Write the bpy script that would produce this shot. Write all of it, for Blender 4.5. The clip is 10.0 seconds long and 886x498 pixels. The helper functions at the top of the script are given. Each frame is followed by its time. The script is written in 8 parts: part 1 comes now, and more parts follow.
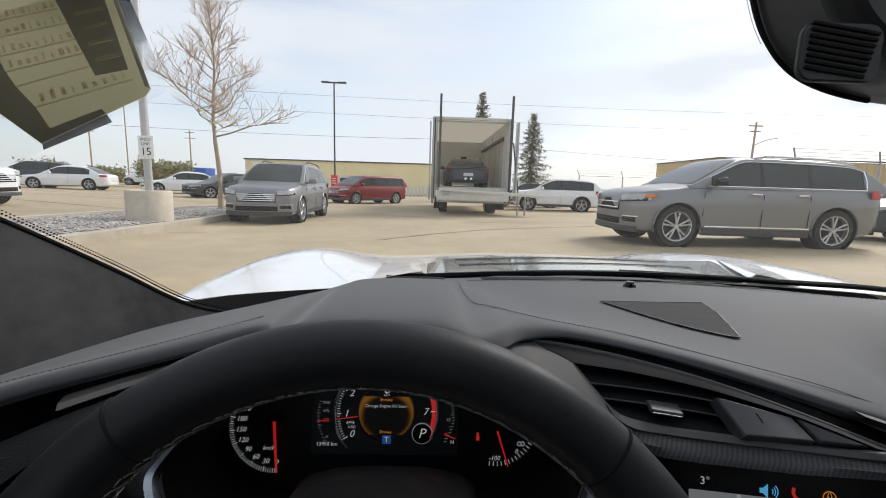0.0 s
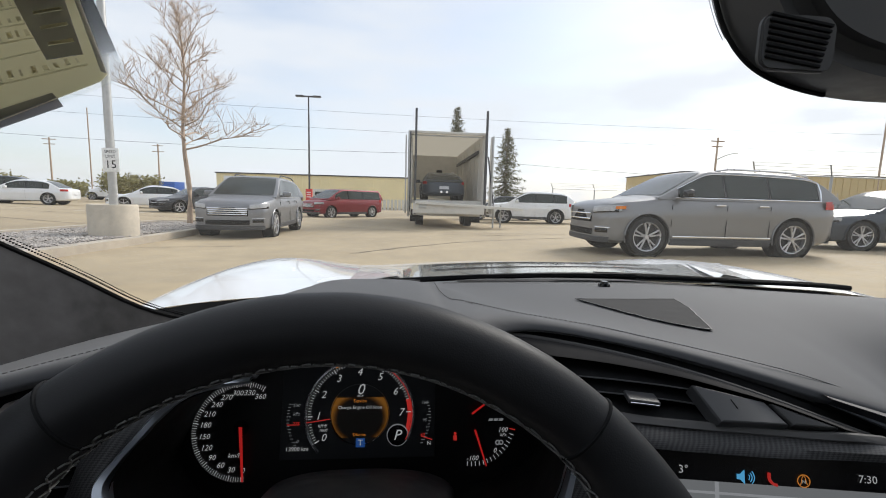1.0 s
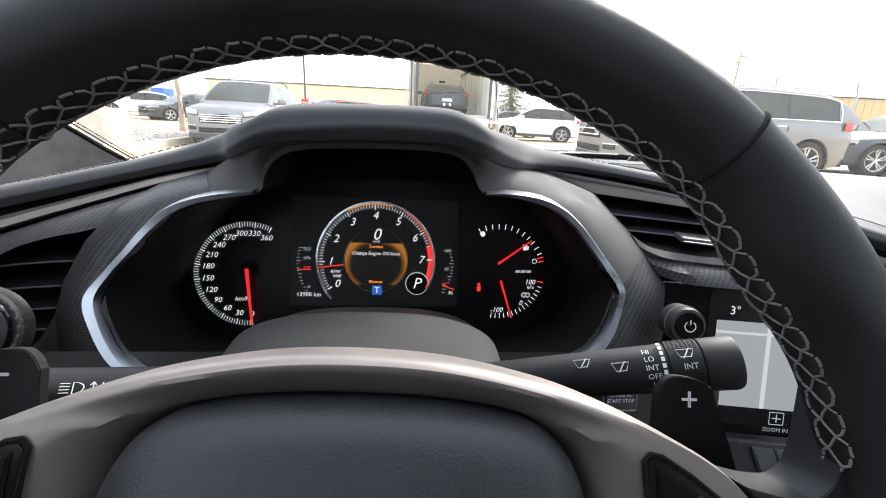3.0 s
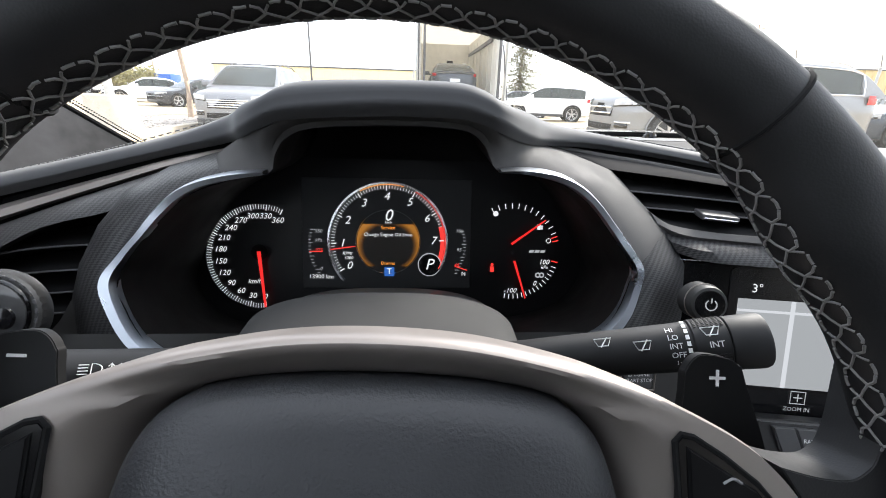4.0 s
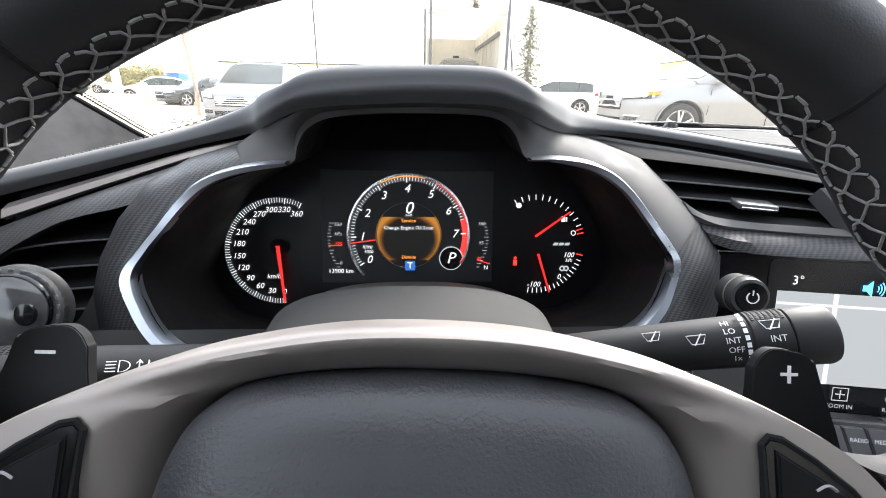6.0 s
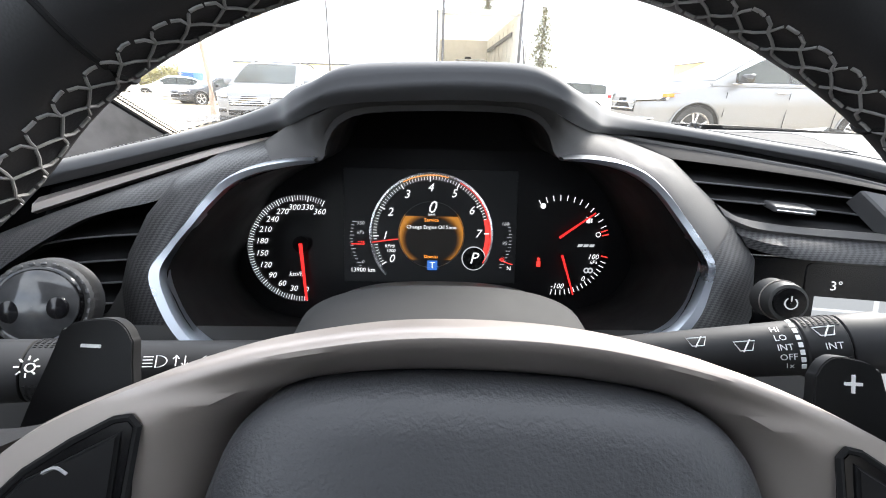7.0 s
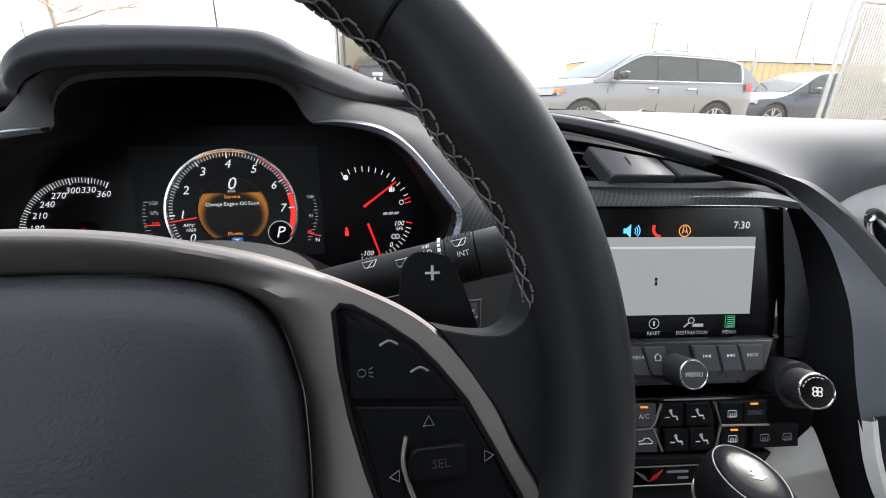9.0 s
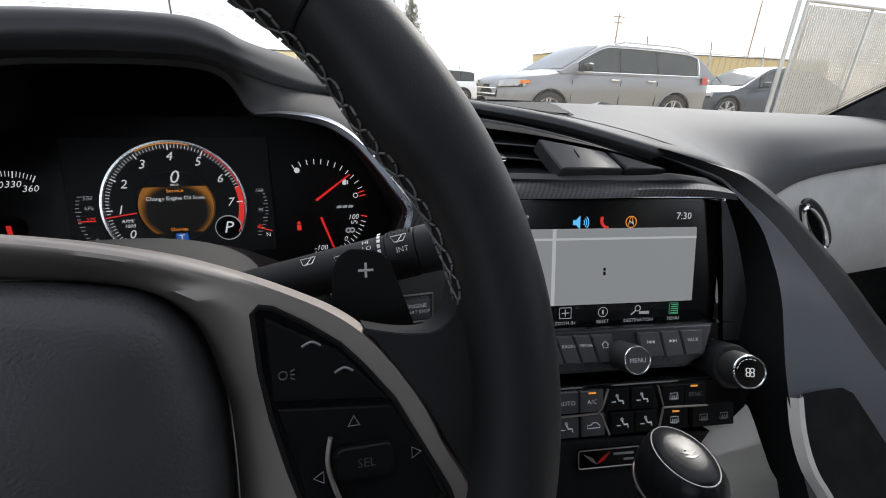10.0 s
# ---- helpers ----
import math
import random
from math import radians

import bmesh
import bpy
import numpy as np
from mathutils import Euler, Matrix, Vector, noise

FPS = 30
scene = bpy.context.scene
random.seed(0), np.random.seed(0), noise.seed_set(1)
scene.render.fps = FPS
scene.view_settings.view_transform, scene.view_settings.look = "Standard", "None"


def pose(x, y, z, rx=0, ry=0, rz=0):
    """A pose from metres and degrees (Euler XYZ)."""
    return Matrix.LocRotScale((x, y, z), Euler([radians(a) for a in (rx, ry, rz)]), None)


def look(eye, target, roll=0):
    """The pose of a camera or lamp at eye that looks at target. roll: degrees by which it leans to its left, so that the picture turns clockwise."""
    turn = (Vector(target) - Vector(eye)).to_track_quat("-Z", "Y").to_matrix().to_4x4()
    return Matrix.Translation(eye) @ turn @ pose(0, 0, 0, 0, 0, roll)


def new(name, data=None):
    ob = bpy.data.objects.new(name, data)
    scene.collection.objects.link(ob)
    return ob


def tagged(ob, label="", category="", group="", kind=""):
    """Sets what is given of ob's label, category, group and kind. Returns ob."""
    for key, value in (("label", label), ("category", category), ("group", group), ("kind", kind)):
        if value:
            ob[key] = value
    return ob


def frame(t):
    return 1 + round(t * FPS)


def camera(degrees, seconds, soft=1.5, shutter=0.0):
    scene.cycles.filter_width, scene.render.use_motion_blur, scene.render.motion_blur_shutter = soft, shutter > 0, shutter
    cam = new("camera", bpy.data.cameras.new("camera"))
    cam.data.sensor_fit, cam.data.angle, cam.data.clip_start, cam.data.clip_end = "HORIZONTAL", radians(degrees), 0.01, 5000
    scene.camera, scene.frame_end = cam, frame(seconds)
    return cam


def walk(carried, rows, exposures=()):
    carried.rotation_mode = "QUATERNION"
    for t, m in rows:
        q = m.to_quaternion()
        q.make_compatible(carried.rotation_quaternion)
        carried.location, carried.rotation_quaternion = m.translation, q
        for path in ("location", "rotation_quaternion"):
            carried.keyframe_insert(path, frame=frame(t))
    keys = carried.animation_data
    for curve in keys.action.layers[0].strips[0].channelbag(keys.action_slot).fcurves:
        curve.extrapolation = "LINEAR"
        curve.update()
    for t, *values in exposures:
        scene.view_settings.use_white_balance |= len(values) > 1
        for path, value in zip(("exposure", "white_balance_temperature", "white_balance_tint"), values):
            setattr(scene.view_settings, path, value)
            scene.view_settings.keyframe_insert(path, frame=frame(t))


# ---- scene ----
cam = camera(92.5, 10.0, 1.0)
PATH = [
    (0, (0.034, -0.111, 1.042), (0.098, 1.865, 0.735), 1.8),
    (0.5, (0.039, -0.111, 1.041), (0.167, 1.868, 0.785), 1.6),
    (1, (0.037, -0.106, 1.022), (0.209, 1.871, 0.781), 1.6),
    (1.5, (0.038, -0.1, 0.986), (0.239, 1.864, 0.665), 2.1),
    (2, (0.03, -0.081, 0.946), (0.245, 1.839, 0.431), 2.8),
    (2.5, (0.023, -0.073, 0.939), (0.224, 1.833, 0.364), 3.2),
    (4, (0.017, -0.066, 0.934), (0.155, 1.806, 0.245), 2.0),
    (4.5, (0.016, -0.063, 0.932), (0.146, 1.806, 0.233), 1.6),
    (5, (0.012, -0.059, 0.928), (0.138, 1.809, 0.224), 1.6),
    (5.5, (0.009, -0.058, 0.929), (0.128, 1.809, 0.221), 1.4),
    (7, (-0.007, -0.054, 0.926), (0.055, 1.817, 0.22), 1.6),
    (7.5, (-0.011, -0.052, 0.927), (0.035, 1.82, 0.224), 2.0),
    (8, (-0.01, -0.052, 0.927), (0.022, 1.82, 0.225), 2.2),
    (8.3, (0.003, -0.058, 0.925), (0.023, 1.806, 0.2), 2.0),
    (8.5, (0.013, -0.065, 0.918), (0.173, 1.8, 0.214), 3.7),
    (8.7, (0.038, -0.077, 0.911), (0.32, 1.773, 0.205), 4.2),
    (9, (0.09, -0.092, 0.91), (0.521, 1.729, 0.206), 1.2),
    (9.5, (0.096, -0.09, 0.923), (0.601, 1.705, 0.199), 2.5),
    (10, (0.103, -0.094, 0.912), (0.668, 1.675, 0.171), 2.0),
]
EXPO = [(0, 0.76), (1.2, 0.8), (2, 1.22), (2.5, 2.02), (4, 2.5), (4.6, 2.55), (5.4, 3.02), (7, 3.07), (8.1, 3.07), (8.6, 2.9), (9, 2.35), (10, 1.65)]
walk(cam, [(t, look(eye, target, roll)) for t, eye, target, roll in PATH],
     exposures=EXPO)

# ---- light ----
world = bpy.data.worlds.new("sky")
scene.world = world
world.use_nodes = True
wn, wl = world.node_tree.nodes, world.node_tree.links
SUN_EL, SUN_AZ = 36.0, 48.0
sky = wn.new("ShaderNodeTexSky")
sky.sky_type, sky.sun_disc = "NISHITA", False
sky.sun_elevation, sky.sun_rotation = radians(SUN_EL), radians(SUN_AZ)
sky.air_density, sky.dust_density, sky.ozone_density = 1.0, 1.2, 1.5
coord = wn.new("ShaderNodeTexCoord")
cmap = wn.new("ShaderNodeMapping")
cmap.inputs["Scale"].default_value = (1.0, 1.6, 5.0)
cmap.inputs["Rotation"].default_value = (0.0, 0.25, 0.4)
cloud = wn.new("ShaderNodeTexNoise")
cloud.inputs["Scale"].default_value, cloud.inputs["Detail"].default_value = 1.7, 7.0
cloud.inputs["Roughness"].default_value = 0.55
ramp = wn.new("ShaderNodeValToRGB")
ramp.color_ramp.elements[0].position, ramp.color_ramp.elements[1].position = 0.30, 0.58
ramp.color_ramp.elements[0].color, ramp.color_ramp.elements[1].color = (0.42, 0.42, 0.42, 1), (0.96, 0.96, 0.96, 1)
cmix = wn.new("ShaderNodeMix")
cmix.data_type = "RGBA"
cmix.inputs[7].default_value = (4.9, 5.2, 5.6, 1)
wl.new(coord.outputs["Generated"], cmap.inputs["Vector"])
wl.new(cmap.outputs["Vector"], cloud.inputs["Vector"])
wl.new(cloud.outputs["Fac"], ramp.inputs["Fac"])
wl.new(ramp.outputs["Color"], cmix.inputs[0])
wl.new(sky.outputs["Color"], cmix.inputs[6])
wl.new(cmix.outputs[2], wn["Background"].inputs["Color"])
wn["Background"].inputs["Strength"].default_value = 0.100

sun = new("sun", bpy.data.lights.new("sun", "SUN"))
sun.data.energy, sun.data.angle, sun.data.color = 1.9, radians(22.0), (1.0, 0.96, 0.9)
_d = Vector((math.sin(radians(SUN_AZ)) * math.cos(radians(SUN_EL)), math.cos(radians(SUN_AZ)) * math.cos(radians(SUN_EL)), math.sin(radians(SUN_EL))))
sun.matrix_world = look((0, 0, 30), Vector((0, 0, 30)) - _d)


# ---- materials ----
def mat(name, color, rough=0.5, metal=0.0, vary=0.15, scale=20.0, bump=0.0, bump_scale=200.0, coat=0.0, spec=0.5, detail=4.0, tint=None, pebbled=False, sheen=0.0, patchy=0.15):
    """A surface with colour varied at two scales and a fine relief."""
    m = bpy.data.materials.new(name)
    m.use_nodes = True
    n, l = m.node_tree.nodes, m.node_tree.links
    b = n["Principled BSDF"]
    b.inputs["Roughness"].default_value, b.inputs["Metallic"].default_value = rough, metal
    b.inputs["Coat Weight"].default_value, b.inputs["Coat Roughness"].default_value = coat, 0.04
    b.inputs["Specular IOR Level"].default_value = spec
    tc = n.new("ShaderNodeTexCoord")
    na, nb = n.new("ShaderNodeTexNoise"), n.new("ShaderNodeTexNoise")
    na.inputs["Scale"].default_value, na.inputs["Detail"].default_value = scale, detail
    nb.inputs["Scale"].default_value, nb.inputs["Detail"].default_value = scale * 0.13, 3.0
    mx = n.new("ShaderNodeMath")
    mx.operation = "ADD"
    l.new(tc.outputs["Object"], na.inputs["Vector"])
    l.new(tc.outputs["Object"], nb.inputs["Vector"])
    l.new(na.outputs["Fac"], mx.inputs[0])
    l.new(nb.outputs["Fac"], mx.inputs[1])
    r = n.new("ShaderNodeMapRange")
    r.inputs["From Min"].default_value, r.inputs["From Max"].default_value = 0.7, 1.3
    l.new(mx.outputs[0], r.inputs["Value"])
    mixc = n.new("ShaderNodeMix")
    mixc.data_type = "RGBA"
    lo = [c * (1 - vary) for c in color]
    hi = list(tint) if tint else [min(1.0, c * (1 + vary)) for c in color]
    mixc.inputs[6].default_value, mixc.inputs[7].default_value = (*lo, 1), (*hi, 1)
    l.new(r.outputs[0], mixc.inputs[0])
    l.new(mixc.outputs[2], b.inputs["Base Color"])
    rr = n.new("ShaderNodeMapRange")
    rr.inputs["From Min"].default_value, rr.inputs["From Max"].default_value = 0.3, 0.7
    rr.inputs["To Min"].default_value, rr.inputs["To Max"].default_value = max(0.02, rough * (1 - patchy)), min(1.0, rough * (1 + patchy))
    l.new(na.outputs["Fac"], rr.inputs["Value"])
    l.new(rr.outputs[0], b.inputs["Roughness"])
    if sheen:
        b.inputs["Sheen Weight"].default_value, b.inputs["Sheen Roughness"].default_value = sheen, 0.35
    if bump:
        v = n.new("ShaderNodeTexNoise" if pebbled else "ShaderNodeTexVoronoi")
        v.inputs["Scale"].default_value = bump_scale
        l.new(tc.outputs["Object"], v.inputs["Vector"])
        bp = n.new("ShaderNodeBump")
        bp.inputs["Strength"].default_value, bp.inputs["Distance"].default_value = bump, 0.25 / bump_scale
        l.new(v.outputs["Fac" if pebbled else "Distance"], bp.inputs["Height"])
        l.new(bp.outputs["Normal"], b.inputs["Normal"])
    return m


def glow(name, color, strength=1.0):
    """A lit display segment."""
    m = bpy.data.materials.new(name)
    m.use_nodes = True
    b = m.node_tree.nodes["Principled BSDF"]
    b.inputs["Base Color"].default_value = (0.01, 0.01, 0.01, 1)
    b.inputs["Roughness"].default_value = 0.6
    b.inputs["Emission Color"].default_value = (*color, 1)
    b.inputs["Emission Strength"].default_value = strength
    return m


def carbon(name):
    """Carbon-fibre twill under a satin lacquer."""
    m = mat(name, (0.02, 0.02, 0.022), 0.46, coat=0.06, spec=0.35)
    n, l = m.node_tree.nodes, m.node_tree.links
    b = n["Principled BSDF"]
    tc, sep, com, add = n.new("ShaderNodeTexCoord"), n.new("ShaderNodeSeparateXYZ"), n.new("ShaderNodeCombineXYZ"), n.new("ShaderNodeMath")
    add.operation = "ADD"
    l.new(tc.outputs["Object"], sep.inputs[0])
    l.new(sep.outputs["Y"], add.inputs[0])
    l.new(sep.outputs["Z"], add.inputs[1])
    l.new(sep.outputs["X"], com.inputs["X"])
    l.new(add.outputs[0], com.inputs["Z"])
    mp = n.new("ShaderNodeMapping")
    mp.inputs["Rotation"].default_value = (0, radians(32), 0)
    mp.inputs["Scale"].default_value = (0.5, 1.0, 1.0)
    ck = n.new("ShaderNodeTexChecker")
    ck.inputs["Scale"].default_value = 720
    ck.inputs["Color1"].default_value, ck.inputs["Color2"].default_value = (0.010, 0.010, 0.011, 1), (0.042, 0.041, 0.042, 1)
    l.new(com.outputs[0], mp.inputs["Vector"])
    l.new(mp.outputs["Vector"], ck.inputs["Vector"])
    l.new(ck.outputs["Color"], b.inputs["Base Color"])
    bp = n.new("ShaderNodeBump")
    bp.inputs["Strength"].default_value, bp.inputs["Distance"].default_value = 0.25, 0.0005
    l.new(ck.outputs["Fac"], bp.inputs["Height"])
    l.new(bp.outputs["Normal"], b.inputs["Normal"])
    return m


def glass(name, color=(1, 1, 1), rough=0.0, gloss=0.06, clear=1.0):
    """Thin pane: lets the light straight through, with a weak gloss."""
    m = bpy.data.materials.new(name)
    m.use_nodes = True
    n, l = m.node_tree.nodes, m.node_tree.links
    n.remove(n["Principled BSDF"])
    t, g, mx, fr = n.new("ShaderNodeBsdfTransparent"), n.new("ShaderNodeBsdfGlossy"), n.new("ShaderNodeMixShader"), n.new("ShaderNodeFresnel")
    t.inputs["Color"].default_value = (*[c * clear for c in color], 1)
    g.inputs["Roughness"].default_value = rough
    fr.inputs["IOR"].default_value = 1.0 + gloss * 8
    l.new(fr.outputs[0], mx.inputs[0])
    l.new(t.outputs[0], mx.inputs[1])
    l.new(g.outputs[0], mx.inputs[2])
    l.new(mx.outputs[0], n["Material Output"].inputs["Surface"])
    return m


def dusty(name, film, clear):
    """A clear pane with haze put in: a thin translucent veil over the view."""
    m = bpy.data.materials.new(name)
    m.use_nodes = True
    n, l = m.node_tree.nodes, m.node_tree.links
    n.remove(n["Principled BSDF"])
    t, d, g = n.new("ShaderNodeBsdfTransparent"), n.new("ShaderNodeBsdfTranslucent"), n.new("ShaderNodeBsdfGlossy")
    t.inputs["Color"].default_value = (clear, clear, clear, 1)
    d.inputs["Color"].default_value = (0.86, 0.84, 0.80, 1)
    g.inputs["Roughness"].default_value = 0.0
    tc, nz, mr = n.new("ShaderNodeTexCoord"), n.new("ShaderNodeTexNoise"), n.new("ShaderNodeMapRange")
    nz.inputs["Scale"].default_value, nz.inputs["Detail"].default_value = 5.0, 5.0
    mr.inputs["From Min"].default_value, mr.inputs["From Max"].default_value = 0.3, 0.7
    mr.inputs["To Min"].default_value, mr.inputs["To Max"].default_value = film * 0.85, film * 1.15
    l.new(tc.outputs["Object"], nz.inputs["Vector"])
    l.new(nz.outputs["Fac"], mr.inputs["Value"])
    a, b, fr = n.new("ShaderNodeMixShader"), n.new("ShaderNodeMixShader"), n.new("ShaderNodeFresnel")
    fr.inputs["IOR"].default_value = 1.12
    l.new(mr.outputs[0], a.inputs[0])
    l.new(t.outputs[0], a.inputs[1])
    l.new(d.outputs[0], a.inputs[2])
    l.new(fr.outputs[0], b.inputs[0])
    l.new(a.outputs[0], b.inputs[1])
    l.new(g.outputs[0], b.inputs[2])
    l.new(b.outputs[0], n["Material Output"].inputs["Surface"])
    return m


HAZEDGLASS = dusty("hazed_windscreen", 0.03, 0.98)
LEATHER = mat("black_leather", (0.016, 0.016, 0.017), 0.42, vary=0.2, scale=60, bump=0.35, bump_scale=900)
RIMLEATHER = mat("smooth_wheel_leather", (0.011, 0.011, 0.012), 0.5, vary=0.2, scale=70, bump=0.2, bump_scale=1500, spec=0.32, patchy=0.08)
PADGRAIN = mat("grained_airbag_vinyl", (0.029, 0.030, 0.033), 0.46, vary=0.15, scale=50, bump=1.0, bump_scale=1000, pebbled=True)
DASH = mat("dash_leather", (0.075, 0.076, 0.080), 0.72, vary=0.03, scale=40, spec=0.12, sheen=0.2, patchy=0.01)
PLASTIC = mat("black_soft_plastic", (0.034, 0.0335, 0.033), 0.5, vary=0.15, scale=50, bump=0.15, bump_scale=1500)
VENTTRIM = mat("dark_vent_trim", (0.035, 0.034, 0.034), 0.85, vary=0.12, scale=50, spec=0.05, patchy=0.02)
SURROUND = mat("charcoal_soft_trim", (0.088, 0.0855, 0.0845), 0.78, vary=0.12, scale=50, bump=0.2, bump_scale=1500, spec=0.16)
STALK = mat("black_stalk_plastic", (0.016, 0.016, 0.017), 0.6, vary=0.15, scale=50, spec=0.3)
MATTE = mat("matte_black", (0.006, 0.006, 0.0065), 0.8, vary=0.2, scale=40, spec=0.2)
PIANO = mat("gloss_black", (0.003, 0.003, 0.0035), 0.12, vary=0.2, scale=30)
SUEDE = mat("black_suede", (0.038, 0.038, 0.040), 0.95, vary=0.45, scale=35, bump=0.3, bump_scale=2500, spec=0.15)
SATIN = mat("satin_silver_trim", (0.31, 0.276, 0.255), 0.48, metal=0.74, vary=0.06, scale=30)
CHROME = mat("chrome_trim", (0.86, 0.88, 0.9), 0.2, metal=1.0, vary=0.04, scale=30)
BEZELCHROME = mat("brushed_bezel_chrome", (0.45, 0.485, 0.54), 0.31, metal=1.0, vary=0.05, scale=40)
CARBON = carbon("carbon_fibre")
THREAD = mat("grey_thread", (0.165, 0.162, 0.158), 0.85, vary=0.2, scale=300)
DECK = mat("satin_black_deck", (0.018, 0.018, 0.019), 0.3, vary=0.15, scale=60)
BUTTON = mat("grey_button_plastic", (0.05, 0.05, 0.052), 0.42, vary=0.12, scale=60)
SCREENGLASS = mat("screen_glass", (0.004, 0.004, 0.005), 0.18, vary=0.1, scale=10)
TWHITE = glow("white_legend", (0.85, 0.88, 0.9), 0.19)
TRED = glow("red_legend", (1.0, 0.05, 0.04), 0.19)
TNEEDLE = glow("needle_red", (1.0, 0.03, 0.028), 0.17)
TORANGE = glow("orange_legend", (1.0, 0.36, 0.05), 0.22)
TBLUE = glow("blue_legend", (0.05, 0.22, 0.8), 0.11)
TGREEN = glow("green_legend", (0.12, 0.60, 0.33), 0.13)
TGREY = glow("dim_legend", (0.5, 0.53, 0.56), 0.14)
MAPGREY = glow("map_grey", (0.40, 0.42, 0.44), 0.17)
PRINT = mat("white_print", (0.75, 0.75, 0.75), 0.6, vary=0.05)
WHITEPAINT = mat("white_car_paint", (0.8, 0.81, 0.82), 0.25, vary=0.03, scale=5, coat=0.8)
COWL = mat("dull_black_cowl_plastic", (0.012, 0.012, 0.012), 0.95, vary=0.2, scale=30, spec=0.03)
GROUND = mat("dusty_pavement", (0.375, 0.302, 0.195), 0.9, vary=0.16, scale=2.2, bump=0.2, bump_scale=90, detail=10)
KERB = mat("kerb_concrete", (0.42, 0.37, 0.3), 0.9, vary=0.15, scale=6, bump=0.2, bump_scale=120)
GRAVEL = mat("gravel_bed", (0.34, 0.31, 0.28), 0.95, vary=0.5, scale=14, bump=1.0, bump_scale=24)
STONES = mat("gravel_stones", (0.36, 0.33, 0.3), 0.9, vary=0.4, scale=9)
CONCRETE = mat("planter_concrete", (0.52, 0.46, 0.37), 0.85, vary=0.14, scale=7, bump=0.2, bump_scale=80)
BARK = mat("pale_bark", (0.42, 0.32, 0.24), 0.9, vary=0.3, scale=25, bump=0.4, bump_scale=60)
TWIG = mat("brown_twigs", (0.44, 0.33, 0.24), 0.9, vary=0.3, scale=25)
STEEL = mat("galvanised_steel", (0.45, 0.45, 0.44), 0.45, metal=0.7, vary=0.15, scale=12)
DARKSTEEL = mat("dark_steel", (0.07, 0.07, 0.075), 0.5, metal=0.4, vary=0.2, scale=12)
YELLOW = mat("yellow_cladding", (0.84, 0.73, 0.44), 0.7, vary=0.06, scale=3)
WHITEBOX = mat("white_trailer_panel", (0.62, 0.6, 0.55), 0.45, vary=0.1, scale=4)
TYRE = mat("tyre_rubber", (0.018, 0.018, 0.018), 0.85, vary=0.2, scale=30)
ALLOY = mat("alloy", (0.6, 0.6, 0.62), 0.3, metal=0.9, vary=0.06, scale=20)
CARGLASS = mat("tinted_car_glass", (0.040, 0.048, 0.045), 0.06, vary=0.25, scale=2, spec=0.3)
LAMPGLASS = mat("headlamp_glass", (0.45, 0.46, 0.48), 0.12, vary=0.2, scale=30)
TAIL = mat("tail_lamp_red", (0.5, 0.02, 0.02), 0.2, vary=0.2, scale=30)
SPRUCE = mat("spruce_needles", (0.26, 0.255, 0.16), 0.9, vary=0.4, scale=4)
REDSIGN = mat("red_sign_paint", (0.62, 0.04, 0.03), 0.5)


# ---- mesh helpers ----
def part(name, bm, material, parent=None, label="", smooth=True, angle=40):
    """Links a bmesh as one mesh object under a thing or a part."""
    me = bpy.data.meshes.new(name)
    bmesh.ops.recalc_face_normals(bm, faces=bm.faces)
    bm.to_mesh(me)
    bm.free()
    me.materials.append(material)
    if smooth:
        me.shade_smooth()
        me.set_sharp_from_angle(angle=radians(angle))
    ob = new(name, me)
    if parent is not None:
        ob.parent = parent
    if label:
        ob["label"] = label
    return ob


def empty(name, m=None):
    ob = new(name)
    ob.empty_display_size = 0.05
    if m is not None:
        ob.matrix_world = m
    return ob


def box(sx, sy, sz, at=(0, 0, 0), bevel=0.0, seg=2, m=None, bm=None):
    bm2 = bmesh.new()
    bmesh.ops.create_cube(bm2, size=1.0)
    bmesh.ops.scale(bm2, vec=(sx, sy, sz), verts=bm2.verts)
    if bevel:
        bmesh.ops.bevel(bm2, geom=bm2.edges[:], offset=bevel, segments=seg, profile=0.6, affect="EDGES")
    if m is not None:
        bmesh.ops.transform(bm2, matrix=m, verts=bm2.verts)
    bmesh.ops.translate(bm2, vec=at, verts=bm2.verts)
    return merge(bm, bm2)


def merge(bm, other):
    if bm is None:
        return other
    me = bpy.data.meshes.new("tmp")
    other.to_mesh(me)
    other.free()
    bm.from_mesh(me)
    bpy.data.meshes.remove(me)
    return bm


def rod(a, b, r1, r2=None, seg=12, bm=None, bevel=0.0):
    """A round rod from a to b."""
    a, b = Vector(a), Vector(b)
    r2 = r1 if r2 is None else r2
    bm2 = bmesh.new()
    bmesh.ops.create_cone(bm2, cap_ends=True, segments=seg, radius1=r1, radius2=r2, depth=(b - a).length)
    if bevel:
        bmesh.ops.bevel(bm2, geom=[e for e in bm2.edges if len(e.link_faces) == 2 and e.calc_face_angle(0) > 1.0], offset=bevel, segments=2, affect="EDGES")
    q = (b - a).to_track_quat("Z", "Y").to_matrix().to_4x4()
    bmesh.ops.transform(bm2, matrix=Matrix.Translation((a + b) / 2) @ q, verts=bm2.verts)
    return merge(bm, bm2)


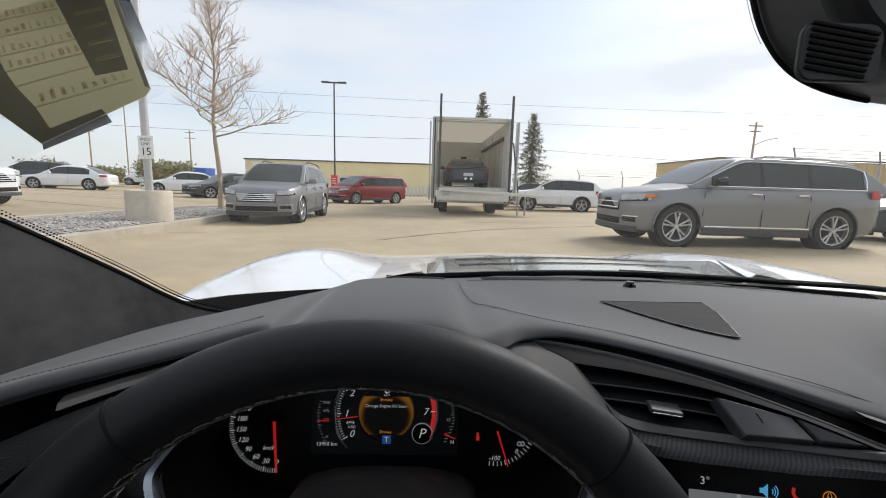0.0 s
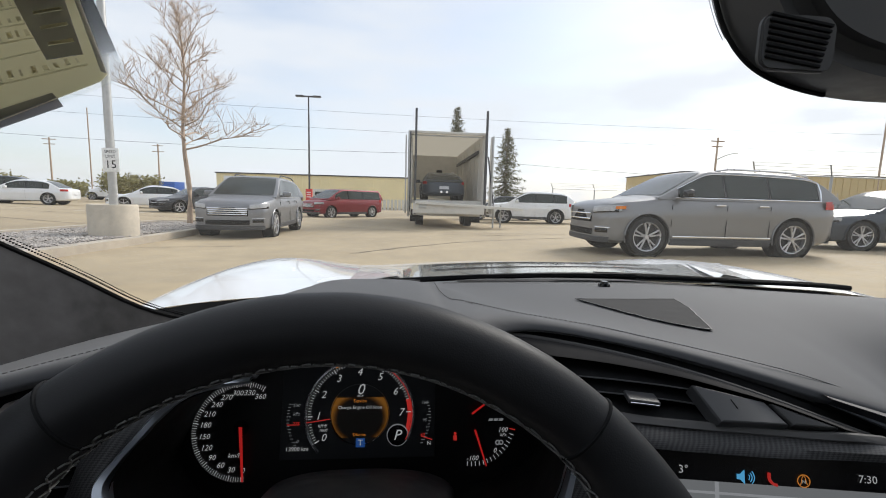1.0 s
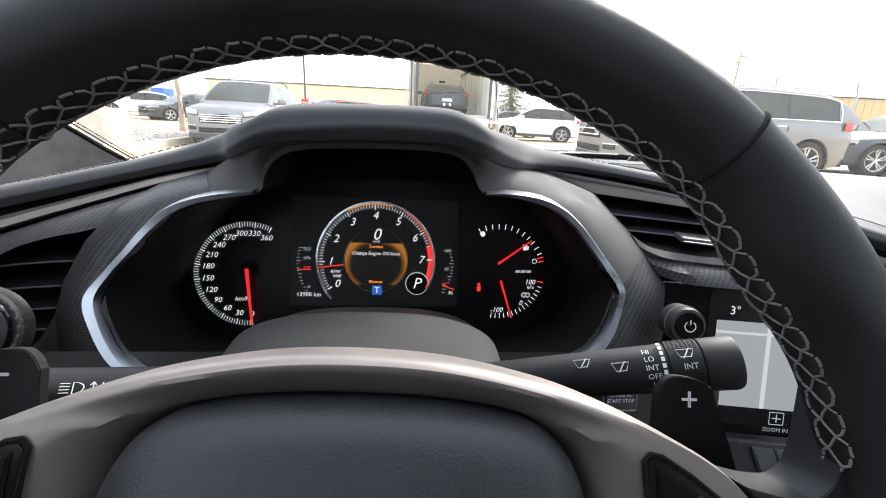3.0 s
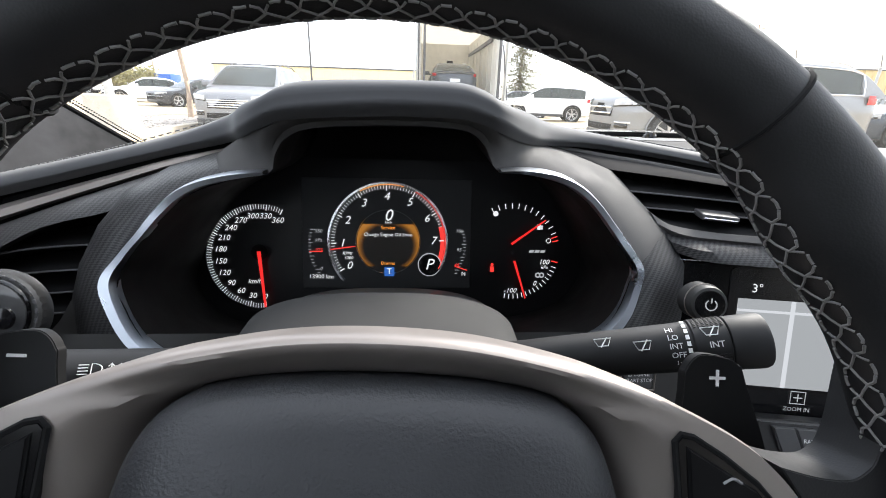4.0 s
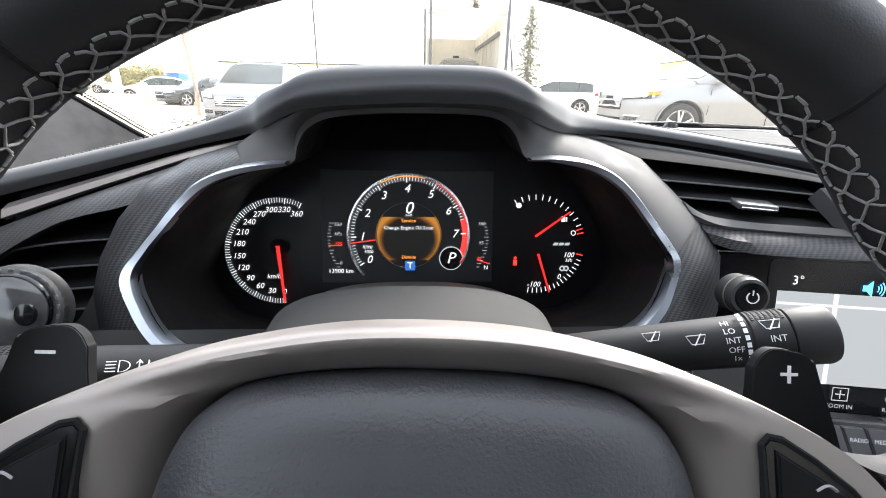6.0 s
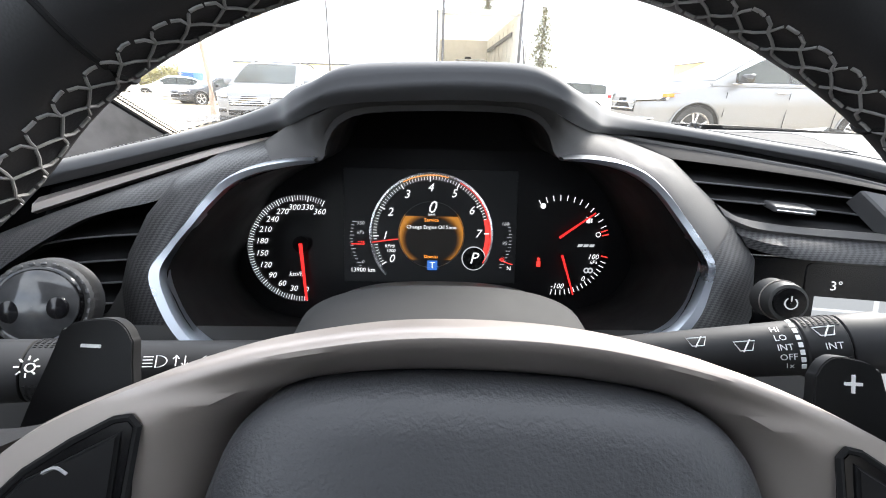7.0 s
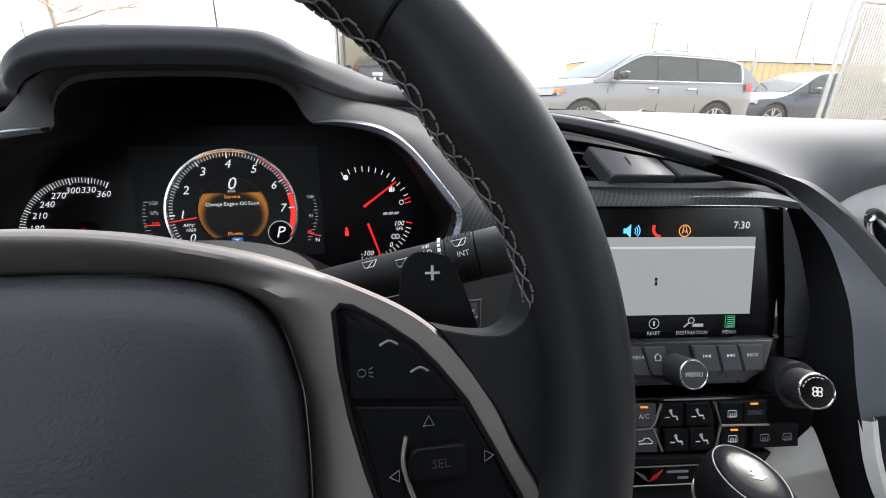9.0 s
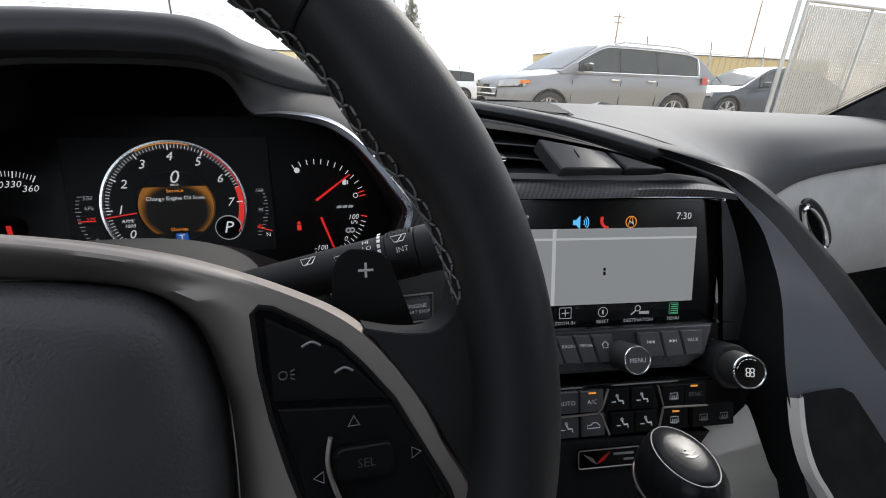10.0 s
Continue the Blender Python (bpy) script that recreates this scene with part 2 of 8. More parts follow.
def loft(rings, closed=True, caps=False, bm=None):
    """Skins a list of rings of equal length."""
    bm = bm or bmesh.new()
    vs = [[bm.verts.new(p) for p in r] for r in rings]
    n = len(rings[0])
    for a, b in zip(vs, vs[1:]):
        for i in range(n if closed else n - 1):
            j = (i + 1) % n
            try:
                bm.faces.new((a[i], a[j], b[j], b[i]))
            except ValueError:
                pass
    if caps:
        bm.faces.new(vs[0])
        bm.faces.new(vs[-1])
    return bm


def spline(pts, n, closed=False):
    """n points on a Catmull-Rom curve through a few control points."""
    P = [Vector(p) for p in pts]
    k = len(P)
    out = []
    spans = k if closed else k - 1
    for i in range(n):
        u = i * spans / (n if closed else n - 1)
        s = min(int(u), spans - 1)
        f = u - s
        if closed:
            p0, p1, p2, p3 = P[(s - 1) % k], P[s % k], P[(s + 1) % k], P[(s + 2) % k]
        else:
            p0, p1, p2, p3 = P[max(s - 1, 0)], P[s], P[min(s + 1, k - 1)], P[min(s + 2, k - 1)]
        out.append(0.5 * (2 * p1 + (p2 - p0) * f + (2 * p0 - 5 * p1 + 4 * p2 - p3) * f * f + (3 * p1 - p0 - 3 * p2 + p3) * f ** 3))
    return out


def tube(path, r, seg=8, closed=False, bm=None, flat=1.0):
    """A round bead along a path; r may be a number or a function of 0..1."""
    P = [Vector(p) for p in path]
    rings = []
    n = len(P)
    for i, p in enumerate(P):
        if closed:
            t = P[(i + 1) % n] - P[i - 1]
        else:
            t = P[min(i + 1, n - 1)] - P[max(i - 1, 0)]
        q = t.to_track_quat("Z", "Y")
        rr = r(i / max(1, n - 1)) if callable(r) else r
        rings.append([p + q @ Vector((math.cos(a) * rr, math.sin(a) * rr * flat, 0)) for a in (2 * math.pi * j / seg for j in range(seg))])
    if closed:
        rings.append(rings[0])
    return loft(rings, True, not closed, bm)


def slab(outline, depth, bm=None, bevel=0.0, m=None):
    """A flat plate: an outline in x, y, thick from z = 0 to depth, with a bevelled front."""
    bm2 = bmesh.new()
    vs = [bm2.verts.new((p[0], p[1], 0.0)) for p in outline]
    f = bm2.faces.new(vs)
    r = bmesh.ops.extrude_face_region(bm2, geom=[f])
    top = [v for v in r["geom"] if isinstance(v, bmesh.types.BMVert)]
    bmesh.ops.translate(bm2, vec=(0, 0, depth), verts=top)
    if bevel:
        es = [e for e in bm2.edges if e.verts[0] in top and e.verts[1] in top]
        bmesh.ops.bevel(bm2, geom=es, offset=bevel, segments=3, affect="EDGES", clamp_overlap=True)
    if m is not None:
        bmesh.ops.transform(bm2, matrix=m, verts=bm2.verts)
    return merge(bm, bm2)


def rounded(x0, x1, y0, y1, r, n=6):
    out = []
    for cx, cy, a in ((x1 - r, y0 + r, -90), (x1 - r, y1 - r, 0), (x0 + r, y1 - r, 90), (x0 + r, y0 + r, 180)):
        out += [(cx + r * math.cos(radians(a + 90 * k / n)), cy + r * math.sin(radians(a + 90 * k / n))) for k in range(n + 1)]
    return out


def letters(name, body, size, material, parent, at, m=None, align="CENTER", shear=0.0, depth=0.0002):
    """Raised lettering as a mesh. Stands on the plane of at / m, reading along x."""
    c = bpy.data.curves.new(name, "FONT")
    c.body, c.size, c.align_x, c.align_y, c.shear, c.extrude = body, size, align, "CENTER", shear, depth
    c.resolution_u = 2
    tmp = bpy.data.objects.new(name, c)
    me = bpy.data.meshes.new_from_object(tmp)
    bpy.data.objects.remove(tmp)
    bpy.data.curves.remove(c)
    me.materials.append(material)
    ob = new(name, me)
    ob.parent = parent
    ob.matrix_local = Matrix.Translation(at) @ (m or Matrix())
    return ob


def cubes(name, items, material, parent):
    """Many tiny blocks in one mesh; items: frame and size."""
    vs, fs = [], []
    for m, (a, b, c) in items:
        k = len(vs)
        for x, y, z in ((-1, -1, -1), (1, -1, -1), (1, 1, -1), (-1, 1, -1), (-1, -1, 1), (1, -1, 1), (1, 1, 1), (-1, 1, 1)):
            vs.append(tuple(m @ Vector((x * a / 2, y * b / 2, z * c / 2))))
        fs += [tuple(k + i for i in f) for f in ((0, 3, 2, 1), (4, 5, 6, 7), (0, 1, 5, 4), (1, 2, 6, 5), (2, 3, 7, 6), (3, 0, 4, 7))]
    me = bpy.data.meshes.new(name)
    me.from_pydata(vs, [], fs)
    me.materials.append(material)
    ob = new(name, me)
    ob.parent = parent
    ob["kind"] = "stuff"
    return ob


def gz(x, y):
    """Height of the gently falling lot."""
    xl = max(-45.0, min(60.0, x))
    return -0.014 * (min(y, 300.0) - 8.0) + 0.012 * (max(xl, -4.0) - 6.0) + 0.02 * max(0.0, -4.0 - xl)


# ---- the lot ----
def sheet(name, x0, x1, y0, y1, nx, ny, material, lift=0.0, label="", category="ground"):
    bm = bmesh.new()
    rows = [[(x0 + (x1 - x0) * i / nx, y0 + (y1 - y0) * j / ny, gz(x0 + (x1 - x0) * i / nx, y0 + (y1 - y0) * j / ny) + lift) for i in range(nx + 1)] for j in range(ny + 1)]
    loft(rows, False, False, bm)
    return tagged(part(name, bm, material), label, category, kind="structure")


def ground():
    xs = [-900, -300, -100, -45, -30, -16, -8, -4, 0, 4, 8, 14, 22, 34, 60, 120, 300, 900]
    ys = [-300, -60, -10, 0, 4, 8, 12, 18, 26, 40, 60, 100, 180, 300, 700, 2400]
    return tagged(part("ground", loft([[(x, y, gz(x, y)) for x in xs] for y in ys], False), GROUND), "dusty tan paved car park", "ground", kind="structure")


ground()


def crack(path, w):
    """A dark tar seam lying in the paving."""
    P = spline([(x, y, 0) for x, y in path], 24)
    rnd = random.Random(int(path[0][0] * 10))
    rows = [[], []]
    for i, p in enumerate(P):
        d = (P[min(i + 1, 23)] - P[max(i - 1, 0)]).normalized()
        n = Vector((-d.y, d.x, 0)) * w * rnd.uniform(0.4, 1.0)
        j = Vector((rnd.gauss(0, 0.02), rnd.gauss(0, 0.02), 0))
        for r, q in zip(rows, (p + n + j, p - n + j)):
            r.append((q.x, q.y, gz(q.x, q.y) + 0.006))
    tagged(part("pavement_seam", loft(rows, False), SEAM), "thin dark tar seam in the paving", "seam", kind="structure")


SEAM = mat("tar_seam", (0.11, 0.09, 0.07), 0.9, vary=0.3, scale=6)
LINEPAINT = mat("worn_line_paint", (0.52, 0.47, 0.38), 0.9, vary=0.25, scale=5)
crack([(-16.0, 16.0), (-12.0, 14.6), (-9.0, 13.4)], 0.05)
crack([(-22.0, 20.5), (-15.0, 19.6), (-9.0, 19.2)], 0.05)
crack([(-30.0, 23.0), (-18.0, 22.6), (-9.5, 22.8)], 0.04)
crack([(-5.2, 8.4), (-4.4, 8.9), (-3.4, 9.2)], 0.02)
crack([(1.2, 13.0), (2.4, 12.9), (3.6, 13.0)], 0.05)
crack([(-1.0, 8.0), (1.5, 10.5), (5.5, 12.4)], 0.025)
crack([(-3.0, 17.0), (0.0, 14.5), (3.6, 13.6), (7.0, 13.3)], 0.02)
for k in range(5):
    x0 = -10.0 - 2.7 * k
    rows = [[(x0 + d - 0.25 * u * 5, 21.0 + u * 5.0, gz(x0 + d - 0.25 * u * 5, 21.0 + u * 5.0) + 0.005) for d in (-0.05, 0.05)] for u in np.linspace(0, 1, 6)]
    tagged(part("stall_line", loft(rows, False), LINEPAINT), "faded painted parking stall line", "line", "stall lines", kind="structure")


# island with kerb, gravel bed, planter, sign post and bare tree
def island():
    outer = [(-5.35, -2.0), (-5.4, 9.5), (-5.7, 14.6), (-6.3, 15.6), (-7.6, 15.6), (-8.3, 14.6), (-8.6, -2.0)]
    inner = [(-5.55, -2.0), (-5.6, 9.5), (-5.9, 14.5), (-6.4, 15.4), (-7.5, 15.4), (-8.1, 14.5), (-8.4, -2.0)]
    bm = bmesh.new()
    lo = [(x, y, gz(x, y) - 0.05) for x, y in outer]
    hi = [(x * 0.997, y, gz(x, y) + 0.15) for x, y in outer]
    inn = [(x, y, gz(x, y) + 0.15) for x, y in inner]
    inlo = [(x, y, gz(x, y) + 0.05) for x, y in inner]
    loft([lo, hi, inn, inlo], True, False, bm)
    bmesh.ops.bevel(bm, geom=[e for e in bm.edges if e.calc_face_angle(0) > 1.0], offset=0.02, segments=2, affect="EDGES")
    tagged(part("kerb", bm, KERB), "worn concrete kerb round the planting island", "kerb", kind="structure")
    bm = bmesh.new()
    bm.faces.new([bm.verts.new((x, y, gz(x, y) + 0.09)) for x, y in inner])
    tagged(part("gravel_bed", bm, GRAVEL), "gravel bed inside the kerbed island", "gravel", kind="structure")
    rnd = random.Random(4)
    vs, fs = [], []
    ico = [(0, 0, 1), (0.9, 0, 0.2), (0.28, 0.85, 0.2), (-0.72, 0.53, 0.2), (-0.72, -0.53, 0.2), (0.28, -0.85, 0.2), (0, 0, -0.6)]
    tri = [(0, 1, 2), (0, 2, 3), (0, 3, 4), (0, 4, 5), (0, 5, 1), (6, 2, 1), (6, 3, 2), (6, 4, 3), (6, 5, 4), (6, 1, 5)]
    for _ in range(5200):
        x, y = rnd.uniform(-8.2, -5.95), rnd.uniform(3.0, 15.0)
        s, a = rnd.uniform(0.018, 0.06), rnd.uniform(0, 6.28)
        k = len(vs)
        ca, sa = math.cos(a), math.sin(a)
        st = rnd.uniform(0.6, 1.3)
        for p in ico:
            px, py = p[0] * s * st, p[1] * s
            vs.append((x + px * ca - py * sa, y + px * sa + py * ca, gz(x, y) + 0.1 + p[2] * s * 0.6))
        fs += [(k + i, k + j, k + l) for i, j, l in tri]
    me = bpy.data.meshes.new("gravel_stones")
    me.from_pydata(vs, [], fs)
    me.materials.append(STONES)
    tagged(new("gravel_stones", me), "loose grey and tan gravel stones", "gravel", kind="stuff")


island()

PX, PY = -6.38, 9.8


def planter():
    z = gz(PX, PY)
    t = empty("concrete_planter", pose(PX, PY, z))
    tagged(t, "round pale concrete base around a sign post", "planter")
    rings = []
    for r, h in ((0.46, 0.0), (0.46, 0.74), (0.447, 0.77), (0.42, 0.775), (0.40, 0.75), (0.10, 0.74)):
        rings.append([(r * math.cos(a), r * math.sin(a), h) for a in (2 * math.pi * i / 40 for i in range(40))])
    part("drum", loft(rings, True, True), CONCRETE, t)
    p = empty("sign_post", pose(PX + 0.02, PY, z + 0.7))
    tagged(p, "tall grey steel lamp post with a small speed sign", "post")
    part("pole", rod((0, 0, 0), (0, 0, 7.5), 0.085, 0.07, 16), STEEL, p)
    sg = part("sign_plate", box(0.34, 0.012, 0.5, (0.06, -0.1, 1.02), 0.004), mat("sign_white", (0.8, 0.8, 0.78), 0.5), p, "white sign plate")
    R = pose(0, 0, 0, 90, 0, 0)
    for i, (w, s, h) in enumerate((("SPEED", 0.085, 0.17), ("LIMIT", 0.085, 0.07), ("15", 0.24, -0.1))):
        letters("lettering", w, s, MATTE, sg, (0.06, -0.109, 1.02 + h), R)


planter()


def bare_tree(x, y, height, seed, spread=1.0, lean=0.0):
    rnd = random.Random(seed)
    t = empty("bare_tree", pose(x, y, gz(x, y) + 0.08))
    tagged(t, "leafless young tree with pale brown bark and fine twigs", "tree")
    trunk, twigs = bmesh.new(), bmesh.new()
    top = height

    def limb(bm, p, d, length, r, depth):
        pts, q, dd = [p], p.copy(), d.copy()
        n = 5
        for i in range(n):
            dd = (dd + Vector((rnd.gauss(0, 0.17), rnd.gauss(0, 0.17), rnd.gauss(0.02, 0.13)))).normalized()
            q = q + dd * (length / n)
            pts.append(q.copy())
        tube(pts, lambda u: r * (1 - 0.8 * u) + 0.0020, 4 if depth > 1 else 6, False, bm)
        if depth < 3:
            k = (6, 8, 7)[depth]
            for j in range(k):
                u = rnd.uniform(0.25, 1.0)
                i = min(int(u * n), n - 1)
                s = pts[i].lerp(pts[i + 1], u * n - i)
                az = rnd.uniform(0, 6.28)
                side = Vector((math.cos(az), math.sin(az), rnd.uniform(0.2, 0.8)))
                nd = (dd * 0.55 + side * rnd.uniform(0.5, 0.8)).normalized()
                limb(twigs if depth >= 0 else bm, s, nd, length * rnd.uniform(0.42, 0.62), r * 0.42, depth + 1)

    pts = [Vector((lean * h + 0.05 * math.sin(h * 1.7), 0.04 * math.cos(h), h)) for h in np.linspace(0, top * 0.92, 12)]
    tube(pts, lambda u: 0.085 * (1 - 0.85 * u) + 0.006, 10, False, trunk)
    for i in range(26):
        h = top * (0.36 + 0.56 * i / 25)
        az = i * 2.4 + rnd.uniform(-0.4, 0.4)
        rise = 0.22 + 1.5 * (i / 25) ** 1.5 + rnd.uniform(-0.15, 0.2)
        d = Vector((math.cos(az), math.sin(az), rise)).normalized()
        L = (2.0 - 1.1 * i / 25) * spread * rnd.uniform(0.65, 1.15)
        limb(trunk, Vector((lean * h, 0, h)), d, L, 0.026 * (1.1 - 0.6 * i / 25), 1)
    part("trunk", trunk, BARK, t)
    part("crown", twigs, TWIG, t, "fine bare twigs")
    return t


bare_tree(-7.0, 14.3, 6.6, 11, 1.0)
bare_tree(-11.9, 10.4, 6.4, 5, 1.0)


# ---- parked vehicles ----
def cut(bm, cutters):
    """Takes closed shapes out of a closed shape."""
    def temp(b):
        me = bpy.data.meshes.new("tmp")
        bmesh.ops.recalc_face_normals(b, faces=b.faces)
        b.to_mesh(me)
        b.free()
        return new("tmp", me)
    a = temp(bm)
    others = [temp(c) for c in cutters]
    for c in others:
        md = a.modifiers.new("cut", "BOOLEAN")
        md.object, md.operation, md.solver = c, "DIFFERENCE", "EXACT"
    bpy.context.view_layer.update()
    dg = bpy.context.evaluated_depsgraph_get()
    me = bpy.data.meshes.new_from_object(a.evaluated_get(dg))
    out = bmesh.new()
    out.from_mesh(me)
    for ob in [a] + others:
        d = ob.data
        bpy.data.objects.remove(ob)
        bpy.data.meshes.remove(d)
    bpy.data.meshes.remove(me)
    return out


def wheel(parent, x, y, r, w, spokes, side, dark=False, twin=False):
    """A road wheel: tyre, rim, spokes and hub. side: +1 when its face looks to +y."""
    n = 30

    def turned(prof, bm=None):
        return loft([[(x + a * math.cos(2 * math.pi * i / n), y + b * side, r + a * math.sin(2 * math.pi * i / n)) for i in range(n)] for a, b in prof], bm=bm)
    wh = part("tyre", turned([(r * 0.70, -w / 2), (r * 0.93, -w / 2), (r, -w * 0.36), (r, w * 0.36), (r * 0.95, w * 0.47), (r * 0.72, w * 0.5)]), TYRE, parent)
    part("rim", turned([(r * 0.74, w * 0.47), (r * 0.72, w * 0.53), (r * 0.68, w * 0.50), (r * 0.665, w * 0.2)]), ALLOY, wh)
    part("brake_drum", turned([(r * 0.67, w * 0.18), (r * 0.3, w * 0.14), (0.01, w * 0.14)]), RIMDARK, wh)
    sp = bmesh.new()
    for k in range(spokes):
        for d in ((-0.17, 0.17) if twin else (0.0,)):
            a = 2 * math.pi * k / spokes + 0.3
            b2 = box(r * 0.56, w * 0.12, r * (0.085 if twin else 0.13), (r * 0.40, 0, 0), r * 0.022, 1)
            for v in b2.verts:
                v.co.z *= 0.75 + 0.6 * v.co.x / r
                v.co.z += d * v.co.x
                v.co.y -= side * 0.03 * (1 - v.co.x / r) * 0.3
            bmesh.ops.transform(b2, matrix=Matrix.Translation((x, y + side * w * 0.43, r)) @ Matrix.Rotation(-a, 4, "Y"), verts=b2.verts)
            merge(sp, b2)
    rod((x, y + side * w * 0.3, r), (x, y + side * w * 0.47, r), r * 0.15, r * 0.12, 14, sp)
    part("spokes", sp, ALLOY, wh)


RIMDARK = mat("dark_wheel_recess", (0.03, 0.03, 0.032), 0.5, metal=0.3, vary=0.2, scale=30)
CLAD = mat("grey_cladding_plastic", (0.045, 0.045, 0.047), 0.65, vary=0.15, scale=20)
INDICATOR = mat("amber_indicator", (0.7, 0.2, 0.02), 0.25, vary=0.1, scale=20)
PLATE = mat("plate", (0.6, 0.6, 0.62), 0.5)


def car(name, label, paint, L=4.8, W=1.9, H=1.7, wheel_r=0.37, kind="suv", m=None, rails=None, spokes=5, twin=False, chrome=False, clad=None, amber=False, van=False, belt_k=0.665, bars=4, group=""):
    """A parked car; local x runs forwards, y to its left, origin on the ground under its middle."""
    t = empty(name, m)
    tagged(t, label, "car", group)
    hw = W / 2
    suv = kind == "suv"
    belt = H * (belt_k if suv else 0.645)
    sill = 0.24 if suv else 0.19
    hood = H * ((belt_k - 0.02) if suv else 0.60)
    f, b = L / 2, -L / 2
    nose = [(0.0, 0.0), (0.5, 0.035), (0.74, 0.09), (0.87, 0.18), (0.945, 0.32), (0.98, 0.52), (1.0, 0.9)]
    tail = [(0.0, 0.0), (0.6, 0.03), (0.82, 0.09), (0.92, 0.20), (0.97, 0.36), (1.0, 0.8)]

    def at(curve, v):
        for (v1, d1), (v2, d2) in zip(curve, curve[1:]):
            if v <= v2:
                return d1 + (d2 - d1) * (v - v1) / (v2 - v1)
        return curve[-1][1]
    # stations of the lower body: x, half width, low edge, top edge
    deck = 1.0 if suv else 0.985
    st = [(f - 0.0, 0.40, 0.36, hood * 0.74), (f - 0.03, 0.58, 0.32, hood * 0.80), (f - 0.09, 0.76, 0.28, hood * 0.85), (f - 0.18, 0.88, 0.25, hood * 0.885), (f - 0.32, 0.945, sill, hood * 0.915),
          (f - 0.52, 0.98, sill, hood * 0.94), (f - 0.9, 1.0, sill, hood * 0.975), (f - 1.25, 1.0, sill, belt), (0.4, 1.0, sill, belt * 0.99), (-0.4, 1.0, sill, belt), (b + 0.8, 1.0, sill, belt * 1.02 * deck),
          (b + 0.36, 0.975, sill + 0.02, belt * 1.03 * deck), (b + 0.20, 0.93, sill + 0.05, belt * 1.02 * deck), (b + 0.09, 0.85, 0.32, belt * 0.99 * deck), (b + 0.02, 0.70, 0.36, belt * 0.93), (b, 0.5, 0.40, belt * 0.86)]
    dense = []
    for s1, s2 in zip(st, st[1:]):
        for u in ((0, 0.5) if abs(s1[0] - s2[0]) < 0.3 else (0, 0.33, 0.67)):
            dense.append([p * (1 - u) + q * u for p, q in zip(s1, s2)])
    dense.append(list(st[-1]))
    half = [(0.0, 0.0), (0.80, 0.0), (0.95, 0.07), (0.985, 0.2), (0.975, 0.34), (1.0, 0.58), (0.998, 0.72), (0.972, 0.79), (0.955, 0.90), (0.91, 0.965), (0.80, 1.0), (0.4, 1.03), (0.0, 1.04)]
    sec = half + [(-a, c) for a, c in reversed(half[1:-1])]
    body = loft([[(x, w * hw * a, lo + (hi - lo) * c) for a, c in sec] for x, w, lo, hi in dense], True, True)
    wx = (f - (0.93 if suv else 0.90), b + (1.05 if suv else 1.0))
    ra = wheel_r * 1.14
    wells = [rod((x, s * (hw - 0.30), wheel_r), (x, s * (hw + 0.3), wheel_r), ra, None, 32) for x in wx for s in (1, -1)]
    body = part("body", cut(body, wells), paint, t, angle=30)
    # cabin: x, half width at the roof, roof height above the belt
    if van:
        cab = [(f - 0.72, 0.90, 0.0), (f - 1.75, 0.78, 0.90), (f - 2.2, 0.765, 1.0), (-0.4, 0.77, 1.0), (b + 0.6, 0.76, 0.97), (b + 0.28, 0.76, 0.90), (b + 0.06, 0.86, 0.0)]
    elif suv:
        cab = [(f - 1.13, 0.90, 0.0), (f - 2.05, 0.79, 0.90), (f - 2.5, 0.765, 1.0), (-0.5, 0.77, 0.995), (b + 1.0, 0.76, 0.93), (b + 0.55, 0.75, 0.80), (b + 0.24, 0.82, 0.34), (b + 0.06, 0.87, 0.0)]
    else:
        cab = [(f - 1.22, 0.90, 0.0), (f - 2.05, 0.74, 0.86), (f - 2.55, 0.69, 1.0), (-0.35, 0.69, 0.99), (b + 1.15, 0.70, 0.82), (b + 0.42, 0.82, 0.06)]
    zb = belt * 0.975
    bw = 0.945 * hw
    guide = spline([(x, w * hw, zb + (H - zb) * h) for x, w, h in cab], 40)

    def roof(u):
        for p, q in zip(guide, guide[1:]):
            if q.x <= u <= p.x:
                r = p.lerp(q, (u - p.x) / (q.x - p.x))
                return r.y, max(r.z, zb)
        return bw, zb

    def edge(x):
        rw, rz = roof(x)
        k = max(0.0, min(1.0, (rz - zb) / (H - zb)))
        return bw + (rw - bw) * k, rz, k
    rings = []
    for p in guide:
        ww, rz, k = edge(p.x)
        rz = max(rz, zb + 0.012)
        rings.append([(p.x, -bw, zb - 0.03), (p.x, -ww, rz - 0.055 * k), (p.x, -ww + 0.022 * k, rz - 0.022 * k), (p.x, -ww + 0.08 * k, rz), (p.x, -ww * 0.5, rz + 0.018 * k), (p.x, ww * 0.5, rz + 0.018 * k), (p.x, ww - 0.08 * k, rz), (p.x, ww - 0.022 * k, rz - 0.022 * k), (p.x, ww, rz - 0.055 * k), (p.x, bw, zb - 0.03)])
    part("roof", loft(rings, True, True), paint, t, angle=50)

    def side_pt(x, k, s, off=0.004):
        ww, rz, kk = edge(x)
        top = rz - 0.055 * kk
        z0 = zb + 0.012
        z = z0 + max(0.02, top - z0) * k
        fr = (z - zb + 0.03) / max(0.02, top - zb + 0.03)
        return (x, s * (bw + (ww - bw) * fr + off), z)
    if van:
        pil = (f - 1.25, f - 2.25, f - 3.45, b + 0.32)
    elif suv:
        pil = (f - 1.52, f - 2.50, f - 3.42, b + 0.52)
    else:
        pil = (f - 1.72, f - 2.60, f - 3.40, b + 0.95)
